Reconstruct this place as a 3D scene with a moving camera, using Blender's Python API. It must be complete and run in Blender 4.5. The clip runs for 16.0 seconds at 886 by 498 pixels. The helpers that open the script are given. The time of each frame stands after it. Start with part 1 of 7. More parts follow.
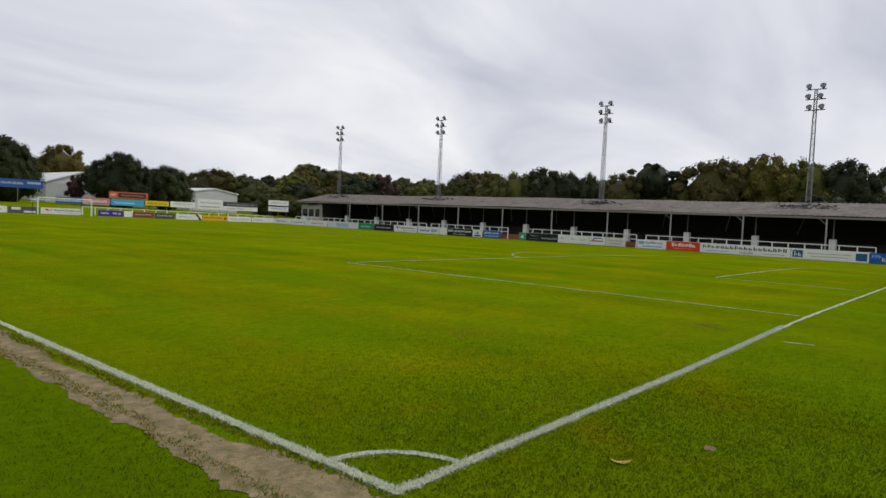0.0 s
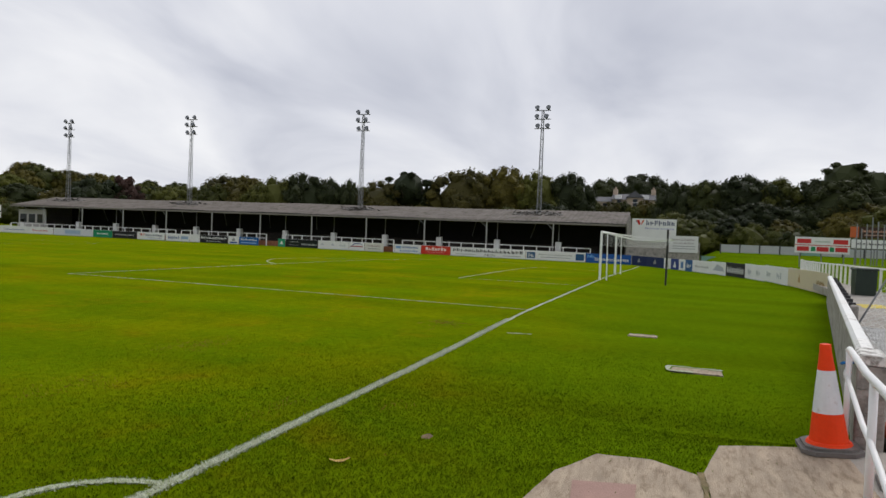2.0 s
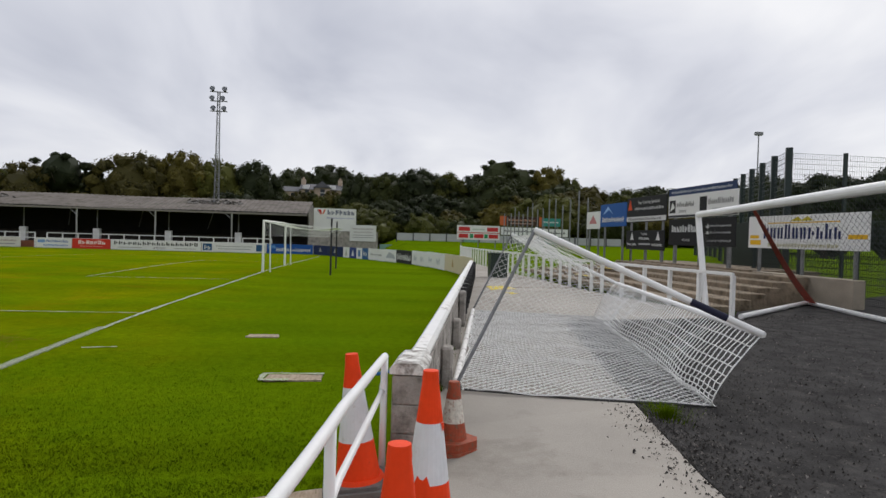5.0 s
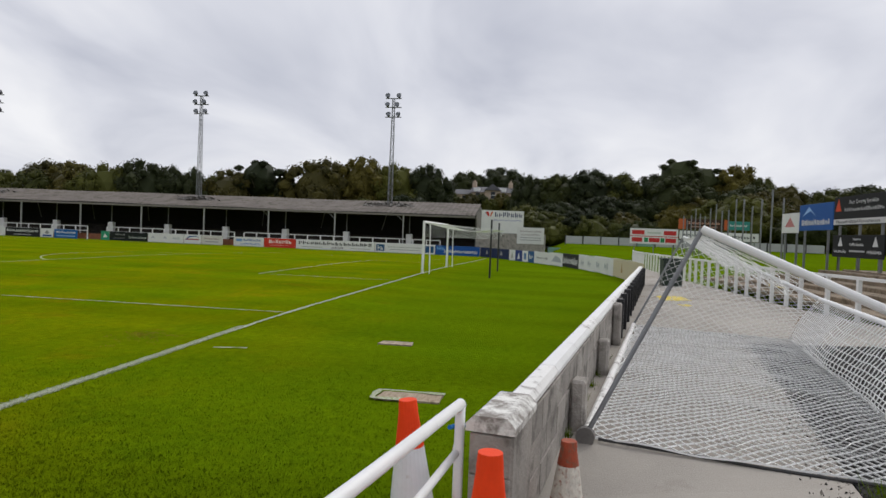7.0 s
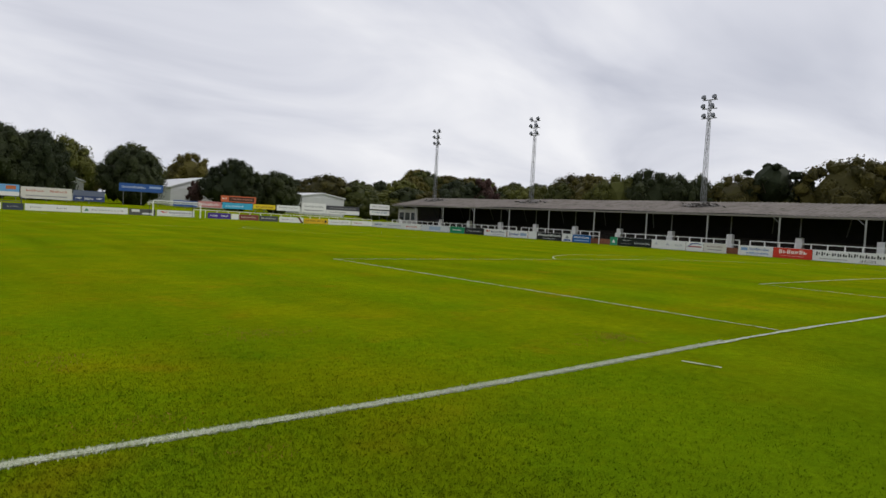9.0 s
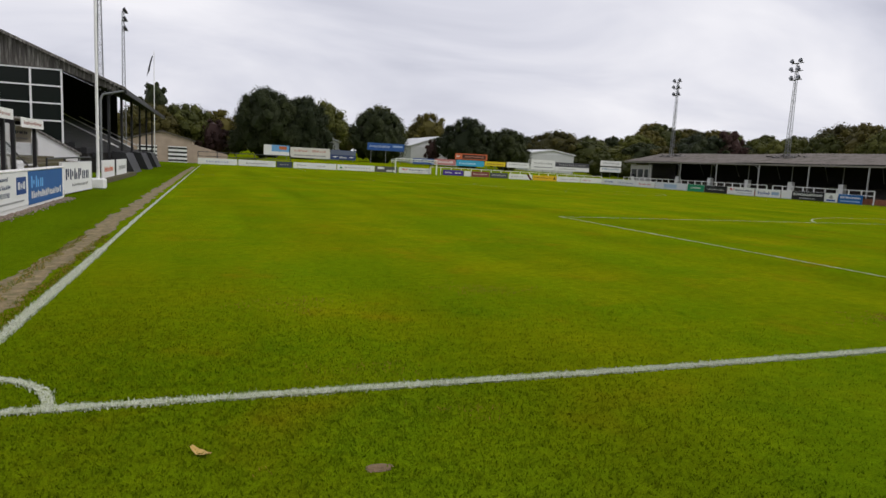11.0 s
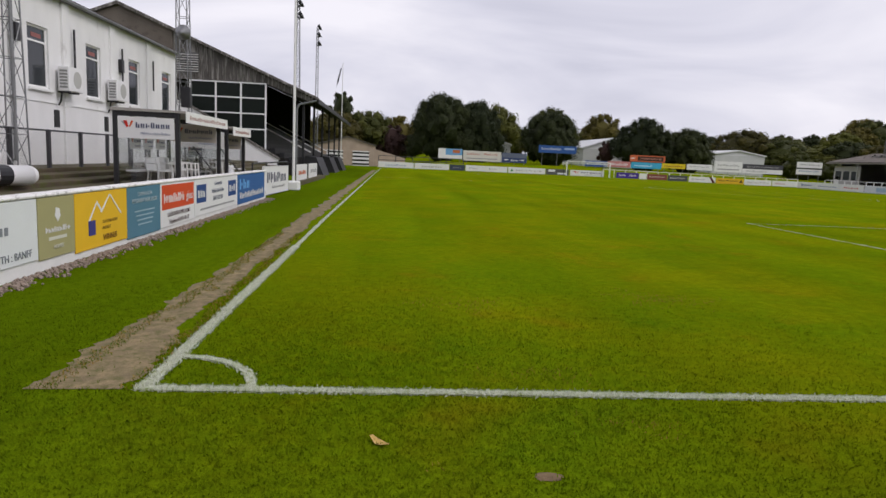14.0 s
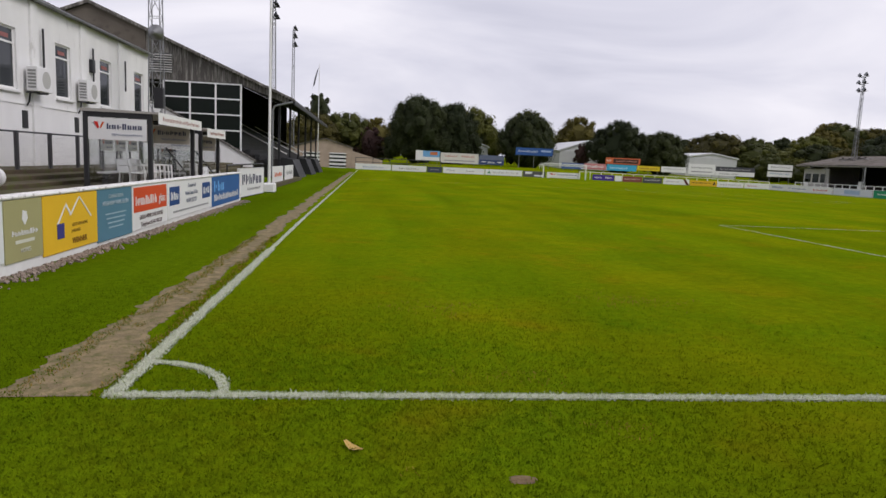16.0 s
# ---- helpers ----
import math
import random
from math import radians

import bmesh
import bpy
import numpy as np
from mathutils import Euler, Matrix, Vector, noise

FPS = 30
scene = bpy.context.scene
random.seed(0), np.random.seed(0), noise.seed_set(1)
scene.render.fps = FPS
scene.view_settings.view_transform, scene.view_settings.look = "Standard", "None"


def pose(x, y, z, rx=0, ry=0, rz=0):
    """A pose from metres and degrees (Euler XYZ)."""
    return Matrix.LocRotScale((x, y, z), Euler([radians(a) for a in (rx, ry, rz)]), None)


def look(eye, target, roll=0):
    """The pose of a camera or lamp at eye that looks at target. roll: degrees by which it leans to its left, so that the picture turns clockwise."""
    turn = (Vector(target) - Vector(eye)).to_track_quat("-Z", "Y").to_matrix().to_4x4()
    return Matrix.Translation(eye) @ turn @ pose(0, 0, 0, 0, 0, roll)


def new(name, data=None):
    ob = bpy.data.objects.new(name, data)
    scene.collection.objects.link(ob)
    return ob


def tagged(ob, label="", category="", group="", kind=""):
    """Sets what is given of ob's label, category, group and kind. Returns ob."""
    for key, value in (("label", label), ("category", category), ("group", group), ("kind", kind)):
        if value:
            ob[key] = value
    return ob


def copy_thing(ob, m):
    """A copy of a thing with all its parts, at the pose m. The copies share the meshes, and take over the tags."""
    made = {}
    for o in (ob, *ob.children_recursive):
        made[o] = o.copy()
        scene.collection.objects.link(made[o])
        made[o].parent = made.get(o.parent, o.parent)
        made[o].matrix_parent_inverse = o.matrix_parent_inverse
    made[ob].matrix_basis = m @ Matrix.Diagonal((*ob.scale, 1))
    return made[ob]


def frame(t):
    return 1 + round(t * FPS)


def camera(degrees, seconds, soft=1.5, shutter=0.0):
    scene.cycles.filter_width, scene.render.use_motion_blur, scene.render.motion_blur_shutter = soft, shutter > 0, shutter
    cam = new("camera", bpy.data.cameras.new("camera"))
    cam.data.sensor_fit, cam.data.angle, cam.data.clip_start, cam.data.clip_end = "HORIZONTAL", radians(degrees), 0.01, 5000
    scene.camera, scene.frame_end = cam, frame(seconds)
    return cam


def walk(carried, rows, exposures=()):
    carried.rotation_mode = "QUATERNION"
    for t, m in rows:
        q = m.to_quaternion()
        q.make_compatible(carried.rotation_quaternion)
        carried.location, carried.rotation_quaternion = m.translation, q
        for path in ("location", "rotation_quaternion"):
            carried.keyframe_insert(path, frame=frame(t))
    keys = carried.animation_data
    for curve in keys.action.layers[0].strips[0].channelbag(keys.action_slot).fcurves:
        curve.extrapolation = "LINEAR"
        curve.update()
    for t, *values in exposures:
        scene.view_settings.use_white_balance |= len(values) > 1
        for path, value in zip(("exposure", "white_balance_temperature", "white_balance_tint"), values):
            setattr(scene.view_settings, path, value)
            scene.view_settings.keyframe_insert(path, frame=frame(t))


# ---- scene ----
cam = camera(68.7, 16.0)
PATH = [
    (0, (-3.474, -3.243, 2.05), (-1.941, -1.962, 1.958), 2.7),
    (0.5, (-3.428, -3.2, 2.052), (-1.852, -1.97, 1.988), 2.8),
    (1, (-3.377, -3.273, 2.047), (-1.693, -2.194, 1.998), 2.4),
    (1.5, (-3.297, -3.42, 2.035), (-1.511, -2.52, 1.992), 2.3),
    (2, (-3.184, -3.559, 2.003), (-1.296, -2.9, 1.963), 2.4),
    (2.5, (-2.991, -3.692, 2.007), (-1.017, -3.371, 1.969), 2.0),
    (3, (-2.734, -3.833, 1.989), (-0.734, -3.817, 1.956), 1.9),
    (3.5, (-2.461, -4.128, 1.994), (-0.467, -4.282, 1.959), 1.6),
    (4, (-2.15, -4.394, 1.981), (-0.163, -4.619, 1.946), 1.6),
    (4.2, (-1.942, -4.504, 2.006), (0.041, -4.76, 1.97), 1.7),
    (6.3, (-0.355, -5.394, 2.025), (1.64, -5.527, 1.984), 1.9),
    (6.5, (-0.219, -5.419, 2.01), (1.78, -5.426, 1.968), 2.1),
    (7, (0.2, -5.461, 2.008), (2.18, -5.185, 1.962), 2.3),
    (7.5, (0.631, -5.479, 1.986), (2.529, -4.848, 1.932), 2.6),
    (8, (0.996, -5.435, 1.913), (2.72, -4.424, 1.847), 2.9),
    (8.5, (1.383, -5.314, 1.862), (2.917, -4.033, 1.787), 2.9),
    (9, (1.657, -5.203, 1.837), (2.925, -3.659, 1.746), 3.0),
    (9.5, (1.748, -5.095, 1.82), (2.78, -3.392, 1.635), 3.1),
    (10, (1.801, -4.974, 1.816), (2.711, -3.207, 1.588), 3.1),
    (10.2, (1.829, -4.968, 1.836), (2.684, -3.177, 1.594), 3.1),
    (12.3, (1.926, -4.925, 1.831), (2.416, -3.002, 1.582), 2.7),
    (12.5, (1.921, -4.913, 1.829), (2.398, -2.987, 1.576), 2.7),
    (13, (1.893, -4.935, 1.839), (2.329, -2.999, 1.587), 2.7),
    (13.5, (1.866, -4.939, 1.849), (2.155, -2.978, 1.587), 2.7),
    (14, (1.856, -4.95, 1.854), (2.019, -2.976, 1.579), 2.6),
    (14.5, (1.865, -4.943, 1.862), (2.017, -2.968, 1.59), 2.6),
    (15, (1.877, -4.951, 1.865), (2.054, -2.977, 1.595), 2.7),
    (15.5, (1.864, -4.95, 1.856), (2.07, -2.979, 1.587), 2.7),
    (16, (1.882, -4.941, 1.863), (2.113, -2.972, 1.597), 2.7),
]
EXPOSURES = [(0, 0.0, 6500, 10), (10.2, 0.0, 6500, 11), (12.3, 0.03, 6420, 17), (16, 0.03, 6420, 17)]
walk(cam, [(t, look(eye, target, roll)) for t, eye, target, roll in PATH], EXPOSURES)

# ---- world, sun ----
world = bpy.data.worlds.new("overcast")
scene.world = world
world.use_nodes = True
wt = world.node_tree
wt.nodes.clear()


def wnode(kind, **sets):
    n = wt.nodes.new(kind)
    for k, v in sets.items():
        n.inputs[k].default_value = v
    return n


SUN_UP, SUN_ROUND = 40, 118
sky = wnode("ShaderNodeTexSky")
sky.sky_type, sky.sun_disc = "NISHITA", False
sky.sun_elevation, sky.sun_rotation = radians(SUN_UP), radians(SUN_ROUND)
co = wnode("ShaderNodeTexCoord")
sep = wnode("ShaderNodeSeparateXYZ")
wt.links.new(co.outputs["Generated"], sep.inputs[0])
lift = wnode("ShaderNodeMath"); lift.operation = "ADD"; lift.inputs[1].default_value = 0.3
lift0 = wnode("ShaderNodeMath"); lift0.operation = "ABSOLUTE"
wt.links.new(sep.outputs["Z"], lift0.inputs[0]); wt.links.new(lift0.outputs[0], lift.inputs[0])
flat = wnode("ShaderNodeVectorMath"); flat.operation = "DIVIDE"
comb = wnode("ShaderNodeCombineXYZ")
for a in "XYZ":
    wt.links.new(lift.outputs[0], comb.inputs[a])
wt.links.new(co.outputs["Generated"], flat.inputs[0]); wt.links.new(comb.outputs[0], flat.inputs[1])
mapn = wnode("ShaderNodeMapping"); mapn.inputs["Rotation"].default_value = (0, 0, 0.9); mapn.inputs["Scale"].default_value = (0.7, 1.05, 0.3)
wt.links.new(flat.outputs[0], mapn.inputs[0])
n1 = wnode("ShaderNodeTexNoise", Scale=1.5, Detail=5.0, Roughness=0.48, Distortion=0.5)
wt.links.new(mapn.outputs[0], n1.inputs["Vector"])
ramp = wnode("ShaderNodeValToRGB")
el = ramp.color_ramp.elements
el[0].position, el[0].color = 0.30, (0.47, 0.49, 0.565, 1)
el[1].position, el[1].color = 0.68, (0.83, 0.835, 0.86, 1)
mid = el.new(0.47); mid.color = (0.645, 0.66, 0.72, 1)
wt.links.new(n1.outputs["Fac"], ramp.inputs[0])
bg1, bg2, addw = wnode("ShaderNodeBackground", Strength=0.05), wnode("ShaderNodeBackground", Strength=1.13), wnode("ShaderNodeAddShader")
wt.links.new(sky.outputs[0], bg1.inputs[0]); wt.links.new(ramp.outputs[0], bg2.inputs[0])
mixw = wnode("ShaderNodeMixShader", Fac=0.93)
wt.links.new(bg1.outputs[0], mixw.inputs[1]); wt.links.new(bg2.outputs[0], mixw.inputs[2])
wt.links.new(mixw.outputs[0], wnode("ShaderNodeOutputWorld").inputs[0])

sun = new("sun", bpy.data.lights.new("sun", "SUN"))
sun.data.energy, sun.data.angle, sun.data.color = 1.3, radians(25), (1, 0.97, 0.92)
sun_dir = Vector((math.sin(radians(SUN_ROUND)) * math.cos(radians(SUN_UP)), math.cos(radians(SUN_ROUND)) * math.cos(radians(SUN_UP)), math.sin(radians(SUN_UP))))
sun.matrix_world = look(sun_dir * 80, (0, 0, 0))


# ---- materials ----
def mat(name, color, rough=0.7, scale=4.0, vary=0.25, bump=0.15, grain=40.0, metal=0.0, dirt=None, dirt_at=0.62, stretch=(1, 1, 1), per_object=0.0, spec=0.4):
    """Paint, stone or metal with variation at two scales, an optional stain colour and fine relief."""
    m = bpy.data.materials.new(name)
    m.use_nodes = True
    nt = m.node_tree
    b = nt.nodes["Principled BSDF"]
    b.inputs["Roughness"].default_value, b.inputs["Metallic"].default_value = rough, metal
    b.inputs["Specular IOR Level"].default_value = spec
    geo = nt.nodes.new("ShaderNodeNewGeometry")
    mp = nt.nodes.new("ShaderNodeMapping"); mp.inputs["Scale"].default_value = stretch
    nt.links.new(geo.outputs["Position"], mp.inputs[0])
    big, fine = nt.nodes.new("ShaderNodeTexNoise"), nt.nodes.new("ShaderNodeTexNoise")
    for n, s in ((big, scale), (fine, grain)):
        n.inputs["Scale"].default_value, n.inputs["Detail"].default_value = s, 5
        nt.links.new(mp.outputs[0], n.inputs["Vector"])
    add = nt.nodes.new("ShaderNodeMath"); add.operation = "ADD"
    half = nt.nodes.new("ShaderNodeMath"); half.operation = "MULTIPLY"; half.inputs[1].default_value = 0.5
    nt.links.new(fine.outputs["Fac"], half.inputs[0])
    nt.links.new(big.outputs["Fac"], add.inputs[0]); nt.links.new(half.outputs[0], add.inputs[1])
    mr = nt.nodes.new("ShaderNodeMapRange")
    mr.inputs["From Min"].default_value, mr.inputs["From Max"].default_value = 0.4, 1.1
    mr.inputs["To Min"].default_value, mr.inputs["To Max"].default_value = 1 - vary, 1 + vary
    nt.links.new(add.outputs[0], mr.inputs[0])
    last = mr.outputs[0]
    if per_object:
        oi = nt.nodes.new("ShaderNodeObjectInfo")
        pr = nt.nodes.new("ShaderNodeMapRange")
        pr.inputs["To Min"].default_value, pr.inputs["To Max"].default_value = 1 - per_object, 1 + per_object
        nt.links.new(oi.outputs["Random"], pr.inputs[0])
        mu = nt.nodes.new("ShaderNodeMath"); mu.operation = "MULTIPLY"
        nt.links.new(last, mu.inputs[0]); nt.links.new(pr.outputs[0], mu.inputs[1])
        last = mu.outputs[0]
    vm = nt.nodes.new("ShaderNodeVectorMath"); vm.operation = "SCALE"
    vm.inputs[0].default_value = color[:3]
    nt.links.new(last, vm.inputs["Scale"])
    col = vm.outputs[0]
    if dirt:
        st = nt.nodes.new("ShaderNodeTexNoise"); st.inputs["Scale"].default_value, st.inputs["Detail"].default_value, st.inputs["Roughness"].default_value = scale * 1.7, 8, 0.65
        nt.links.new(mp.outputs[0], st.inputs["Vector"])
        sr = nt.nodes.new("ShaderNodeMapRange"); sr.inputs["From Min"].default_value, sr.inputs["From Max"].default_value = dirt_at - 0.07, dirt_at + 0.09
        nt.links.new(st.outputs["Fac"], sr.inputs[0])
        mx = nt.nodes.new("ShaderNodeMix"); mx.data_type = "RGBA"
        nt.links.new(sr.outputs[0], mx.inputs["Factor"]); nt.links.new(col, mx.inputs["A"]); mx.inputs["B"].default_value = (*dirt, 1)
        col = mx.outputs["Result"]
    nt.links.new(col, b.inputs["Base Color"])
    if bump:
        bp = nt.nodes.new("ShaderNodeBump"); bp.inputs["Strength"].default_value, bp.inputs["Distance"].default_value = bump, 0.01
        nt.links.new(fine.outputs["Fac"], bp.inputs["Height"]); nt.links.new(bp.outputs[0], b.inputs["Normal"])
    return m


def grass_mat(name, green, yellow, brown, lush, bladed=False):
    """Turf: fine blades, metre-wide lighter and worn patches, faint mowing bands."""
    m = bpy.data.materials.new(name)
    m.use_nodes = True
    nt = m.node_tree
    b = nt.nodes["Principled BSDF"]
    b.inputs["Roughness"].default_value, b.inputs["Specular IOR Level"].default_value = 1.0, 0.0
    geo = nt.nodes.new("ShaderNodeNewGeometry")

    def noisy(scale, detail=4, rough=0.55, stretch=None):
        n = nt.nodes.new("ShaderNodeTexNoise")
        n.inputs["Scale"].default_value, n.inputs["Detail"].default_value, n.inputs["Roughness"].default_value = scale, detail, rough
        src = geo.outputs["Position"]
        if stretch:
            mp = nt.nodes.new("ShaderNodeMapping"); mp.inputs["Scale"].default_value = stretch
            nt.links.new(src, mp.inputs[0]); src = mp.outputs[0]
        nt.links.new(src, n.inputs["Vector"])
        return n.outputs["Fac"]

    def rng(src, a, c, lo, hi):
        r = nt.nodes.new("ShaderNodeMapRange")
        r.inputs[1].default_value, r.inputs[2].default_value, r.inputs[3].default_value, r.inputs[4].default_value = a, c, lo, hi
        nt.links.new(src, r.inputs[0])
        return r.outputs[0]

    def mix(fac, a, c):
        mx = nt.nodes.new("ShaderNodeMix"); mx.data_type = "RGBA"
        nt.links.new(fac, mx.inputs["Factor"])
        for k, v in (("A", a), ("B", c)):
            if isinstance(v, tuple):
                mx.inputs[k].default_value = (*v, 1)
            else:
                nt.links.new(v, mx.inputs[k])
        return mx.outputs["Result"]

    # worn and yellowed inside the markings, lusher on the margins
    sp = nt.nodes.new("ShaderNodeSeparateXYZ")
    nt.links.new(geo.outputs["Position"], sp.inputs[0])
    played = nt.nodes.new("ShaderNodeMath"); played.operation = "MULTIPLY"
    nt.links.new(rng(sp.outputs["Y"], -3.2, 1.2, 0.25, 1), played.inputs[0]); nt.links.new(rng(sp.outputs["X"], -1.4, 0.8, 0.3, 1), played.inputs[1])

    def worn(src):
        mu = nt.nodes.new("ShaderNodeMath"); mu.operation = "MULTIPLY"
        nt.links.new(src, mu.inputs[0]); nt.links.new(played.outputs[0], mu.inputs[1])
        return mu.outputs[0]
    c = mix(worn(rng(noisy(0.28, 5, 0.6), 0.40, 0.64, 0, 0.72)), green, yellow)
    c = mix(worn(rng(noisy(0.6, 6, 0.65), 0.56, 0.70, 0, 0.55)), c, brown)
    c = mix(rng(noisy(0.45, 5, 0.6, (1, 1.3, 1)), 0.52, 0.70, 0, 0.5), c, lush)
    margin = rng(played.outputs[0], 0.25, 1, 0.45, 0)
    c = mix(margin, c, lush)
    c = mix(worn(rng(noisy(9, 5), 0.45, 0.75, 0, 0.35)), c, yellow)
    # the uncut strip outside the touchline is a duller olive
    c = mix(rng(sp.outputs["X"], -0.5, -0.95, 0, 0.42), c, tuple(0.5 * v for v in green))
    band = rng(noisy(0.5, 3, 0.5, (1.0, 0.12, 1)), 0.35, 0.65, 0.88, 1.12)
    blade = rng(noisy(70, 3, 0.8), 0.3, 0.7, *((0.84, 1.16) if bladed else (0.7, 1.3)))
    tuft = rng(noisy(7, 6, 0.75), 0.3, 0.7, 0.78, 1.22)
    for f in (band, blade, tuft):
        vm = nt.nodes.new("ShaderNodeVectorMath"); vm.operation = "SCALE"
        nt.links.new(c, vm.inputs[0]); nt.links.new(f, vm.inputs["Scale"])
        c = vm.outputs[0]
    nt.links.new(c, b.inputs["Base Color"])
    if not bladed:
        bp = nt.nodes.new("ShaderNodeBump"); bp.inputs["Strength"].default_value, bp.inputs["Distance"].default_value = 0.7, 0.03
        nt.links.new(noisy(55, 4, 0.8), bp.inputs["Height"]); nt.links.new(bp.outputs[0], b.inputs["Normal"])
    return m


def leaf_mat(name, a, c):
    m = bpy.data.materials.new(name)
    m.use_nodes = True
    nt = m.node_tree
    b = nt.nodes["Principled BSDF"]
    b.inputs["Roughness"].default_value, b.inputs["Specular IOR Level"].default_value = 0.7, 0.2
    geo, oi = nt.nodes.new("ShaderNodeNewGeometry"), nt.nodes.new("ShaderNodeObjectInfo")
    mx = nt.nodes.new("ShaderNodeMix"); mx.data_type = "RGBA"
    mx.inputs["A"].default_value, mx.inputs["B"].default_value = (*a, 1), (*c, 1)
    ad = nt.nodes.new("ShaderNodeMath"); ad.operation = "MULTIPLY_ADD"
    ad.inputs[1].default_value = 0.45
    sc = nt.nodes.new("ShaderNodeMath"); sc.operation = "MULTIPLY"; sc.inputs[1].default_value = 0.55
    nt.links.new(oi.outputs["Random"], sc.inputs[0])
    nt.links.new(geo.outputs["Random Per Island"], ad.inputs[0]); nt.links.new(sc.outputs[0], ad.inputs[2])
    nt.links.new(ad.outputs[0], mx.inputs["Factor"])
    nt.links.new(mx.outputs["Result"], b.inputs["Base Color"])
    return m


GRASS = grass_mat("turf", (0.114, 0.182, 0.002), (0.196, 0.208, 0.002), (0.225, 0.155, 0.005), (0.076, 0.146, 0.003))
BANK = grass_mat("bank_turf", (0.085, 0.13, 0.003), (0.14, 0.17, 0.01), (0.12, 0.12, 0.02), (0.06, 0.11, 0.004))
BLADE = grass_mat("grass_blades", (0.094, 0.146, 0.002), (0.168, 0.172, 0.002), (0.20, 0.135, 0.005), (0.063, 0.120, 0.003), True)
DEAD = mat("dead_grass", (0.27, 0.17, 0.025), 0.95, 8, 0.4, 0)
CHALKED = mat("chalked_grass", (0.60, 0.62, 0.52), 0.95, 40, 0.35, 0)
SOIL = mat("bare_soil", (0.17, 0.115, 0.06), 0.97, 14, 0.4, 1.0, 60)
CHALK = mat("line_chalk", (0.50, 0.52, 0.42), 0.95, 22, 0.2, 0.5, 80, dirt=(0.16, 0.21, 0.02), dirt_at=0.51)
FAINT = mat("faded_chalk", (0.43, 0.46, 0.25), 0.95, 3, 0.25, 0.5, 60, dirt=(0.15, 0.2, 0.02), dirt_at=0.56)
DIRT = mat("worn_dirt", (0.225, 0.170, 0.088), 0.97, 5, 0.55, 1.0, 55, dirt=(0.13, 0.115, 0.04), dirt_at=0.53)
CONC = mat("walk_concrete", (0.36, 0.33, 0.29), 0.92, 0.8, 0.22, 0.5, 90, dirt=(0.26, 0.235, 0.2), dirt_at=0.6)
APRON = mat("apron_concrete", (0.42, 0.335, 0.245), 0.95, 5, 0.3, 1.0, 60, dirt=(0.27, 0.205, 0.14), dirt_at=0.56, stretch=(0.6, 2.2, 1))
BLOCK = mat("grey_block", (0.32, 0.295, 0.265), 0.93, 2.6, 0.35, 0.9, 45, dirt=(0.14, 0.13, 0.115), dirt_at=0.57, per_object=0.14)
ASPH = mat("asphalt", (0.042, 0.040, 0.039), 0.97, 2.5, 0.8, 1.0, 45, dirt=(0.075, 0.07, 0.066), dirt_at=0.6, spec=0.1)
STONES = leaf_mat("loose_stones", (0.028, 0.025, 0.023), (0.24, 0.22, 0.2))
for nd in STONES.node_tree.nodes:
    if nd.bl_idname == "ShaderNodeMath" and nd.operation == "MULTIPLY_ADD":
        nd.operation, nd.inputs[1].default_value = "POWER", 3.5
GRAVEL = mat("gravel", (0.2, 0.19, 0.18), 0.9, 8, 0.4, 0.4, 60)
PEBBLE = mat("pebbles", (0.27, 0.21, 0.17), 0.9, 30, 0.5, 0.3, 60)
WHITE = mat("white_paint", (0.78, 0.78, 0.76), 0.5, 3, 0.07, 0.15, 30, dirt=(0.5, 0.47, 0.42), dirt_at=0.7)
CHIP = mat("chipped_white_paint", (0.8, 0.79, 0.76), 0.6, 5, 0.08, 0.5, 40, dirt=(0.2, 0.17, 0.15), dirt_at=0.6)
FLAKED = mat("flaking_white_paint", (0.76, 0.75, 0.71), 0.75, 5.5, 0.1, 0.7, 40, dirt=(0.25, 0.225, 0.2), dirt_at=0.5)
RAILW = mat("rail_white_paint", (0.8, 0.8, 0.79), 0.45, 4, 0.05, 0.15, 35, dirt=(0.5, 0.46, 0.42), dirt_at=0.70)
TUBE = mat("goal_white", (0.82, 0.82, 0.81), 0.35, 3, 0.05, 0.05, 30)
RENDER = mat("white_render", (0.77, 0.77, 0.76), 0.85, 1.2, 0.08, 0.35, 60, dirt=(0.46, 0.45, 0.43), dirt_at=0.7, stretch=(1, 1, 0.4))
STEEL = mat("galvanised_steel", (0.22, 0.225, 0.23), 0.5, 5, 0.2, 0.1, 40, metal=0.6)
DARKST = mat("dark_steel", (0.06, 0.06, 0.065), 0.5, 5, 0.25, 0.1, 40, metal=0.3)
BLACK = mat("black_paint", (0.018, 0.018, 0.02), 0.45, 5, 0.2, 0.1, 30)
ROOF = mat("asbestos_roof", (0.15, 0.13, 0.113), 0.92, 0.5, 0.3, 0.5, 20, dirt=(0.08, 0.07, 0.05), dirt_at=0.56)
CLAD = mat("weathered_cladding", (0.10, 0.092, 0.082), 0.85, 2.2, 0.5, 0.4, 25, dirt=(0.30, 0.285, 0.26), dirt_at=0.56, stretch=(1.6, 1, 0.16))
GABLE = mat("brown_render", (0.135, 0.115, 0.095), 0.9, 0.7, 0.25, 0.4, 30, dirt=(0.07, 0.06, 0.05), dirt_at=0.6)
# near-black for insides: the shade under the roofs is put into the colour
DARKIN = mat("shaded_interior", (0.016, 0.014, 0.012), 0.85, 1.5, 0.3, 0.3, 30)
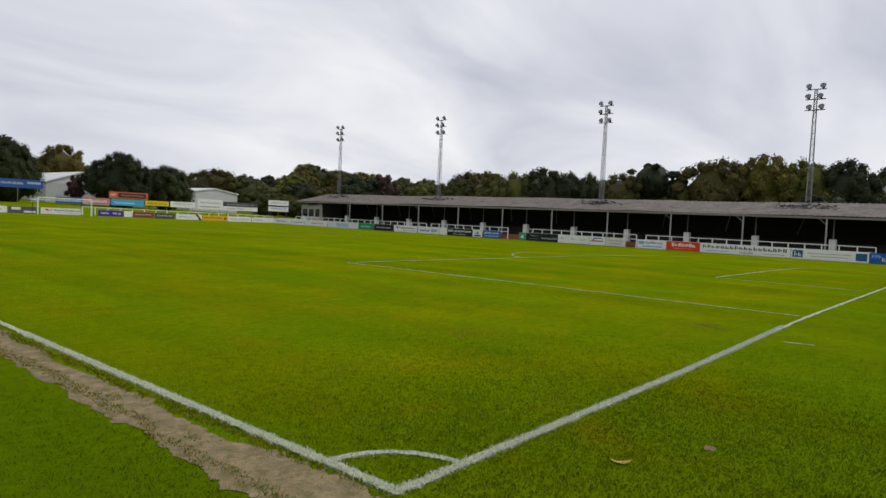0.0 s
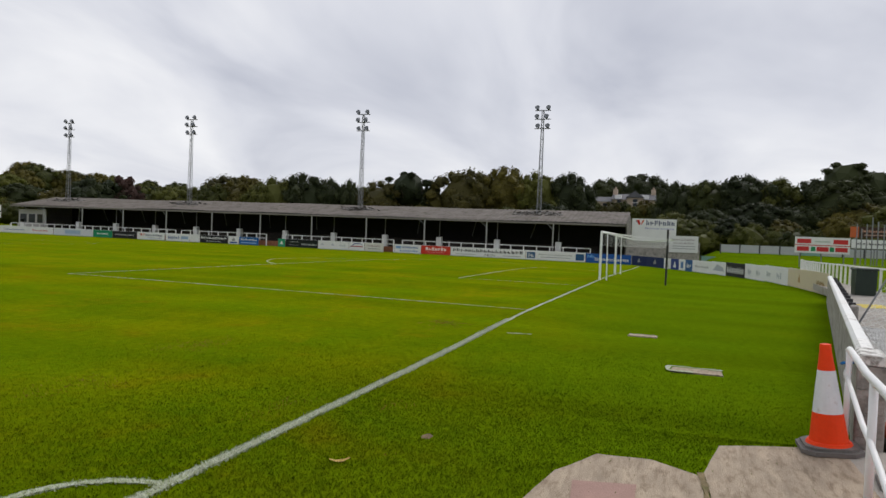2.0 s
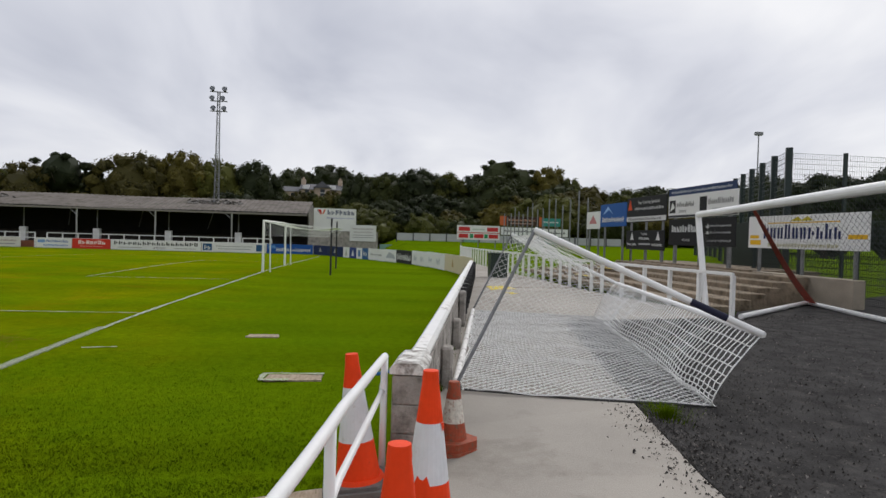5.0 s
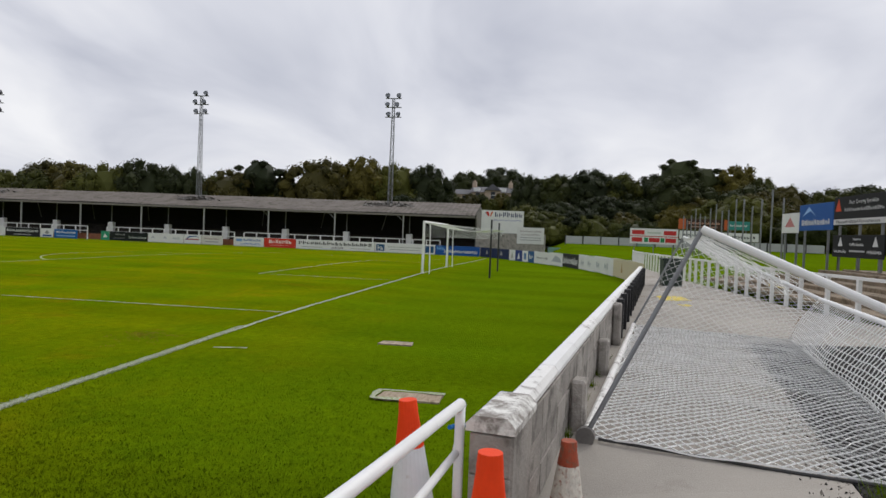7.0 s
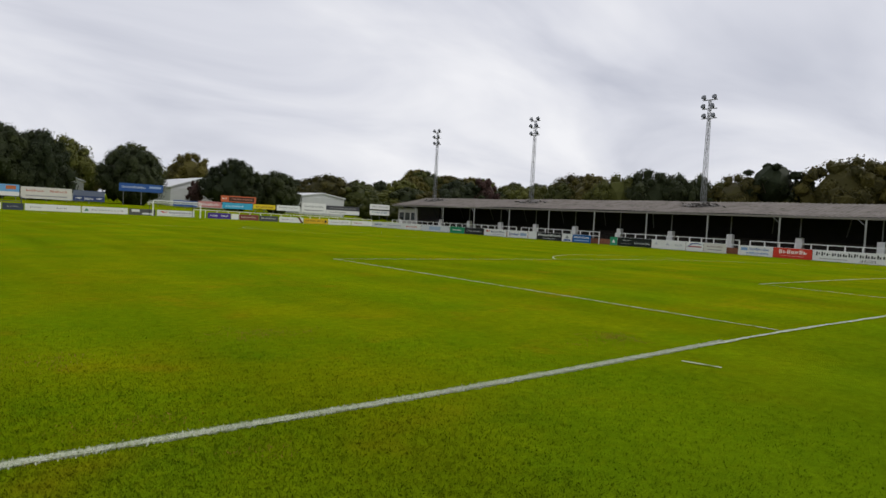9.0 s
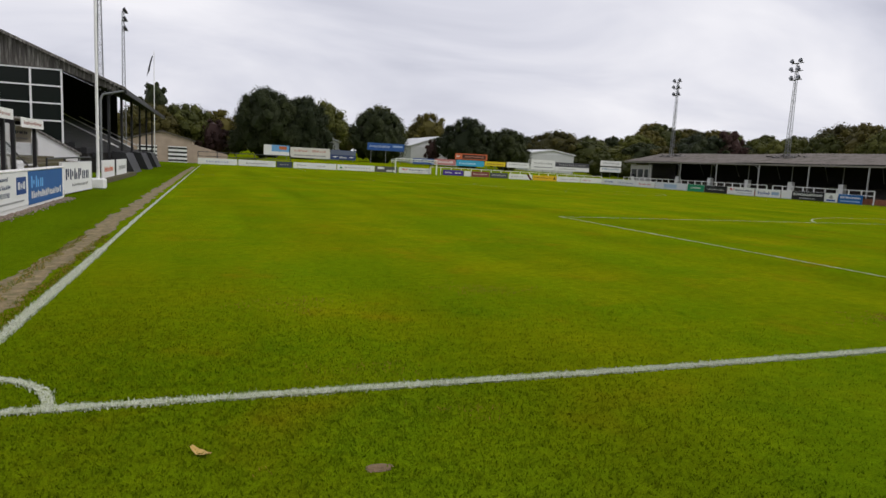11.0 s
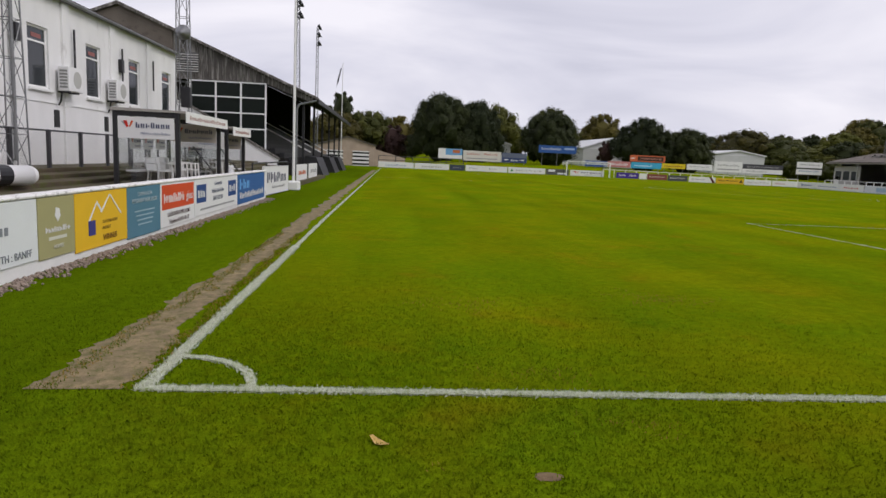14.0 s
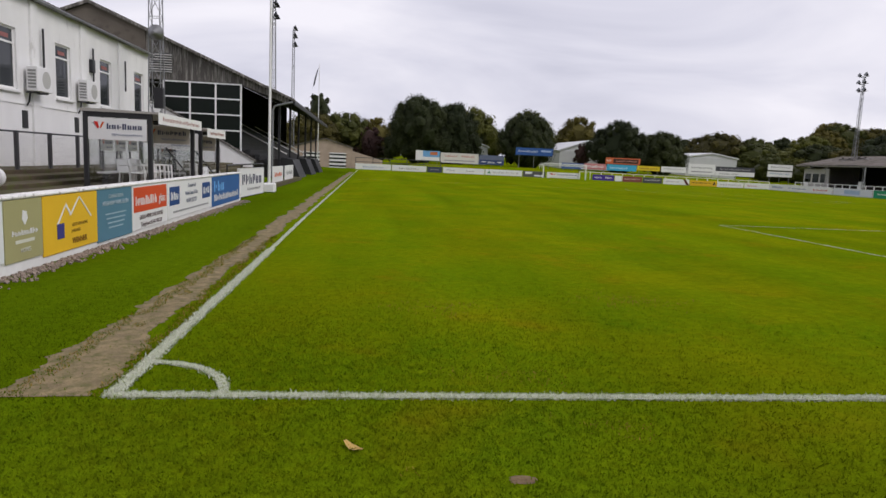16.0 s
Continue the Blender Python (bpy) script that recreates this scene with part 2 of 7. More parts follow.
TERR = mat("mossy_terrace", (0.088, 0.066, 0.042), 0.95, 1.6, 0.35, 0.6, 35, dirt=(0.075, 0.08, 0.02), dirt_at=0.52)
STEP = mat("terrace_concrete", (0.25, 0.195, 0.135), 0.95, 2.2, 0.4, 0.5, 40, dirt=(0.10, 0.075, 0.045), dirt_at=0.56)
BRICK = mat("pale_brick", (0.40, 0.31, 0.24), 0.9, 1.1, 0.2, 0.5, 30)
REDBR = mat("red_brick", (0.27, 0.105, 0.06), 0.9, 2, 0.3, 0.4, 30)
STONE = mat("house_stone", (0.44, 0.35, 0.27), 0.9, 0.8, 0.2, 0.3, 20)
SLATE = mat("slate", (0.10, 0.10, 0.11), 0.7, 1.0, 0.2, 0.3, 20)
SHEDW = mat("shed_white", (0.62, 0.63, 0.63), 0.5, 0.6, 0.06, 0.1, 10)
SHEDG = mat("shed_grey", (0.5, 0.51, 0.5), 0.6, 0.6, 0.08, 0.1, 10)
BARK = mat("bark", (0.09, 0.07, 0.05), 0.9, 3, 0.3, 0.5, 20)
LEAF = leaf_mat("leaves_green", (0.016, 0.024, 0.004), (0.105, 0.108, 0.016))
OLIVE = leaf_mat("leaves_olive", (0.024, 0.024, 0.005), (0.13, 0.108, 0.016))
LEAF2 = leaf_mat("leaves_dark", (0.010, 0.017, 0.005), (0.038, 0.046, 0.010))
LEAF3 = leaf_mat("leaves_copper", (0.035, 0.018, 0.016), (0.07, 0.035, 0.025))
ORANGE = mat("cone_orange", (0.84, 0.058, 0.008), 0.6, 6, 0.1, 0.15, 40, dirt=(0.42, 0.05, 0.015), dirt_at=0.70, spec=0.2)
SLEEVE = mat("cone_sleeve", (0.72, 0.73, 0.75), 0.35, 6, 0.08, 0.1, 40, dirt=(0.5, 0.46, 0.42), dirt_at=0.68)
WORN = mat("worn_cone_paint", (0.64, 0.60, 0.52), 0.7, 20, 0.2, 0.4, 40, dirt=(0.30, 0.11, 0.06), dirt_at=0.60)
RUSTY = mat("dirty_cone_orange", (0.36, 0.07, 0.03), 0.75, 14, 0.3, 0.3, 40, dirt=(0.2, 0.1, 0.06), dirt_at=0.56)
RUBBER = mat("grey_rubber", (0.16, 0.15, 0.14), 0.9, 6, 0.25, 0.4, 40)
NETW = mat("white_cord", (0.84, 0.84, 0.82), 0.8, 6, 0.08, 0, 40)
NETR = mat("red_cord", (0.32, 0.055, 0.03), 0.8, 6, 0.1, 0, 40)
NETD = mat("dark_cord", (0.05, 0.05, 0.05), 0.8, 6, 0.1, 0, 40)
FENCEG = mat("green_mesh", (0.02, 0.032, 0.03), 0.5, 4, 0.2, 0, 40)
BING = mat("bin_green", (0.02, 0.035, 0.025), 0.45, 4, 0.15, 0.1, 40)
PLASTIC = mat("white_plastic", (0.78, 0.78, 0.77), 0.3, 5, 0.04, 0, 30)
SEAT = mat("black_seats", (0.02, 0.02, 0.021), 0.5, 5, 0.2, 0.1, 30)
YEL = mat("yellow_paint", (0.62, 0.48, 0.03), 0.8, 5, 0.15, 0.2, 40, dirt=(0.35, 0.3, 0.15), dirt_at=0.56)
LAMP = mat("lamp_face", (0.16, 0.17, 0.19), 0.2, 5, 0.05, 0, 30)
PAINTS = {}


def paint(r, g, b, rough=0.5):
    """A board paint by its colour."""
    k = (r, g, b)
    if k not in PAINTS:
        PAINTS[k] = mat("board_paint", k, 0.65, 1.4, 0.06, 0.05, 40, spec=0.2)
    return PAINTS[k]


def glass_mat():
    m = bpy.data.materials.new("window_glass")
    m.use_nodes = True
    b = m.node_tree.nodes["Principled BSDF"]
    b.inputs["Base Color"].default_value = (0.03, 0.035, 0.04, 1)
    b.inputs["Roughness"].default_value, b.inputs["Specular IOR Level"].default_value = 0.06, 0.3
    return m


def clear_mat():
    m = bpy.data.materials.new("perspex")
    m.use_nodes = True
    nt = m.node_tree
    g, t, x = nt.nodes.new("ShaderNodeBsdfGlossy"), nt.nodes.new("ShaderNodeBsdfTransparent"), nt.nodes.new("ShaderNodeMixShader")
    g.inputs["Roughness"].default_value = 0.08
    t.inputs["Color"].default_value = (0.94, 0.95, 0.95, 1)
    x.inputs["Fac"].default_value = 0.1
    nt.links.new(t.outputs[0], x.inputs[1]); nt.links.new(g.outputs[0], x.inputs[2])
    nt.links.new(x.outputs[0], nt.nodes["Material Output"].inputs[0])
    return m


GLASS, PERSPEX = glass_mat(), clear_mat()
DULL = glass_mat()
DULL.node_tree.nodes["Principled BSDF"].inputs["Base Color"].default_value = (0.012, 0.016, 0.013, 1)
DULL.node_tree.nodes["Principled BSDF"].inputs["Roughness"].default_value = 0.25
DULL.node_tree.nodes["Principled BSDF"].inputs["Specular IOR Level"].default_value = 0.12


# ---- building helpers ----
def mesh_of(bm, material, smooth=False):
    me = bpy.data.meshes.new("mesh")
    bm.to_mesh(me)
    bm.free()
    me.materials.append(material)
    if smooth:
        me.polygons.foreach_set("use_smooth", [True] * len(me.polygons))
    return me


def part(name, bm, material, parent=None, label="", smooth=False):
    ob = new(name, mesh_of(bm, material, smooth))
    ob.parent = parent
    if label:
        ob["label"] = label
    return ob


def thing(name, at, label, category, group="", kind="", turn=0):
    ob = new(name)
    ob.matrix_world = pose(*at, 0, 0, turn)
    return tagged(ob, label, category, group, kind)


def flat_mesh(verts, faces, material, smooth=False):
    me = bpy.data.meshes.new("mesh")
    me.from_pydata(verts, [], faces)
    me.materials.append(material)
    if smooth:
        me.polygons.foreach_set("use_smooth", [True] * len(me.polygons))
    return me


def solo(name, me, label, category, kind="", at=None):
    ob = new(name, me)
    if at is not None:
        ob.matrix_world = at
    return tagged(ob, label, category, "", kind)


def box(bm, lo, hi, m=None, bevel=0.0):
    x0, y0, z0 = lo
    x1, y1, z1 = hi
    v = [bm.verts.new(p) for p in ((x0, y0, z0), (x1, y0, z0), (x1, y1, z0), (x0, y1, z0), (x0, y0, z1), (x1, y0, z1), (x1, y1, z1), (x0, y1, z1))]
    if m is not None:
        for a in v:
            a.co = m @ a.co
    fs = [bm.faces.new([v[i] for i in q]) for q in ((3, 2, 1, 0), (4, 5, 6, 7), (0, 1, 5, 4), (1, 2, 6, 5), (2, 3, 7, 6), (3, 0, 4, 7))]
    if bevel:
        bmesh.ops.bevel(bm, geom=list({e for f in fs for e in f.edges}), offset=bevel, segments=1, affect="EDGES")
    return bm


def boxb(lo, hi, m=None, bevel=0.0):
    return box(bmesh.new(), lo, hi, m, bevel)


def tube(bm, p, q, r, n=8, r2=None):
    """A closed round bar from p to q."""
    p, q = Vector(p), Vector(q)
    turn = (q - p).to_track_quat("Z", "Y").to_matrix()
    ring = []
    for c, rr in ((p, r), (q, r if r2 is None else r2)):
        ring.append([bm.verts.new(c + turn @ Vector((rr * math.cos(2 * math.pi * i / n), rr * math.sin(2 * math.pi * i / n), 0))) for i in range(n)])
    for i in range(n):
        bm.faces.new((ring[0][i], ring[0][(i + 1) % n], ring[1][(i + 1) % n], ring[1][i]))
    bm.faces.new(ring[0][::-1])
    bm.faces.new(ring[1])
    return bm


def tubeb(p, q, r, n=8, r2=None):
    return tube(bmesh.new(), p, q, r, n, r2)


def run(bm, pts, r, n=8):
    for a, c in zip(pts, pts[1:]):
        tube(bm, a, c, r, n)
    return bm


def prism(bm, outline, lo, hi, axis="y"):
    """An outline in two coordinates, pushed along the third from lo to hi."""
    def at(a, c, d):
        return {"y": (a, d, c), "x": (d, a, c), "z": (a, c, d)}[axis]
    n = len(outline)
    f, k = [bm.verts.new(at(*p, lo)) for p in outline], [bm.verts.new(at(*p, hi)) for p in outline]
    bm.faces.new(f)
    bm.faces.new(k[::-1])
    for i in range(n):
        bm.faces.new((f[i], k[i], k[(i + 1) % n], f[(i + 1) % n]))
    bmesh.ops.recalc_face_normals(bm, faces=bm.faces)
    return bm


def ss(a, c, x):
    t = min(1, max(0, (x - a) / (c - a)))
    return t * t * (3 - 2 * t)


def G(x, y):
    """The height of the turf: level by the corner, a low crown inside, falling to the far side, ramped up to the walkway."""
    z = -0.32 * ss(32, 70, x) * (1 - ss(85, 120, x) * 0.4)
    z += 0.11 * ss(5, 16, math.hypot(x, y)) * ss(-2.5, 0, y) * ss(-2, 3, x) * (1 - ss(34, 60, x)) * (1 - ss(50, 90, y))
    z += 0.27 * min(1, max(0, (-2.4 - y) / 2.6)) * (1 - ss(3.2, 4.4, x))
    z += 1.5 * ss(107.5, 116, y) * ss(4, 12, x) * (1 - ss(60, 110, x) * 0.5)
    z += max(1.3 * ss(-13, -18, y) * ss(28, 40, x) * (1 - ss(62, 80, x) * 0.4), 1.75 * ss(66, 79.5, x) * ss(-6.5, -9.5, y))
    z += 7.5 * ss(100, 160, x) * ss(-140, -20, y) + 2.0 * ss(130, 200, y)
    return z


# ---- ground ----
def steps(spans):
    out = []
    for a, c, d in spans:
        n = max(1, round((c - a) / d))
        out += [a + (c - a) * i / n for i in range(n)]
    return out + [spans[-1][1]]


gx = steps([(-900, -100, 200), (-100, -20, 20), (-20, -6, 2), (-6, 16, 0.4), (16, 40, 2), (40, 130, 5), (130, 300, 10), (300, 1500, 300)])
gy = steps([(-900, -100, 200), (-100, -30, 10), (-30, -8, 2), (-8, 10, 0.4), (10, 30, 2), (30, 130, 4), (130, 300, 40), (300, 1500, 300)])
nx = len(gx)
gv = [(x, y, G(x, y) - (0.06 if y < -5.9 - 0.2 * max(0, x - 3.4) and x < 27 else 0)) for y in gy for x in gx]
gf = [(j * nx + i, j * nx + i + 1, (j + 1) * nx + i + 1, (j + 1) * nx + i) for j in range(len(gy) - 1) for i in range(nx - 1)]
solo("ground", flat_mesh(gv, gf, GRASS, True), "mown green football turf with yellowed and worn patches", "grass pitch", "structure")


def ribbon(pts, width, lift, edge=0.0, seed=1):
    """A strip laid on the turf along a line of points, with uneven edges."""
    rnd = random.Random(seed)
    dense = []
    for (ax, ay), (cx, cy) in zip(pts, pts[1:]):
        n = max(1, int(math.hypot(cx - ax, cy - ay) / (0.05 if edge > 0.05 else 0.12 if edge else 0.4)))
        n = min(n, 420)
        dense += [(ax + (cx - ax) * i / n, ay + (cy - ay) * i / n) for i in range(n)]
    dense.append(pts[-1])
    vs, fs = [], []
    for i, (x, y) in enumerate(dense):
        ax, ay = dense[max(0, i - 1)]
        cx, cy = dense[min(len(dense) - 1, i + 1)]
        L = math.hypot(cx - ax, cy - ay) or 1
        px, py = -(cy - ay) / L, (cx - ax) / L
        for s in (-1, 1):
            w = (width(y) if callable(width) else width) / 2 + (rnd.uniform(-edge, edge) * (0.25 if edge > 0.05 else 1) + edge * 1.6 * noise.noise((x * 1.3, y * 1.3, s * 9)) + edge * 0.6 * noise.noise((x * 6, y * 6, s * 5)) if edge else 0)
            qx, qy = x + s * px * w, y + s * py * w
            vs.append((qx, qy, G(qx, qy) + lift))
        if i:
            k = 2 * i
            fs.append((k - 2, k, k + 1, k - 1))
    return vs, fs


W, L, P = 68.58, 101.5, 14.13


def goal_line(x):
    """The near goal line as it was marked, a little off square."""
    return -0.0125 * max(0, min(x, 30.6) - 9) - 0.02 * max(0, min(x, 38) - 30.6) - 0.006 * max(0, x - 38)


def line(pts, width=0.115, seed=1, chalk=None):
    vs, fs = ribbon(pts, width, 0.012, 0.012, seed)
    solo("pitch_line", flat_mesh(vs, fs, chalk or CHALK), "chalky white line painted on the turf", "pitch marking", "structure")


def arc(cx, cy, r, a0, a1, n=30):
    return [(cx + r * math.cos(radians(a0 + (a1 - a0) * i / n)), cy + r * math.sin(radians(a0 + (a1 - a0) * i / n))) for i in range(n + 1)]


line([(-0.05, 0), (4, 0), (9, 0)] + [(x, goal_line(x)) for x in (16, 24, 30.6, 38, 52, W)], 0.09, 2)
line([(0, 0.05), (0, 4), (0, 40), (0, L)], 0.10, 3)
line([(W, 0), (W, L)], 0.1, 4, FAINT)
line([(0, L), (W, L)], 0.12, 5)
line([(0, L / 2), (W, L / 2)], 0.06, 6, FAINT)
line(arc(0, 0, 0.80, 4, 86), 0.085, 7)
for gy0, s in ((0, 1), (L, -1)):
    for d, h in ((P, 16.5), (P + 11, 5.5)):
        line([(d, gy0 + s * 0.06), (d, gy0 + s * h), (W - d, gy0 + s * h), (W - d, gy0 + s * 0.06)], 0.075, 8, FAINT)
    line(arc(W / 2, gy0 + s * 11, 9.15, 37 * s, 143 * s), 0.075, 9, FAINT)
line(arc(W / 2, L / 2, 9.15, 0, 360, 60), 0.06, 10, FAINT)
line([(9.95, -0.45), (10.1, -0.95)], 0.06, 11, FAINT)

vs, fs = ribbon([(-0.43, -0.04), (-0.50, 1.5), (-0.49, 3), (-0.49, 6), (-0.47, 12), (-0.49, 25), (-0.52, 45), (-0.5, 80)], lambda y: 0.47 + 0.19 * (1 - ss(0.0, 5.0, y)), 0.006, 0.1, 12)
solo("worn_path", flat_mesh(vs, fs, DIRT), "bare brown dirt strip worn along the touchline", "dirt path", "structure")


def slab(name, outline, z, material, label, category="concrete slab", deep=0.3, edge=0.0, seed=1, tilt=None):
    """A slab with the outline given, its rim roughened."""
    rnd = random.Random(seed)
    pts = []
    for i, (x, y) in enumerate(outline):
        cx, cy = outline[(i + 1) % len(outline)]
        n = max(1, int(math.hypot(cx - x, cy - y) / 0.15)) if edge else 1
        for k in range(n):
            a, c = x + (cx - x) * k / n, y + (cy - y) * k / n
            j = edge * (noise.noise((a * 1.7, c * 1.7, seed)) * 1.6 + rnd.uniform(-0.4, 0.4)) if edge else 0
            pts.append((a + j, c + j))
    bm = bmesh.new()
    top = [bm.verts.new((x, y, tilt(x, y) if tilt else z)) for x, y in pts]
    low = [bm.verts.new((x, y, (tilt(x, y) if tilt else z) - deep)) for x, y in pts]
    f = bm.faces.new(top)
    for i in range(len(pts)):
        k = (i + 1) % len(pts)
        bm.faces.new((low[i], low[k], top[k], top[i]))
    bmesh.ops.triangulate(bm, faces=[f])
    bmesh.ops.recalc_face_normals(bm, faces=bm.faces)
    return solo(name, mesh_of(bm, material), label, category, "structure")


ZC = 0.42


def ramp_z(x, y):
    return G(x, y) + 0.012


SLAB_A = [(1.2, -2.5), (2.35, -2.72), (2.86, -3.02), (2.76, -3.5), (2.40, -3.875), (1.6, -3.885), (0.2, -3.86), (-0.4, -3.7), (-0.6, -3.0)]
SLAB_B = [(2.5, -3.9), (3.28, -4.06), (3.32, -4.4), (3.38, -5.05), (-3.8, -5.05), (-4.2, -3.9), (-0.7, -3.9), (2.0, -3.93)]
slab("apron_slab", SLAB_A, 0, APRON, "broken brown concrete slab sunk in the grass", deep=0.1, edge=0.014, seed=3, tilt=ramp_z)
slab("apron_slab", SLAB_B, 0, APRON, "ribbed brown concrete apron beside the rail", deep=0.1, edge=0.012, seed=4, tilt=ramp_z)
vs, fs = ribbon([(-0.5, -3.86), (0.2, -3.882), (1.6, -3.9), (2.0, -3.905), (2.47, -3.885)], 0.05, 0.017, 0.012, 14)
solo("slab_joint", flat_mesh(vs, fs, DIRT), "earth-filled joint between the concrete slabs", "dirt joint", "structure")
slab("inspection_cover", [(1.6, -2.95), (2.12, -2.9), (2.1, -3.4), (1.55, -3.4)], 0, mat("pink_plate", (0.36, 0.22, 0.18), 0.8, 5, 0.2, 0.6, 60), "pinkish ribbed inspection cover set in concrete", "ground cover", 0.03, 0, 6, lambda x, y: G(x, y) + 0.018)
for (x0, y0, x1, y1, m_, lab) in ((7.72, -3.65, 8.1, -4.45, APRON, "small concrete cover with a white rim"), (11.45, -2.78, 11.75, -3.38, APRON, "small brown concrete cover flush with grass")):
    slab("ground_cover", [(x0, y0), (x1, y0 - 0.04), (x1, y1), (x0, y1)], 0, m_, lab, "ground cover", 0.05, 0.02, 5, lambda x, y: G(x, y) + 0.02)
vs, fs = ribbon([(8.12, -4.46), (8.12, -3.64), (7.72, -3.62), (7.74, -4.0)], 0.09, 0.03, 0.02, 13)
solo("cover_rim", flat_mesh(vs, fs, CHALK), "white painted rim round a concrete cover", "paint mark", "structure")


def wall_y(x):
    return -5.33 - 0.19 * (x - 3.35)


walk_edge = [(-6, -6.78), (1.6, -7.14), (3.0, -7.32), (4.85, -7.66), (11.3, -8.98), (12.2, -12.9)]
def walk_z(x, y):
    """The walkway dips a little by the end of the wall."""
    return ZC - 0.14 * ss(-6.9, -5.5, y) * (1 - ss(3.7, 5.4, x))


slab("walkway", [(-12, -5.05), (3.4, -5.05), (3.4, -5.6), (4.4, wall_y(4.4)), (5.4, wall_y(5.4)), (28, wall_y(28)), (40, -10.8), (52, -12.2), (58, -13.9), (50, -12.85), (42, -12.2), (30, -12.0), (19, -12.3), (12.3, -13.2), (11.3, -8.98), (4.85, -7.66), (3.0, -7.32), (1.6, -7.14), (-12, -6.5)], ZC, CONC, "pale grey concrete walkway behind the block wall", tilt=walk_z)
slab("asphalt_yard", [(-12, -6.52), (1.6, -7.16), (3.0, -7.34), (4.85, -7.68), (11.28, -9.0), (12.28, -13.22), (13.6, -14.1), (20, -24), (-12, -30)], ZC - 0.006, ASPH, "dark loose asphalt yard scattered with grit", "asphalt")


for pts_, wide_ in (([(11.15, -6.98), (11.3, -8.98)], 0.05), ([(11.75, -9.75), (16.2, -11.65)], 0.035), ([(19.6, -8.5), (20.2, -12.2)], 0.04)):
    (ax_, ay_), (cx_, cy_) = pts_
    L_ = math.hypot(cx_ - ax_, cy_ - ay_)
    nx_, ny_ = -(cy_ - ay_) / L_ * wide_ / 2, (cx_ - ax_) / L_ * wide_ / 2
    slab("walkway_joint", [(ax_ - nx_, ay_ - ny_), (cx_ - nx_, cy_ - ny_), (cx_ + nx_, cy_ + ny_), (ax_ + nx_, ay_ + ny_)], ZC + 0.004, SOIL, "dark expansion joint across the concrete walkway", "joint", 0.003)


# ---- boards and their writing ----
def lettering(bm, u0, v0, u1, v1, n, y, seed=1, tall=0.0):
    """Plain strokes the size of n letters between two corners."""
    rnd = random.Random(seed * 7 + n)
    w = (u1 - u0) / n
    for i in range(n):
        a = u0 + i * w
        top = v1 if i == 0 else v0 + (v1 - v0) * rnd.choice((1, 0.78, 0.78))
        box(bm, (a + 0.12 * w, y, v0), (a + 0.40 * w, y + 0.003, top))
        box(bm, (a + 0.56 * w, y, v0 + (top - v0) * rnd.choice((0, 0, 0.3))), (a + 0.82 * w, y + 0.003, top - (top - v0) * rnd.choice((0, 0.2, 0.35))))
    return bm


def text_mesh(words, height, material, depth=0.002):
    cu = bpy.data.curves.new("text", "FONT")
    cu.body, cu.size, cu.extrude, cu.align_x, cu.align_y = words, height * 1.4, depth, "CENTER", "CENTER"
    cu.resolution_u = 3
    ob = bpy.data.objects.new("text", cu)
    scene.collection.objects.link(ob)
    me = bpy.data.meshes.new_from_object(ob.evaluated_get(bpy.context.evaluated_depsgraph_get()))
    bpy.data.objects.remove(ob)
    bpy.data.curves.remove(cu)
    me.materials.clear()
    me.materials.append(material)
    return me


BOARDSEED = [0]


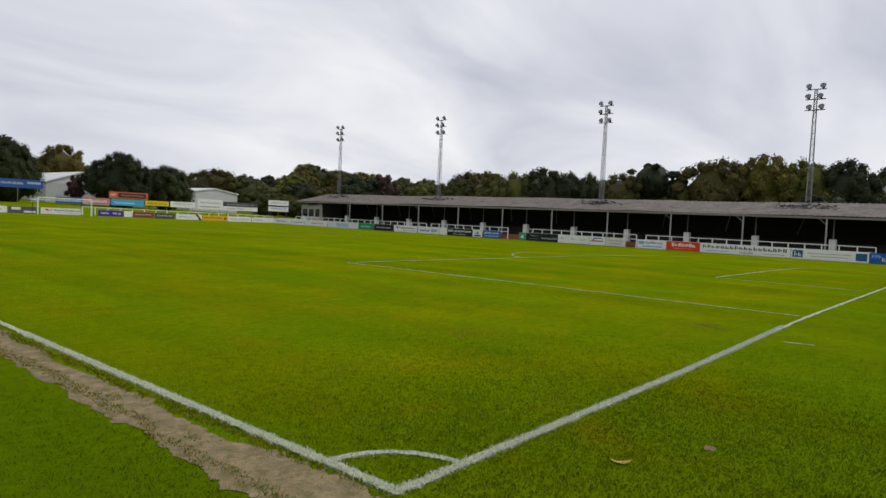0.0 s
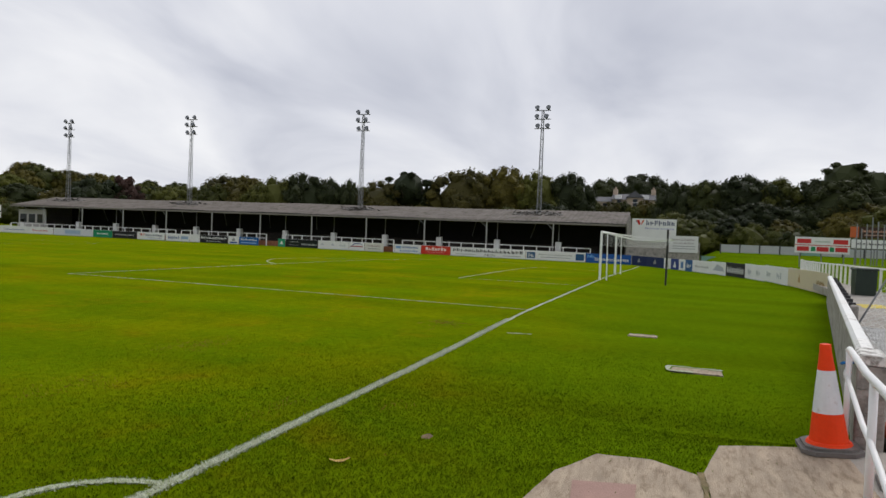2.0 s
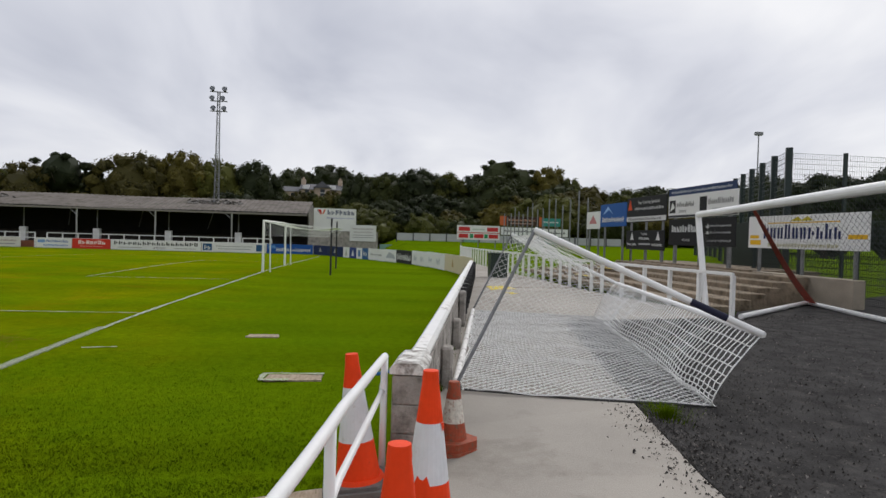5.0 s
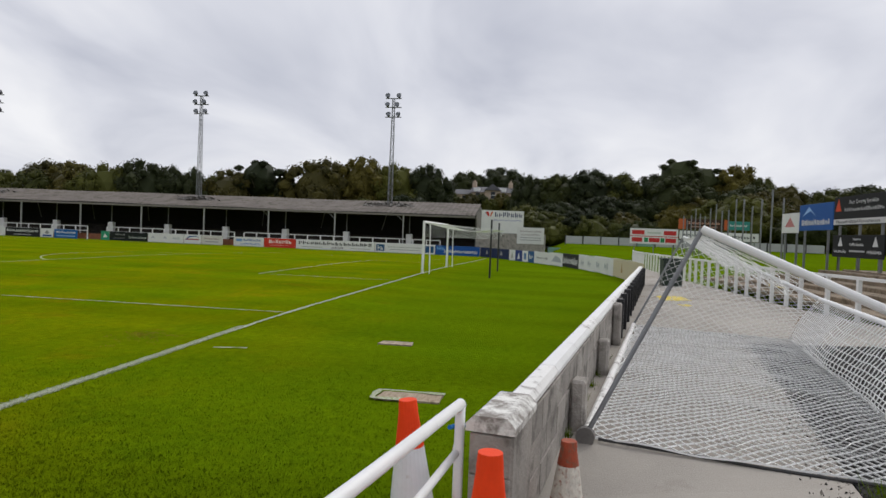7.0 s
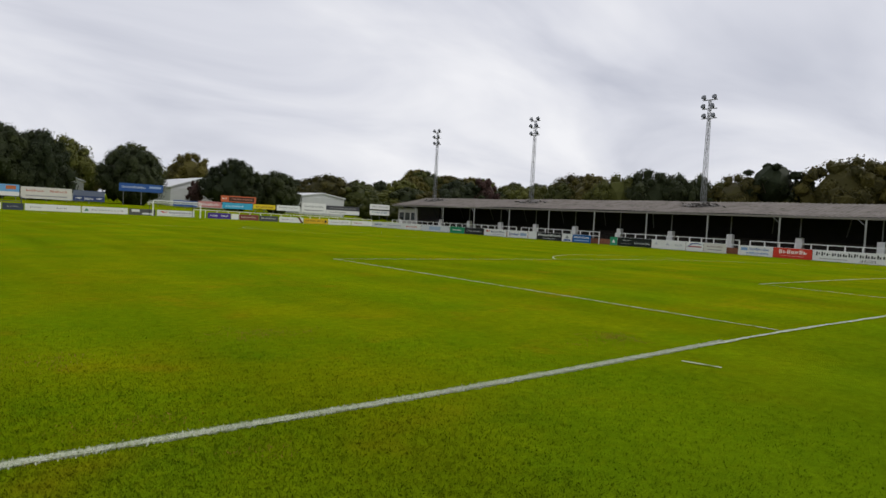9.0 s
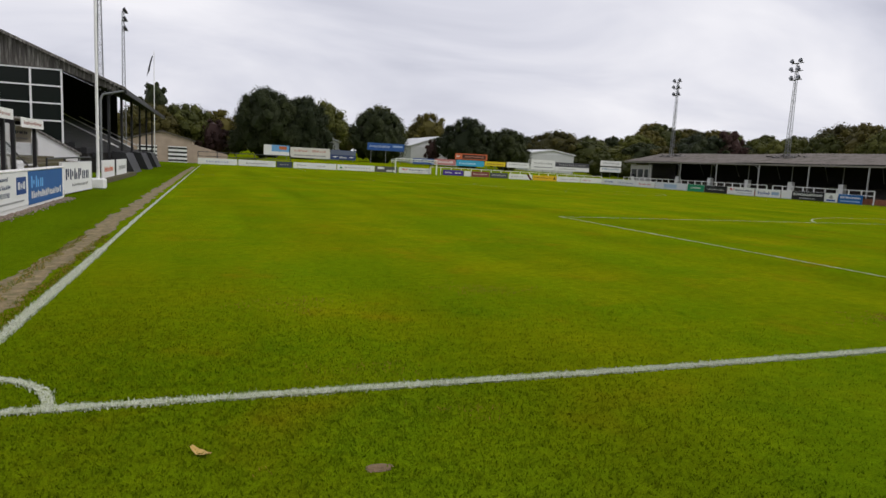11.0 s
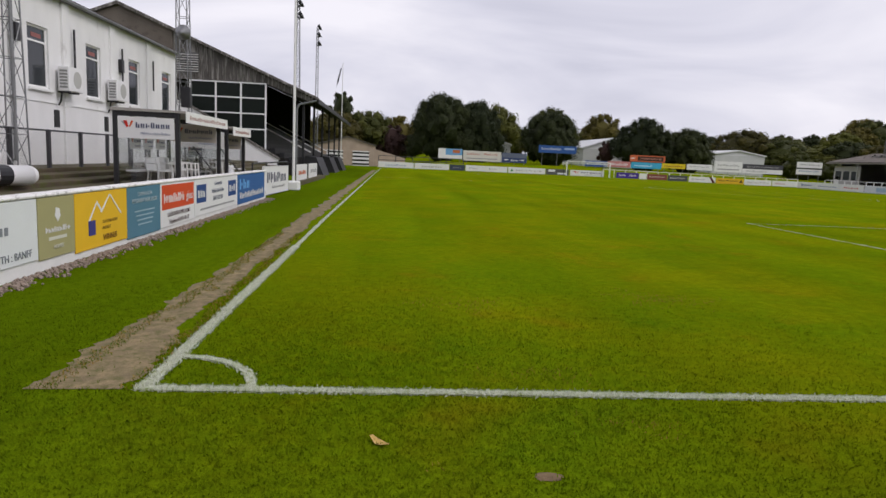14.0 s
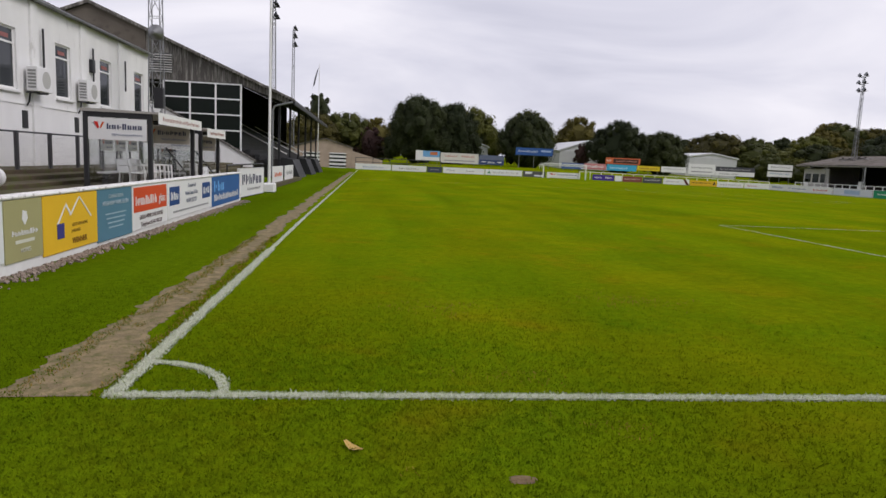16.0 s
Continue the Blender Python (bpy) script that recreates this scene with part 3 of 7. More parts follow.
def board(a, c, z0, z1, color, label, items=(), thick=0.03, group="", name="advert_board", rough=0.45, posts=0.0, frame_col=None):
    """A flat board from a to c as its reader sees it, left to right. Items by fractions of its width and height."""
    a, c = Vector((*a, z0)), Vector((*c, z0))
    d = (c - a).normalized()
    n = Vector((d.y, -d.x, 0))
    m = Matrix(((d.x, -n.x, 0, a.x), (d.y, -n.y, 0, a.y), (0, 0, 1, z0), (0, 0, 0, 1)))
    Lb, H = (c - a).length, z1 - z0
    ob = tagged(new(name), label, "advertising board", group)
    ob.matrix_world = m
    part("panel", boxb((0, 0, 0), (Lb, thick, H), None, min(0.006, thick / 4)), paint(*color, rough), ob)
    if frame_col:
        bm = bmesh.new()
        for lo, hi in (((0, 0), (Lb, 0.03)), ((0, H - 0.03), (Lb, H)), ((0, 0.03), (0.03, H - 0.03)), ((Lb - 0.03, 0.03), (Lb, H - 0.03))):
            box(bm, (lo[0], -0.012, lo[1]), (hi[0], -0.001, hi[1]))
        part("frame", bm, paint(*frame_col), ob)
    for k, it in enumerate(items):
        BOARDSEED[0] += 1
        kind, col = it[0], paint(*it[-1])
        y = -0.004 - 0.0012 * (k % 5)
        if kind == "bar":
            part("printed_field", boxb((it[1] * Lb, y, it[2] * H), (it[3] * Lb, -0.0005, it[4] * H)), col, ob)
        elif kind == "word":
            tagged(part("lettering", lettering(bmesh.new(), it[1] * Lb, it[2] * H, it[3] * Lb, it[4] * H, it[5], y - 0.003, BOARDSEED[0]), col, ob), kind="stuff")
        elif kind == "poly":
            bm = bmesh.new()
            prism(bm, [(u * Lb, v * H) for u, v in it[1]], y - 0.001, -0.0005)
            part("logo_shape", bm, col, ob)
        elif kind == "text":
            me = text_mesh(it[1], it[4] * H, col)
            w = max(v.co.x for v in me.vertices) - min(v.co.x for v in me.vertices)
            s = min(1, it[5] * Lb / w) if w else 1
            t = tagged(new("lettering", me), kind="stuff")
            t.parent = ob
            t.matrix_basis = Matrix.Translation((it[2] * Lb, y - 0.004, it[3] * H)) @ pose(0, 0, 0, 90) @ Matrix.Diagonal((s, 1, 1, 1))
    if posts:
        for u in ([0.1, 0.5, 0.9] if Lb > 3.5 else [0.15, 0.85]):
            part("post", boxb((u * Lb - 0.04, thick, -posts), (u * Lb + 0.04, thick + 0.08, H - 0.02)), STEEL, ob)
    return ob


Wt, Bk, Rd, Bl, Nv, Yl, Or, Gn, Gy = (0.72, 0.72, 0.71), (0.02, 0.02, 0.022), (0.55, 0.03, 0.02), (0.02, 0.07, 0.26), (0.012, 0.018, 0.06), (0.72, 0.42, 0.02), (0.6, 0.11, 0.03), (0.02, 0.2, 0.07), (0.3, 0.3, 0.3)
STRIPES = [("poly", [(0.06, 0.78), (0.12, 0.78), (0.17, 0.5)], Gy), ("poly", [(0.10, 0.82), (0.165, 0.82), (0.19, 0.55), (0.155, 0.5)], Rd), ("poly", [(0.2, 0.55), (0.24, 0.82), (0.28, 0.82), (0.215, 0.5)], Or)]
GLEAN = STRIPES + [("word", 0.31, 0.5, 0.93, 0.76, 7, (0.03, 0.04, 0.1)), ("word", 0.4, 0.2, 0.93, 0.32, 16, (0.25, 0.27, 0.35))]


# ---- near touchline: low wall with boards ----
def low_wall():
    w = thing("perimeter_wall", (0, 0, 0), "low white rendered wall along the touchline carrying boards", "wall", kind="structure")
    part("wall_body", boxb((-3.30, -1.6, -0.1), (-3.08, 21.0, 1.065), None, 0.015), WHITE, w)
    part("coping", boxb((-3.33, -1.6, 1.067), (-3.03, 21.0, 1.11), None, 0.012), CHIP, w)
    rnd = random.Random(4)
    bm = bmesh.new()
    for _ in range(1900):
        y = rnd.uniform(0, 21)
        x = -3.03 + abs(rnd.gauss(0, 0.15))
        r = rnd.uniform(0.012, 0.03)
        m = Matrix.Translation((x, y, 0.004 + r * 0.4)) @ Euler((rnd.random() * 6, rnd.random() * 6, 0)).to_matrix().to_4x4()
        bmesh.ops.create_cube(bm, size=r * 1.6, matrix=m)
    tagged(part("gravel_strip", bm, PEBBLE), "grey pebbles along the foot of the wall", "gravel", "", "stuff")


low_wall()
BX = -3.05


def lboard(y0, y1, z0, z1, color, label, items):
    board((BX, y0), (BX, y1), z0, z1, color, label, items, 0.022, "boards along the near touchline")


lboard(0.6, 4.44, 0.20, 1.05, (0.70, 0.73, 0.72), "white board with grey lettering on the low wall", [("word", 0.3, 0.5, 0.83, 0.66, 7, (0.22, 0.24, 0.26)), ("text", "TH : BANFF", 0.86, 0.14, 0.12, 0.26, (0.2, 0.22, 0.24))])
lboard(4.47, 5.51, 0.17, 1.055, (0.36, 0.34, 0.16), "olive green board with pale lettering on the low wall", [("word", 0.16, 0.42, 0.86, 0.51, 9, Wt), ("bar", 0.25, 0.29, 0.75, 0.345, (0.6, 0.6, 0.5)), ("text", "HOMES", 0.5, 0.17, 0.07, 0.5, (0.6, 0.6, 0.52)), ("poly", [(0.5, 0.58), (0.58, 0.68), (0.55, 0.8), (0.46, 0.82), (0.43, 0.68)], Wt)])
lboard(5.53, 7.52, 0.12, 1.055, (0.74, 0.45, 0.02), "yellow board with white roof outline on the low wall", [
    ("poly", [(0.22, 0.5), (0.36, 0.8), (0.38, 0.8), (0.25, 0.5)], Wt), ("poly", [(0.37, 0.8), (0.46, 0.62), (0.465, 0.67), (0.385, 0.84)], Wt),
    ("poly", [(0.44, 0.62), (0.62, 0.93), (0.64, 0.93), (0.47, 0.62)], Wt), ("poly", [(0.62, 0.93), (0.64, 0.93), (0.87, 0.54), (0.845, 0.54)], Wt),
    ("bar", 0.22, 0.24, 0.34, 0.5, (0.05, 0.05, 0.2)), ("text", "SCOTTISH HOME", 0.63, 0.44, 0.06, 0.46, (0.32, 0.2, 0.03)), ("text", "AWARDS", 0.55, 0.33, 0.06, 0.3, (0.32, 0.2, 0.03)), ("text", "WINNER", 0.62, 0.15, 0.11, 0.5, (0.2, 0.1, 0.02))])
lboard(7.54, 9.27, 0.08, 1.055, (0.085, 0.2, 0.27), "slate blue board with pale lettering on the low wall", [("text", "COMING SOON", 0.5, 0.85, 0.075, 0.55, (0.4, 0.5, 0.55)), ("text", "PITGAVENY PARK, ELGIN", 0.5, 0.72, 0.085, 0.86, (0.45, 0.55, 0.6))] + [("bar", 0.2 + 0.03 * k, 0.5 - 0.09 * k, 0.8 - 0.03 * k, 0.525 - 0.09 * k, (0.3, 0.42, 0.48)) for k in range(4)])
lboard(9.30, 11.68, 0.10, 1.055, Wt, "white board with an orange-red panel on the low wall", [("bar", 0.03, 0.4, 0.97, 0.96, (0.62, 0.075, 0.02)), ("word", 0.07, 0.55, 0.66, 0.76, 9, Wt), ("text", "glass", 0.82, 0.64, 0.2, 0.26, Wt), ("text", "GLASS WINDOWS DOORS", 0.5, 0.27, 0.1, 0.86, (0.1, 0.06, 0.06)), ("text", "Telephone 01343 540 222", 0.5, 0.1, 0.1, 0.88, (0.1, 0.06, 0.06))])
lboard(11.72, 16.2, 0.12, 1.05, Wt, "white board with two blue squares on the low wall", [("bar", 0.03, 0.36, 0.22, 0.86, (0.02, 0.06, 0.2)), ("word", 0.05, 0.5, 0.2, 0.72, 3, Wt), ("bar", 0.74, 0.36, 0.95, 0.86, (0.02, 0.06, 0.2)), ("word", 0.76, 0.5, 0.93, 0.72, 3, Wt), ("text", "Commercial", 0.48, 0.84, 0.12, 0.36, (0.1, 0.12, 0.18)), ("text", "Vehicle Sales & Hire", 0.48, 0.62, 0.12, 0.46, (0.1, 0.12, 0.18)), ("text", "01343 552 922", 0.48, 0.4, 0.13, 0.42, (0.1, 0.12, 0.18)), ("bar", 0.1, 0.14, 0.9, 0.19, Gy)])
lboard(16.24, 20.6, 0.10, 1.05, (0.03, 0.11, 0.3), "blue board with white lettering on the low wall", [("word", 0.05, 0.5, 0.4, 0.85, 3, (0.15, 0.4, 0.75)), ("word", 0.06, 0.18, 0.94, 0.4, 16, Wt)])
board((-3.34, 22.0), (-3.05, 26.3), 0.05, 1.22, Wt, "freestanding white board with rounded dark lettering", [("word", 0.1, 0.42, 0.9, 0.78, 6, Nv), ("word", 0.3, 0.2, 0.85, 0.3, 12, Gy)], 0.08, frame_col=(0.6, 0.6, 0.6))
for y0, col, lab in ((33.0, Wt, "small white board with red lettering before the stand"), (38.5, Wt, "small white board with grey lettering before the stand")):
    board((-3.6, y0), (-3.6, y0 + 4.4), 0.05, 1.15, col, lab, [("word", 0.15, 0.45, 0.85, 0.7, 8, Or if y0 < 35 else Gy)], 0.06)

# ---- terrace, fence and club building ----
ter = thing("terrace", (0, 0, 0), "worn brown mossy terrace steps below the club building", "terrace", kind="structure")
for i in range(7):
    x0 = -4.1 - 0.72 * i
    part("step", boxb((x0 - 0.74 - (30 if i == 6 else 0), -1.6, 0.0), (x0, 33.0 if i < 4 else 46, 0.30 + 0.125 * i), None, 0.02), TERR, ter)
part("step", boxb((-4.1, -1.6, 0.0), (-3.32, 46.0, 0.22)), TERR, ter)


def mesh_wire(w, h, gap, r, m, diamond=True):
    """A net of thin strips in a plane: u along, v up."""
    vs, fs = [], []

    def strip(p, q):
        p, q = Vector(p), Vector(q)
        d = (q - p).normalized()
        s = Vector((-d.y, d.x)) * r
        k = len(vs)
        for c in (p - s, q - s, q + s, p + s):
            vs.append(tuple(m @ Vector((c.x, 0, c.y))))
        fs.append((k, k + 1, k + 2, k + 3))
    if diamond:
        u = -h
        while u < w:
            for a in (1, -1):
                p, q = [u, 0.0], [u + h, h]
                if p[0] < 0:
                    p = [0.0, -u]
                if q[0] > w:
                    q = [w, w - u]
                if q[1] - p[1] > 0.01:
                    strip((p[0], p[1] if a > 0 else h - p[1]), (q[0], q[1] if a > 0 else h - q[1]))
            u += gap
    else:
        for i in range(int(w / gap[0]) + 1):
            strip((i * gap[0], 0), (i * gap[0], h))
        for i in range(int(h / gap[1]) + 1):
            strip((0, i * gap[1]), (w, i * gap[1]))
    return vs, fs


cf = thing("chain_fence", (-8.5, 9.6, 1.0), "low chain-link fence with dark posts on the terrace", "fence")
for k in range(8):
    part("post", boxb((-0.05, k * 2.03 - 0.06, 0), (0.05, k * 2.03 + 0.06, 1.2), None, 0.01), DARKST, cf)
part("top_rail", tubeb((0, 0, 1.17), (0, 14.2, 1.17), 0.028), DARKST, cf)
vs, fs = mesh_wire(14.2, 1.1, 0.09, 0.0028, pose(0, 0, 0.03, 0, 0, 90))
ob = new("wire_mesh", flat_mesh(vs, fs, STEEL)); ob.parent = cf


def club_building():
    b = thing("club_building", (0, 0, 0), "white rendered two-storey club building with tall windows", "building")
    y0, y1, x = -2.0, 32.2, -10.0
    wins = [(9.5, 1.3), (13.55, 1.3), (17.6, 1.3), (21.65, 1.25), (25.72, 1.3), (29.92, 1.35)]
    edges = [y0] + [e for y, w in wins for e in (y, y + w)] + [y1]
    for i in range(0, len(edges), 2):
        part("wall_pier", boxb((x - 0.3, edges[i], 0.9), (x, edges[i + 1], 6.75)), RENDER, b)
    for y, w in wins:
        part("wall_below_window", boxb((x - 0.3, y + 0.001, 0.9), (x, y + w - 0.001, 3.6)), RENDER, b)
        part("wall_above_window", boxb((x - 0.3, y + 0.001, 5.62), (x, y + w - 0.001, 6.75)), RENDER, b)
    part("end_wall", boxb((-22, y1 - 0.3, 0.9), (x - 0.302, y1, 6.75)), RENDER, b)
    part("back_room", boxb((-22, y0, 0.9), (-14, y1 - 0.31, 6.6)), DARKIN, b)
    for i, y in enumerate([1.5, 5.5, 11.7, 15.7, 19.75, 23.7, 27.75]):
        part("pilaster", boxb((x + 0.002, y, 1.0), (x + 0.09, y + 0.45, 6.7), None, 0.01), RENDER, b)
    rf = bmesh.new()
    n = 200
    for i in range(n):
        ya, yb = y0 + (y1 - y0) * i / n, y0 + (y1 - y0) * (i + 1) / n
        za, zb = (0.03, 0) if i % 2 else (0, 0.03)
        rf.faces.new([rf.verts.new(p) for p in ((x + 0.25, ya, 6.83 + za), (x + 0.25, yb, 6.83 + zb), (-18, yb, 9.0 + zb), (-18, ya, 9.0 + za))])
    part("roof", rf, ROOF, b, "grey corrugated roof sheets")
    part("gutter", tubeb((x + 0.22, y0, 6.76), (x + 0.22, y1, 6.76), 0.07), STEEL, b)
    for y, w in wins:
        wn = part("window", boxb((x - 0.12, y + 0.06, 3.7), (x - 0.10, y + w - 0.06, 5.56)), GLASS, b)
        fr = bmesh.new()
        for lo, hi in (((y, 3.6), (y + 0.07, 5.62)), ((y + w - 0.07, 3.6), (y + w, 5.62)), ((y + 0.07, 3.6), (y + w - 0.07, 3.68)), ((y + 0.07, 5.55), (y + w - 0.07, 5.62)), ((y + 0.07, 5.08), (y + w - 0.07, 5.15))):
            box(fr, (x - 0.14, lo[0], lo[1]), (x - 0.07, hi[0], hi[1]), None, 0.008)
        part("window_frame", fr, TUBE, wn)
        part("window_sill", boxb((x - 0.06, y - 0.08, 3.5), (x + 0.1, y + w + 0.08, 3.598), None, 0.015), RENDER, wn)
        # reddish reflection near the top of the pane, painted on as a thin strip
        part("sign_strip", boxb((x - 0.098, y + 0.4, 5.24), (x - 0.09, y + w - 0.3, 5.38)), paint(0.3, 0.12, 0.11), wn)
    for y in (19.0, 23.0, 14.9, 10.9):
        part("vent", boxb((x + 0.002, y + 0.1, 2.35), (x + 0.03, y + 0.45, 2.95)), BLACK, b)
    for y in (16.7, 24.6):
        part("wall_box", boxb((x + 0.002, y, 4.9), (x + 0.16, y + 0.28, 5.45), None, 0.02), BLACK, b)
    for y in (16.5, 20.5, 24.75, 28.4):
        bm = run(bmesh.new(), [(x + 0.12, y, 6.7 if y < 18 else 5.9), (x + 0.12, y, 1.2 if y < 18 else 4.5)], 0.06 if y < 18 else 0.04)
        part("downpipe", bm, STEEL if y < 18 else BLACK, b)
    part("band", boxb((x + 0.002, y0, 3.15), (x + 0.03, y1, 3.2)), RENDER, b)


club_building()


def air_unit(y):
    a = thing("air_conditioner", (-9.85, y, 3.62), "white air-conditioning unit bracketed to the building wall", "air conditioner", "wall units")
    part("casing", boxb((-0.02, 0, 0), (0.36, 1.02, 0.84), None, 0.02), PLASTIC, a)
    g = bmesh.new()
    bmesh.ops.create_circle(g, cap_ends=True, radius=0.3, segments=20, matrix=pose(0.364, 0.6, 0.42, 0, 90, 0))
    part("fan_grille", g, paint(0.45, 0.45, 0.42), a)
    for k in range(6):
        part("louvre", boxb((0.04, -0.012, 0.1 + k * 0.11), (0.3, -0.002, 0.17 + k * 0.11)), paint(0.3, 0.3, 0.29), a)
    for k in (0.2, 0.8):
        part("bracket", boxb((-0.14, k, -0.06), (0.3, k + 0.05, -0.002)), DARKST, a)
    part("pipe", run(bmesh.new(), [(0.05, 0.1, -0.05), (0.0, 0.12, -0.35), (-0.08, 0.12, -0.5)], 0.03), BLACK, a)


air_unit(19.2)
air_unit(23.2)

rs = board((-9.9, 12.6), (-9.9, 14.0), 2.2, 3.4, (0.55, 0.03, 0.02), "red sign with yellow lettering on the building", [("word", 0.2, 0.3, 0.8, 0.7, 4, Yl)], 0.03)


def lattice(at, height, half, name, label, top=None, sides=3, bays=None, taper=0.55, bar=0.03, mat_=STEEL, cat="mast"):
    """A braced mast: legs and zigzag bracing, each face of its own."""
    t = thing(name, at, label, cat)
    ang = [2 * math.pi * (k + 0.5) / sides for k in range(sides)]
    bays = bays or int(height / (half * 2.2))

    def corner(k, z):
        r = half * (1 - (1 - taper) * z / height)
        return Vector((r * math.cos(ang[k % sides]), r * math.sin(ang[k % sides]), z))
    for k in range(sides):
        part("leg", tubeb(corner(k, 0), corner(k, height), bar, 6), mat_, t)
        bm = bmesh.new()
        for i in range(bays):
            z0, z1 = height * i / bays, height * (i + 1) / bays
            a, c = (k, k + 1) if i % 2 else (k + 1, k)
            tube(bm, corner(a, z0), corner(c, z1), bar * 0.55, 4)
            tube(bm, corner(k, z1), corner(k + 1, z1), bar * 0.5, 4)
        tagged(part("bracing", bm, mat_, t), kind="stuff")
    return t


def floodlight(at, height, label, sides=4):
    t = lattice(at, height, 0.36, "floodlight_mast", label, sides=sides, bays=22, taper=0.5, bar=0.032, cat="floodlight")
    t["group"] = "floodlights"
    for row, z in enumerate((height - 2.2, height - 1.0, height + 0.1)):
        part("crossarm", boxb((-0.06, -1.0, z - 0.05), (0.06, 1.0, z + 0.05)), STEEL, t)
        for u in ((-0.68, 0.55), (-0.5, 0.7), (-0.72, 0.68))[row]:
            lm = pose(-0.25, u, z + 0.25, 0, 25, 0)
            h = bmesh.new()
            bmesh.ops.create_cone(h, cap_ends=True, segments=14, radius1=0.31, radius2=0.16, depth=0.4, matrix=lm @ pose(0, 0, 0, 0, -90, 180))
            hd = part("lamp_head", h, DARKST, t)
            f = bmesh.new()
            bmesh.ops.create_circle(f, cap_ends=True, segments=14, radius=0.28, matrix=lm @ pose(-0.205, 0, 0, 0, 90, 0))
            part("lamp_glass", f, LAMP, hd)
    return t


lattice((-8.4, 13.6, 1.0), 9.0, 0.42, "lattice_mast", "grey lattice mast standing on the terrace", sides=4, taper=0.5, bar=0.022)
tw = lattice((-7.9, 26.6, 1.05), 9.5, 0.42, "lattice_mast", "grey lattice mast with a horn loudspeaker", sides=4, taper=0.7, bar=0.024)
hs = bmesh.new()
bmesh.ops.create_cone(hs, cap_ends=True, segments=18, radius1=0.34, radius2=0.07, depth=0.5, matrix=pose(0.1, -0.55, 5.9, 100, 0, 0))
part("horn", hs, STEEL, tw)
part("platform", boxb((-0.5, -0.5, 7.9), (0.5, 0.5, 8.15)), paint(0.25, 0.12, 0.1), tw)
part("junction_box", boxb((0.1, -0.75, 2.6), (0.5, -0.45, 3.5), None, 0.02), BLACK, tw)


# ---- dugouts ----
def chair(at, turn):
    c = thing("plastic_chair", at, "white moulded plastic garden chair in the dugout", "chair", "dugout chairs", turn=turn)
    s = boxb((-0.24, -0.22, 0.42), (0.24, 0.24, 0.46), None, 0.015)
    part("seat", s, PLASTIC, c)
    part("backrest", boxb((-0.24, 0.22, 0.46), (0.24, 0.26, 0.86), pose(0, 0, 0, -8), 0.02), PLASTIC, c)
    for x in (-0.24, 0.24):
        part("armrest", boxb((x - 0.03, -0.2, 0.64), (x + 0.03, 0.24, 0.67), None, 0.01), PLASTIC, c)
        for y in (-0.2, 0.2):
            part("leg", tubeb((x, y, 0.66 if y < 0 else 0.44), (x * 1.1, y * 1.15, 0), 0.025, 6), PLASTIC, c)
    return c


def dugout(y0, y1, z, with_sign=True):
    d = thing("dugout", (0, 0, 0), "black-framed team dugout with white sign panels and perspex", "dugout", "dugouts")
    xa, xb, h = -6.02, -4.3, 2.12
    for x in (xa, xb):
        for y in (y0, y1):
            part("post", boxb((x - 0.06, y - 0.06, z), (x + 0.06, y + 0.06, z + h), None, 0.01), BLACK, d)
    for y in (y0, y1):
        part("beam", boxb((xa + 0.062, y - 0.05, z + h - 0.14), (xb - 0.062, y + 0.05, z + h)), BLACK, d)
        part("kick_rail", boxb((xa + 0.062, y - 0.03, z), (xb - 0.062, y + 0.03, z + 0.07)), BLACK, d)
        part("end_pane", boxb((xa + 0.062, y + 0.0, z + 0.072), (xb - 0.062, y + 0.012, z + h - 0.78)), PERSPEX, d)
    part("roof", prism(bmesh.new(), [(xa - 0.1, z + h + 0.003), (xb + 0.25, z + h + 0.003), (xb + 0.25, z + h + 0.06), (xa - 0.1, z + h + 0.09)], y0 - 0.1, y1 + 0.1), paint(0.35, 0.33, 0.3), d)
    f = part("fascia", boxb((xb + 0.252, y0 - 0.1, z + h - 0.26), (xb + 0.28, y1 + 0.1, z + h + 0.06)), WHITE, d)
    part("lettering", lettering(bmesh.new(), 0.2, 0.06, y1 - y0 - 0.2, 0.18, 26, 0, 3), paint(0.4, 0.25, 0.22), f)
    f.children[0].matrix_basis = pose(xb + 0.284, y0, z + h - 0.22, 0, 0, 90)
    part("back_panel", boxb((xa - 0.04, y0 + 0.062, z + 0.1), (xa - 0.02, y1 - 0.062, z + h)), PERSPEX, d)
    for k in range(1, 4):
        part("mullion", boxb((xa - 0.01, y0 + k * (y1 - y0) / 4 - 0.03, z), (xa + 0.04, y0 + k * (y1 - y0) / 4 + 0.03, z + h)), BLACK, d)
    part("bench", boxb((xa + 0.15, y0 + 0.3, z + 0.4), (xa + 0.5, y1 - 0.3, z + 0.45)), PLASTIC, d)
    part("bench_support", boxb((xa + 0.25, y0 + 0.4, z), (xa + 0.4, y1 - 0.4, z + 0.398)), DARKST, d)
    for y in (y0, y1):
        board((xa + 0.08, y - 0.052), (xb - 0.08, y - 0.052), z + h - 0.76, z + h - 0.16, Wt if y == y0 else (0.5, 0.46, 0.4), "white sign with striped logo on the dugout end", GLEAN, 0.015, name="dugout_sign")
    for k in range(3):
        yy = y0 + 0.9 + k * (y1 - y0 - 1.2) / 3
        board((xa + 0.05, yy), (xa + 0.05, yy + 0.85), z + 1.05, z + 1.45, Wt, "small white sign with striped logo inside the dugout", GLEAN, 0.01, name="dugout_sign")


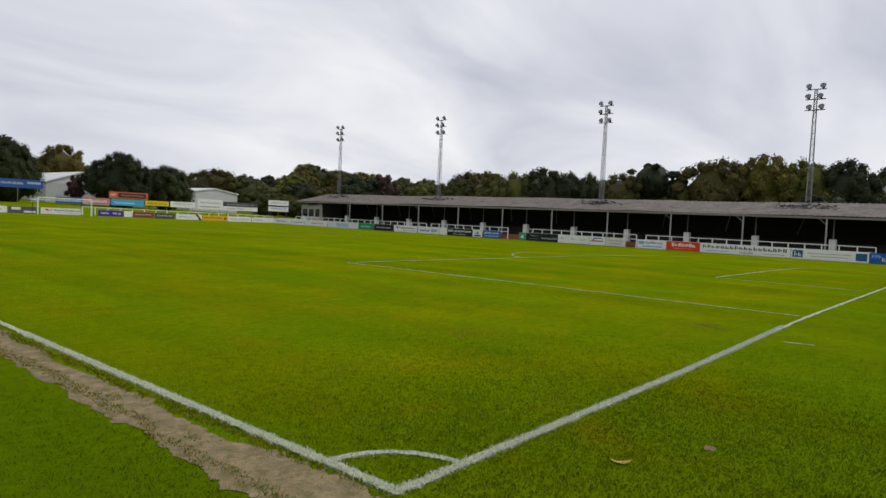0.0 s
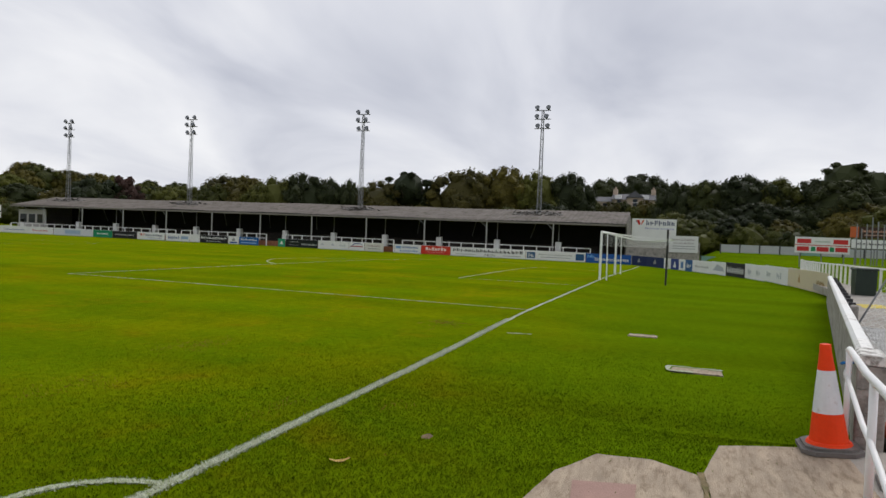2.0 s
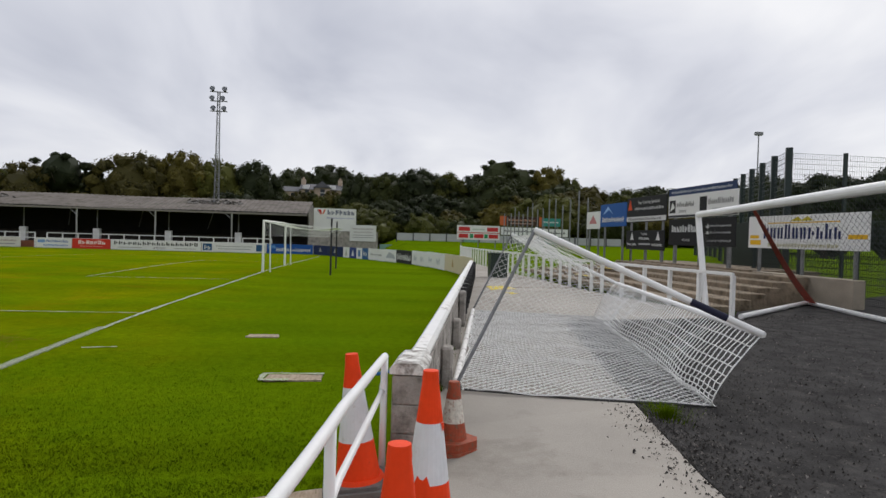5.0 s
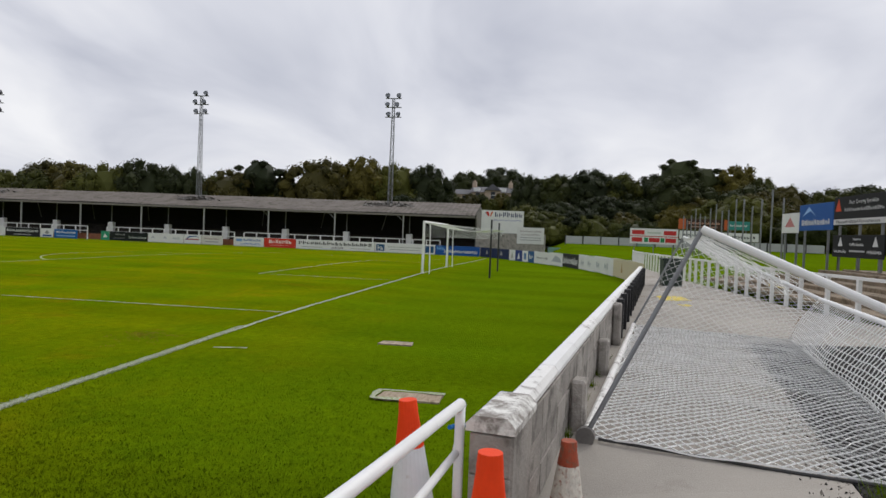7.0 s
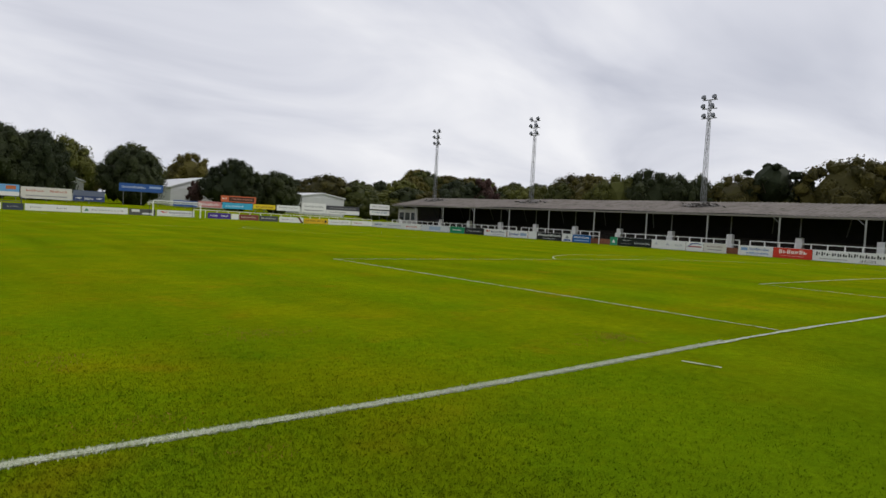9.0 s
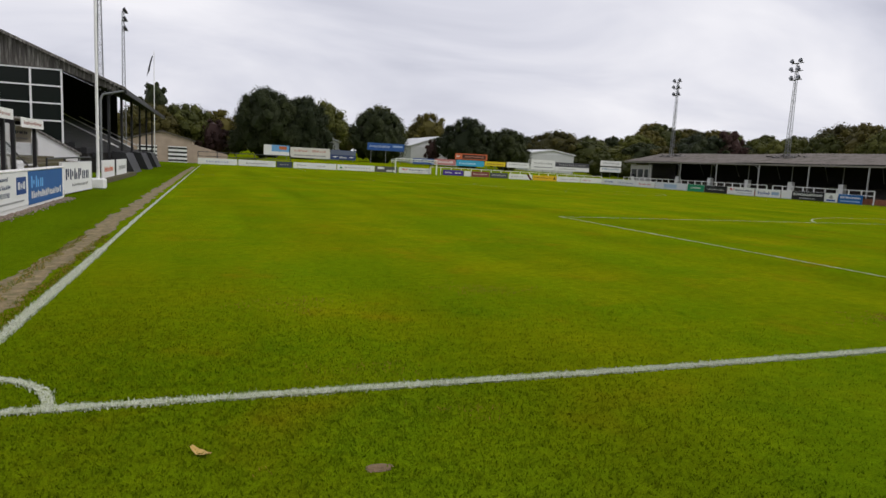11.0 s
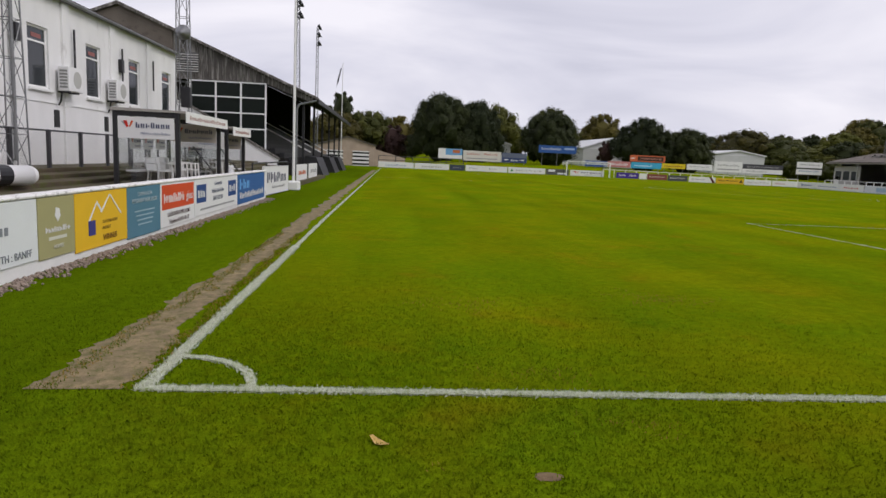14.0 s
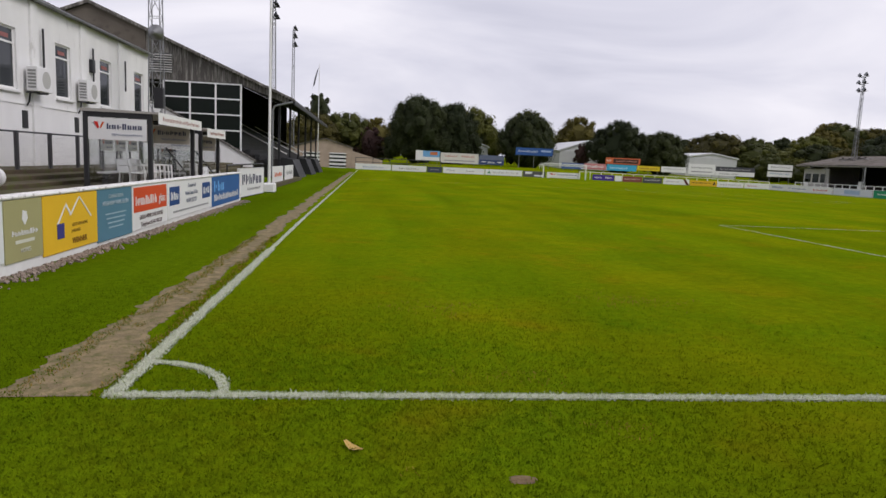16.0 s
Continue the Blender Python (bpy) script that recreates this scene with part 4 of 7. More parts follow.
slab("dugout_base", [(-6.3, 13.9), (-3.4, 13.9), (-3.4, 23.2), (-6.3, 23.2)], 0.68, STEP, "concrete base under the dugouts", deep=0.5)
dugout(14.4, 18.8, 0.68)
dugout(19.9, 22.6, 0.50)
for k, (x, y, a) in enumerate(((-5.0, 14.95, 60), (-4.9, 15.5, 100), (-5.3, 15.95, 80), (-4.95, 16.45, 120), (-5.35, 16.9, 75), (-4.85, 17.35, 95), (-5.2, 17.9, 110), (-5.0, 20.8, 80), (-5.1, 21.6, 100), (-4.9, 24.2, 70), (-5.0, 25.0, 100))):
    chair((x, y, 0.68 if y < 23 else 0.35), a)
rl = thing("handrail", (0, 0, 0), "black steel handrail beside the dugouts", "handrail")
for y in (23.4, 26.5, 29.6, 32.7):
    part("post", tubeb((-4.1, y, 0.2), (-4.1, y, 1.3), 0.035), BLACK, rl)
part("rail", tubeb((-4.1, 23.4, 1.3), (-4.1, 32.7, 1.3), 0.035), BLACK, rl)
for y in (19.2, 22.9):
    bs = thing("brace_frame", (0, 0, 0), "dark steel brace beside the dugout", "brace", "dugout braces")
    part("strut", tubeb((-4.25, y, 0.6), (-5.4, y + 0.3, 1.9), 0.03), BLACK, bs)

pad = bmesh.new()
for pts_, rr in (([(-7.3, 9.3, 1.06), (-6.75, 11.2, 1.03)], 0.235), ([(-7.5, 9.3, 1.5), (-7.2, 10.6, 1.46)], 0.2)):
    run(pad, pts_, rr, 16)
    bmesh.ops.create_uvsphere(pad, u_segments=16, v_segments=8, radius=rr, matrix=Matrix.Translation(pts_[1]))
pd = thing("padded_bolster", (0, 0, 0), "white padded roll with a black band lying on terrace", "padding")
part("roll", pad, PLASTIC, pd, smooth=True)
part("band", tubeb((-7.02, 10.27, 1.045), (-6.92, 10.62, 1.04), 0.24, 16), BLACK, pd)

wp = thing("white_mast", (-2.98, 27.5, 0), "tall thin white painted pole by the touchline", "pole")
part("shaft", tubeb((0, 0, 0), (0, 0, 13.5), 0.07, 10, 0.045), WHITE, wp)
part("base_block", boxb((-0.3, -0.35, 0), (0.3, 0.35, 0.45), None, 0.05), WHITE, wp)


# ---- main stand ----
def main_stand():
    s = thing("main_stand", (0, 0, 0), "old covered main stand with dark cladding and glazed end", "grandstand")
    y0, y1 = 48.0, 86.0
    # roof: low front eave, high back ridge
    n = 160
    rf = bmesh.new()
    for k in range(n):
        ya, yb = y0 - 0.4 + (y1 - y0 + 0.8) * k / n, y0 - 0.4 + (y1 - y0 + 0.8) * (k + 1) / n
        za, zb = (0.05, 0) if k % 2 else (0, 0.05)
        rf.faces.new([rf.verts.new(p) for p in ((-4.1, ya, 6.05 + za), (-4.1, yb, 6.05 + zb), (-19.2, yb, 12.45 + zb), (-19.2, ya, 12.45 + za))])
        rf.faces.new([rf.verts.new(p) for p in ((-19.2, ya, 12.45 + za), (-19.2, yb, 12.45 + zb), (-26, yb, 9.8 + zb), (-26, ya, 9.8 + za))])
    part("roof", rf, CLAD, s, "dark corrugated roof sheets")
    # soffit, seating steps and inner walls carry the roof's shade in their colour
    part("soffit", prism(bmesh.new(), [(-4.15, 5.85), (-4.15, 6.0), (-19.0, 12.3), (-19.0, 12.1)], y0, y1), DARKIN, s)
    part("fascia", boxb((-4.2, y0 - 0.4, 5.72), (-4.08, y1 + 0.4, 6.04)), BLACK, s)
    part("barge_board", prism(bmesh.new(), [(-4.1, 5.95), (-4.1, 6.15), (-19.2, 12.55), (-26, 9.9), (-26, 9.7), (-19.2, 12.3)], y0 - 0.46, y0 - 0.38), CLAD, s)
    # clad gable: ribs along the slope
    bm = bmesh.new()
    x = -4.6
    while x > -15.2:
        top = 6.05 + (-4.1 - x) * 0.4238 - 0.08
        low = 7.1 if x < -8.25 else 7.1 - (x + 8.25) * 0.36
        low = min(low, top - 0.12)
        box(bm, (x - 0.13, y0 - 0.09, low), (x, y0, top))
        box(bm, (x - 0.26, y0 - 0.03, low), (x - 0.131, y0, top))
        x -= 0.262
    part("gable_cladding", bm, CLAD, s)
    part("gable_wall", prism(bmesh.new(), [(-15.25, 0.8), (-15.25, 10.7), (-19.2, 12.3), (-26, 9.7), (-26, 0.8)], y0 - 0.2, y0 + 0.1), GABLE, s)
    lv = part("louvre_frame", boxb((-15.0, y0 - 0.16, 7.6), (-13.3, y0 - 0.1, 9.1)), paint(0.12, 0.12, 0.115), s)
    for k in range(8):
        part("slat", boxb((-14.95, -0.09, -0.012), (-13.35, 0.0, 0.03), pose(0, y0 - 0.165, 7.68 + 0.18 * k, 28, 0, 0)), paint(0.5, 0.49, 0.47), lv)
    # glazed screen at the end
    gz = part("end_glazing", boxb((-14.0, y0 + 0.02, 2.2), (-8.25, y0 + 0.04, 7.08)), DULL, s)
    bm = bmesh.new()
    for xx in (-14.0, -12.08, -10.16, -8.25):
        box(bm, (xx - 0.06, y0 - 0.06, 1.8), (xx + 0.06, y0 + 0.018, 7.1))
    part("glazing_post", bm, TUBE, gz)
    bm = bmesh.new()
    for zz in (3.5, 4.7, 5.9, 7.04):
        box(bm, (-14, y0 - 0.055, zz - 0.05), (-8.25, y0 + 0.016, zz + 0.05))
    part("glazing_bar", bm, TUBE, gz)
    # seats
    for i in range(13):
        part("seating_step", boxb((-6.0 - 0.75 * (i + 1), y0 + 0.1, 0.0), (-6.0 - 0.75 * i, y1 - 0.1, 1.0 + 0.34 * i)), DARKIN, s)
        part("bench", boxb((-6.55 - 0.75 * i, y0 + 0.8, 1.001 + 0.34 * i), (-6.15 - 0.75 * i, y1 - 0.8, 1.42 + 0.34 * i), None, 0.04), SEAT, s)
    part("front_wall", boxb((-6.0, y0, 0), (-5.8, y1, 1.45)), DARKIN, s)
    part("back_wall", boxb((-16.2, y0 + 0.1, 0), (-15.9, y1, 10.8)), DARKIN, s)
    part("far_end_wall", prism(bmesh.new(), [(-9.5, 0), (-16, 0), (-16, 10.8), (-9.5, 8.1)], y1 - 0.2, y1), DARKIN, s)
    for k in range(6):
        y = y0 + 1.5 + (y1 - y0 - 2.6) * k / 5
        part("column", boxb((-5.6, y - 0.09, 0), (-5.42, y + 0.09, 6.45)), BLACK, s)
    part("end_parapet", prism(bmesh.new(), [(-16.4, 0.6), (-16.4, 6.5), (-6.9, 1.25), (-6.9, 0.6)], 45.9, 46.1), RENDER, s, "white stair wall with a sloping top")
    part("parapet_coping", prism(bmesh.new(), [(-16.45, 6.53), (-16.45, 6.7), (-6.8, 1.37), (-6.8, 1.21)], 45.8, 46.2), CLAD, s)
    part("stair_door", boxb((-9.75, 45.86, 0.6), (-9.35, 45.898, 2.2)), paint(0.32, 0.32, 0.33), s)
    part("downpipe", run(bmesh.new(), [(-4.25, y0 - 0.55, 5.9), (-5.6, y0 - 0.55, 5.55), (-5.75, y0 - 0.55, 5.2), (-5.75, y0 - 0.55, 0.2)], 0.08), STEEL, s)
    for yy in (56, 66, 76):
        part("stair_rail", tubeb((-5.7, yy, 1.9), (-12, yy, 5.0), 0.06), TUBE, s)


main_stand()
for yy in (50.0, 61.0, 71.0):
    dg = thing("pitchside_box", (-4.6, yy, 0), "black pitchside box in front of the stand", "shelter", "pitchside boxes")
    part("body", prism(bmesh.new(), [(-0.8, 0), (0.75, 0), (0.1, 1.5), (-0.8, 1.6)], 0, 5.0), BLACK, dg)
for at, h, lab in (((-9.0, 70.0, 8.2), 10.5, "tall grey lattice floodlight mast rising behind the main stand"), ((-9.8, 95.0, 0), 19.8, "tall grey lattice floodlight mast behind the main stand")):
    fm = floodlight(at, h, lab)
    fm.rotation_euler[2] = math.pi
fp = thing("flagpole", (-5.5, 88.5, 0), "thin white flagpole with a limp dark flag", "flagpole")
part("pole", tubeb((0, 0, 0), (0, 0, 14.4), 0.07, 8, 0.04), WHITE, fp)
fl = bmesh.new()
gr = [[fl.verts.new((-0.1 - 0.35 * u / 5 - 0.5 * v / 6 * 0.9, 0.12 * math.sin(u * 1.6 + v), 14.0 - v * 0.36 - u * 0.16)) for u in range(6)] for v in range(7)]
for a, c in zip(gr, gr[1:]):
    for i in range(5):
        fl.faces.new((a[i], a[i + 1], c[i + 1], c[i]))
fo = part("flag", fl, paint(0.02, 0.02, 0.025), fp)
fo.modifiers.new("thickness", "SOLIDIFY").thickness = 0.01

# brick building with striped doors
bb = thing("brick_store", (0, 0, 0), "low pale brick building with black and white striped doors", "building")
part("front_wall", prism(bmesh.new(), [(-12.5, -0.1), (-12.5, 3.1), (-6.2, 4.9), (-1.6, 3.6), (-1.6, -0.1)], 112, 112.3), BRICK, bb)
part("side_wall", boxb((-1.9, 112.31, 0), (-1.6, 124, 3.6)), BRICK, bb)
part("roof", prism(bmesh.new(), [(-12.7, 3.12), (-6.2, 4.93), (-1.4, 3.62), (-1.4, 3.75), (-6.2, 5.1), (-12.7, 3.3)], 111.7, 124), ROOF, bb)
part("wing_wall", prism(bmesh.new(), [(-1.58, -0.1), (-1.58, 3.1), (4.0, 1.6), (4.0, -0.1)], 112.1, 112.4), BRICK, bb)
for x in (-9.9, -5.3):
    dr = part("door", boxb((x, 111.94, 0), (x + 2.9, 111.99, 2.6)), WHITE, bb)
    for k in range(4):
        part("stripe", boxb((x, 111.92, 0.15 + k * 0.66), (x + 2.9, 111.938, 0.45 + k * 0.66)), BLACK, dr)


# ---- far touchline: boards, rails and the long stand ----
FX = 71.6
FZ = -0.32
far = [
    (97.5, 92.0, Wt, "white", [("word", 0.1, 0.4, 0.9, 0.6, 9, Bl)]), (92.0, 86.5, Wt, "white", [("word", 0.2, 0.4, 0.8, 0.65, 6, Rd)]), (86.4, 78.6, (0.6, 0.62, 0.66), "pale grey", [("bar", 0.3, 0.2, 0.7, 0.8, (0.35, 0.45, 0.6))]),
    (78.4, 74.7, (0.02, 0.25, 0.12), "green", [("word", 0.2, 0.4, 0.8, 0.65, 8, Wt)]), (74.6, 70.1, Bk, "black", [("word", 0.1, 0.4, 0.9, 0.6, 14, (0.5, 0.5, 0.5))]),
    (70.0, 65.0, Wt, "white", GLEAN), (64.8, 60.6, Wt, "white", [("word", 0.1, 0.3, 0.6, 0.7, 6, Bl), ("bar", 0.65, 0.3, 0.95, 0.7, (0.3, 0.4, 0.55))]), (60.4, 58.9, Wt, "plain white", []),
    (58.8, 54.1, Bk, "black", [("word", 0.04, 0.5, 0.96, 0.84, 17, Wt), ("word", 0.25, 0.15, 0.75, 0.3, 14, (0.5, 0.5, 0.5))]), (54.0, 52.3, Wt, "white", [("poly", [(0.3, 0.5), (0.5, 0.85), (0.7, 0.5), (0.5, 0.35)], Gy), ("bar", 0.15, 0.1, 0.85, 0.3, Bl)]),
    (52.2, 49.1, (0.02, 0.12, 0.35), "blue", [("word", 0.08, 0.55, 0.92, 0.8, 16, Wt), ("bar", 0.1, 0.18, 0.9, 0.32, (0.25, 0.4, 0.65))]),
    (46.0, 44.9, (0.04, 0.3, 0.16), "green", [("poly", [(0.25, 0.3), (0.5, 0.75), (0.75, 0.3)], Wt)]), (44.85, 39.95, (0.016, 0.02, 0.018), "black", [("word", 0.15, 0.62, 0.4, 0.75, 9, (0.4, 0.42, 0.4)), ("word", 0.5, 0.3, 0.98, 0.55, 12, (0.42, 0.45, 0.42)), ("bar", 0.1, 0.25, 0.4, 0.3, (0.2, 0.2, 0.2))]),
    (39.9, 35.4, Wt, "white", [("poly", [(0.08, 0.45), (0.14, 0.75), (0.2, 0.45)], (0.5, 0.5, 0.55)), ("poly", [(0.42, 0.45), (0.48, 0.75), (0.54, 0.45)], (0.5, 0.5, 0.55)), ("word", 0.7, 0.4, 0.9, 0.65, 3, (0.45, 0.47, 0.5))]),
    (35.35, 33.2, Wt, "white", [("bar", 0.1, 0.42, 0.9, 0.56, (0.4, 0.1, 0.12)), ("poly", [(0.05, 0.3), (0.3, 0.85), (0.7, 0.9), (0.95, 0.7), (0.7, 0.8), (0.35, 0.75)], Bl)]), (33.15, 30.5, (0.62, 0.6, 0.55), "cream", [("word", 0.15, 0.55, 0.85, 0.75, 11, (0.3, 0.2, 0.2)), ("bar", 0.2, 0.25, 0.8, 0.35, Gy)]),
    (29.0, 25.45, Wt, "white", [("bar", 0.05, 0.5, 0.25, 0.8, (0.2, 0.35, 0.6)), ("word", 0.28, 0.55, 0.9, 0.82, 12, (0.05, 0.15, 0.4)), ("word", 0.2, 0.18, 0.9, 0.36, 15, (0.05, 0.2, 0.5))]),
    (25.4, 21.6, (0.58, 0.045, 0.025), "red", [("word", 0.15, 0.45, 0.88, 0.84, 7, (0.85, 0.8, 0.75)), ("word", 0.2, 0.2, 0.8, 0.28, 18, (0.8, 0.5, 0.4))]),
    (21.55, 12.3, Wt, "white", [("word", 0.03, 0.5, 0.97, 0.85, 18, Bk), ("text", "of ELGIN", 0.53, 0.22, 0.24, 0.3, Bk), ("bar", 0.07, 0.2, 0.34, 0.26, Gy), ("bar", 0.7, 0.2, 0.94, 0.26, Gy)]),
    (12.25, 5.4, Wt, "white", [("bar", 0.02, 0.15, 0.16, 0.85, (0.03, 0.09, 0.2)), ("word", 0.04, 0.25, 0.14, 0.72, 2, Wt), ("word", 0.22, 0.55, 0.78, 0.68, 22, Gy), ("bar", 0.25, 0.3, 0.75, 0.36, Gy), ("bar", 0.84, 0.15, 0.98, 0.85, (0.03, 0.09, 0.2)), ("word", 0.86, 0.25, 0.96, 0.72, 2, Wt)]),
    (5.35, 0.4, (0.02, 0.09, 0.33), "blue", [("word", 0.03, 0.5, 0.2, 0.85, 3, (0.2, 0.45, 0.8)), ("word", 0.2, 0.25, 0.95, 0.6, 18, Wt)]),
]
for ya, yb, col, cn, items in far:
    board((FX, ya), (FX, yb), FZ + 0.02, FZ + 1.06, col, cn + " advertising board along the far touchline", items, 0.03, "far touchline boards")


def railing(pts, zt, zb, gap, label, r=0.035, square=False, group="", mid=None, material=WHITE, cat="railing", posts_every=True):
    """A rail on posts along a line of points; zt and zb may be functions of the place."""
    rl_ = thing("railing", (0, 0, 0), label, cat, group)
    top = zt if callable(zt) else (lambda x, y: zt)
    low = zb if callable(zb) else (lambda x, y: zb)
    for (ax, ay), (cx, cy) in zip(pts, pts[1:]):
        n = max(1, round(math.hypot(cx - ax, cy - ay) / gap))
        d = math.atan2(cy - ay, cx - ax)
        for lift in ([0] + ([mid] if mid else [])):
            p, q = (ax, ay, top(ax, ay) - lift), (cx, cy, top(cx, cy) - lift)
            if square:
                Lr = (Vector(q) - Vector(p)).length
                m = Matrix.Translation(p) @ (Vector(q) - Vector(p)).to_track_quat("X", "Z").to_matrix().to_4x4()
                part("rail", boxb((0, -r, -2 * r), (Lr, r, 0), m), material, rl_)
            else:
                part("rail", tubeb(p, q, r, 8), material, rl_)
        for k in range(n + 1):
            x, y = ax + (cx - ax) * k / n, ay + (cy - ay) * k / n
            if square:
                part("post", boxb((-r * 1.2, -r * 1.2, low(x, y)), (r * 1.2, r * 1.2, top(x, y) - 2 * r - 0.001), Matrix.Translation((x, y, 0)) @ pose(0, 0, 0, 0, 0, math.degrees(d))), material, rl_)
            else:
                part("post", tubeb((x, y, low(x, y)), (x, y, top(x, y)), r, 6), material, rl_)
    return rl_


for ya, yb in ((97, 64), (63, 48.6), (46, 29.6), (28.4, 5.0)):
    railing([(72.7, ya), (72.7, yb)], FZ + 1.62, FZ, 1.55, "white painted crowd rail behind the boards", 0.045, True, "far crowd rails", 0.55)


def long_stand():
    s = thing("long_stand", (0, 0, 0), "long low covered terrace with grey corrugated roof", "grandstand")
    ya, yb = 1.3, 99.0
    n = 330
    rf = bmesh.new()
    for k in range(n):
        p, q = ya + (yb - ya) * k / n, ya + (yb - ya) * (k + 1) / n
        u, v = (0.06, 0) if k % 2 else (0, 0.06)
        sag = [0.16 * noise.noise((t * 0.07, 3, 0)) for t in (p, q)]
        rf.faces.new([rf.verts.new(c) for c in ((73.9, p, 4.22 + u + sag[0]), (73.9, q, 4.22 + v + sag[1]), (82.2, q, 5.95 + v + sag[1]), (82.2, p, 5.95 + u + sag[0]))])
        rf.faces.new([rf.verts.new(c) for c in ((82.2, p, 5.95 + u + sag[0]), (82.2, q, 5.95 + v + sag[1]), (86, q, 5.0 + v), (86, p, 5.0 + u))])
    part("roof", rf, ROOF, s, "weathered grey corrugated roof sheets")
    # ceiling and back wall in near-black, painting in the gloom of the covered terrace
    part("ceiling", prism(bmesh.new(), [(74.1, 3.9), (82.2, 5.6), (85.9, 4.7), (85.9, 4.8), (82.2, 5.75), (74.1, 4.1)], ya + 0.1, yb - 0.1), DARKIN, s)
    part("eave_board", boxb((73.88, ya, 3.96), (73.96, yb, 4.16)), paint(0.22, 0.2, 0.18), s)
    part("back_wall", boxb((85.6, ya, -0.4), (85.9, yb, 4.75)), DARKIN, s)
    for y in (ya, yb - 0.15):
        part("end_wall", prism(bmesh.new(), [(76.5, -0.4), (76.5, 4.4), (82.2, 5.6), (85.6, 4.75), (85.6, -0.4)], y, y + 0.15), CLAD if y < 50 else paint(0.3, 0.28, 0.26), s)
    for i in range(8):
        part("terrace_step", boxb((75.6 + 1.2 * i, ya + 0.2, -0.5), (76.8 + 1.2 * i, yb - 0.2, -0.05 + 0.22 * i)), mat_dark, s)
    part("front_kerb", boxb((73.4, ya, -0.5), (73.7, yb, 0.35)), REDBR, s)
    y = 9.6
    while y < yb:
        part("front_post", boxb((73.95, y - 0.07, -0.35), (74.09, y + 0.07, 4.1)), paint(0.36, 0.36, 0.35), s)
        if int(y) % 2:
            part("knee_brace", tubeb((74.0, y, 3.3), (74.0, y + 0.8, 4.0), 0.04, 6), STEEL, s)
        y += 8.2
    y = 9.3
    while y < yb:
        part("inner_post", boxb((76.4, y - 0.05, 0), (76.5, y + 0.05, 4.5)), paint(0.2, 0.2, 0.2), s)
        part("post_plinth", boxb((76.15, y - 0.35, 0.0), (76.75, y + 0.35, 1.85), None, 0.03), WHITE, s)
        part("roof_strut", tubeb((76.4, y + 2.8, 4.2), (78.5, y + 3.9, 2.2), 0.05, 6), STEEL, s)
        y += 7.75
    part("office_front", boxb((75.2, 92.5, -0.4), (75.4, 98.6, 3.6)), paint(0.42, 0.41, 0.39), s)
    for k in range(3):
        part("office_window", boxb((75.16, 93.0 + k * 1.9, 1.4), (75.198, 94.4 + k * 1.9, 2.8)), GLASS, s)
    part("office_door", boxb((75.16, 97.3, -0.3), (75.198, 98.2, 1.9)), WHITE, s)


# terrace steps darkened in colour for the shade below the long roof
mat_dark = mat("shaded_terrace", (0.045, 0.038, 0.032), 0.95, 0.8, 0.35, 0.3, 20)
long_stand()
for y, h in ((12.4, 18.7), (37.7, 18.76), (67.2, 18.62), (92.3, 18.5)):
    floodlight((79.0, y, 5.2), h - 5.2 - 0.3, "grey lattice floodlight mast above the long stand roof")
    bt = bmesh.new()
    rnd = random.Random(int(y))
    for _ in range(60):
        a, c = rnd.gauss(0, 1.6), rnd.gauss(0, 0.7)
        box(bt, (-0.2, -0.35, 0), (0.2, 0.35, 0.05), Matrix.Translation((79 + c, y + a, 5.27 + (c) * 0.21 + rnd.uniform(0.0, 0.18))) @ Euler((rnd.gauss(0, .3), rnd.gauss(-0.2, .3), rnd.random() * 3)).to_matrix().to_4x4())
    solo("roof_debris", mesh_of(bt, CLAD), "broken brown sheets heaped at the mast foot", "roof debris", "stuff")

# behind the goal: wall with signs
ew = thing("end_block_wall", (0, 0, 0), "grey block wall beside the long stand", "wall", kind="structure")
part("wall_body", boxb((75.9, -6.8, -0.4), (76.2, 1.2, 2.4)), BLOCK, ew)
board((75.86, 0.7), (75.86, -4.2), 2.35, 5.0, Wt, "large white sign with striped logo above the wall", [("bar", 0, 0.0, 1, 0.02, Gy)] + [("poly", [(0.06, 0.92), (0.12, 0.92), (0.17, 0.72)], Gy), ("poly", [(0.10, 0.94), (0.165, 0.94), (0.19, 0.76), (0.155, 0.72)], Rd), ("poly", [(0.2, 0.76), (0.24, 0.94), (0.28, 0.94), (0.215, 0.72)], Or), ("word", 0.31, 0.72, 0.97, 0.93, 7, (0.06, 0.07, 0.14)), ("word", 0.3, 0.55, 0.95, 0.62, 18, (0.3, 0.3, 0.5))], 0.06)
board((75.8, -3.5), (75.8, -6.6), 1.25, 3.15, (0.66, 0.66, 0.65), "white sign with small grey lettering on the wall", [("word", 0.1, 0.72, 0.9, 0.84, 14, (0.35, 0.3, 0.3)), ("word", 0.15, 0.52, 0.85, 0.62, 14, (0.35, 0.3, 0.3)), ("bar", 0.12, 0.36, 0.9, 0.4, Gy), ("bar", 0.12, 0.22, 0.9, 0.26, Gy)], 0.05)

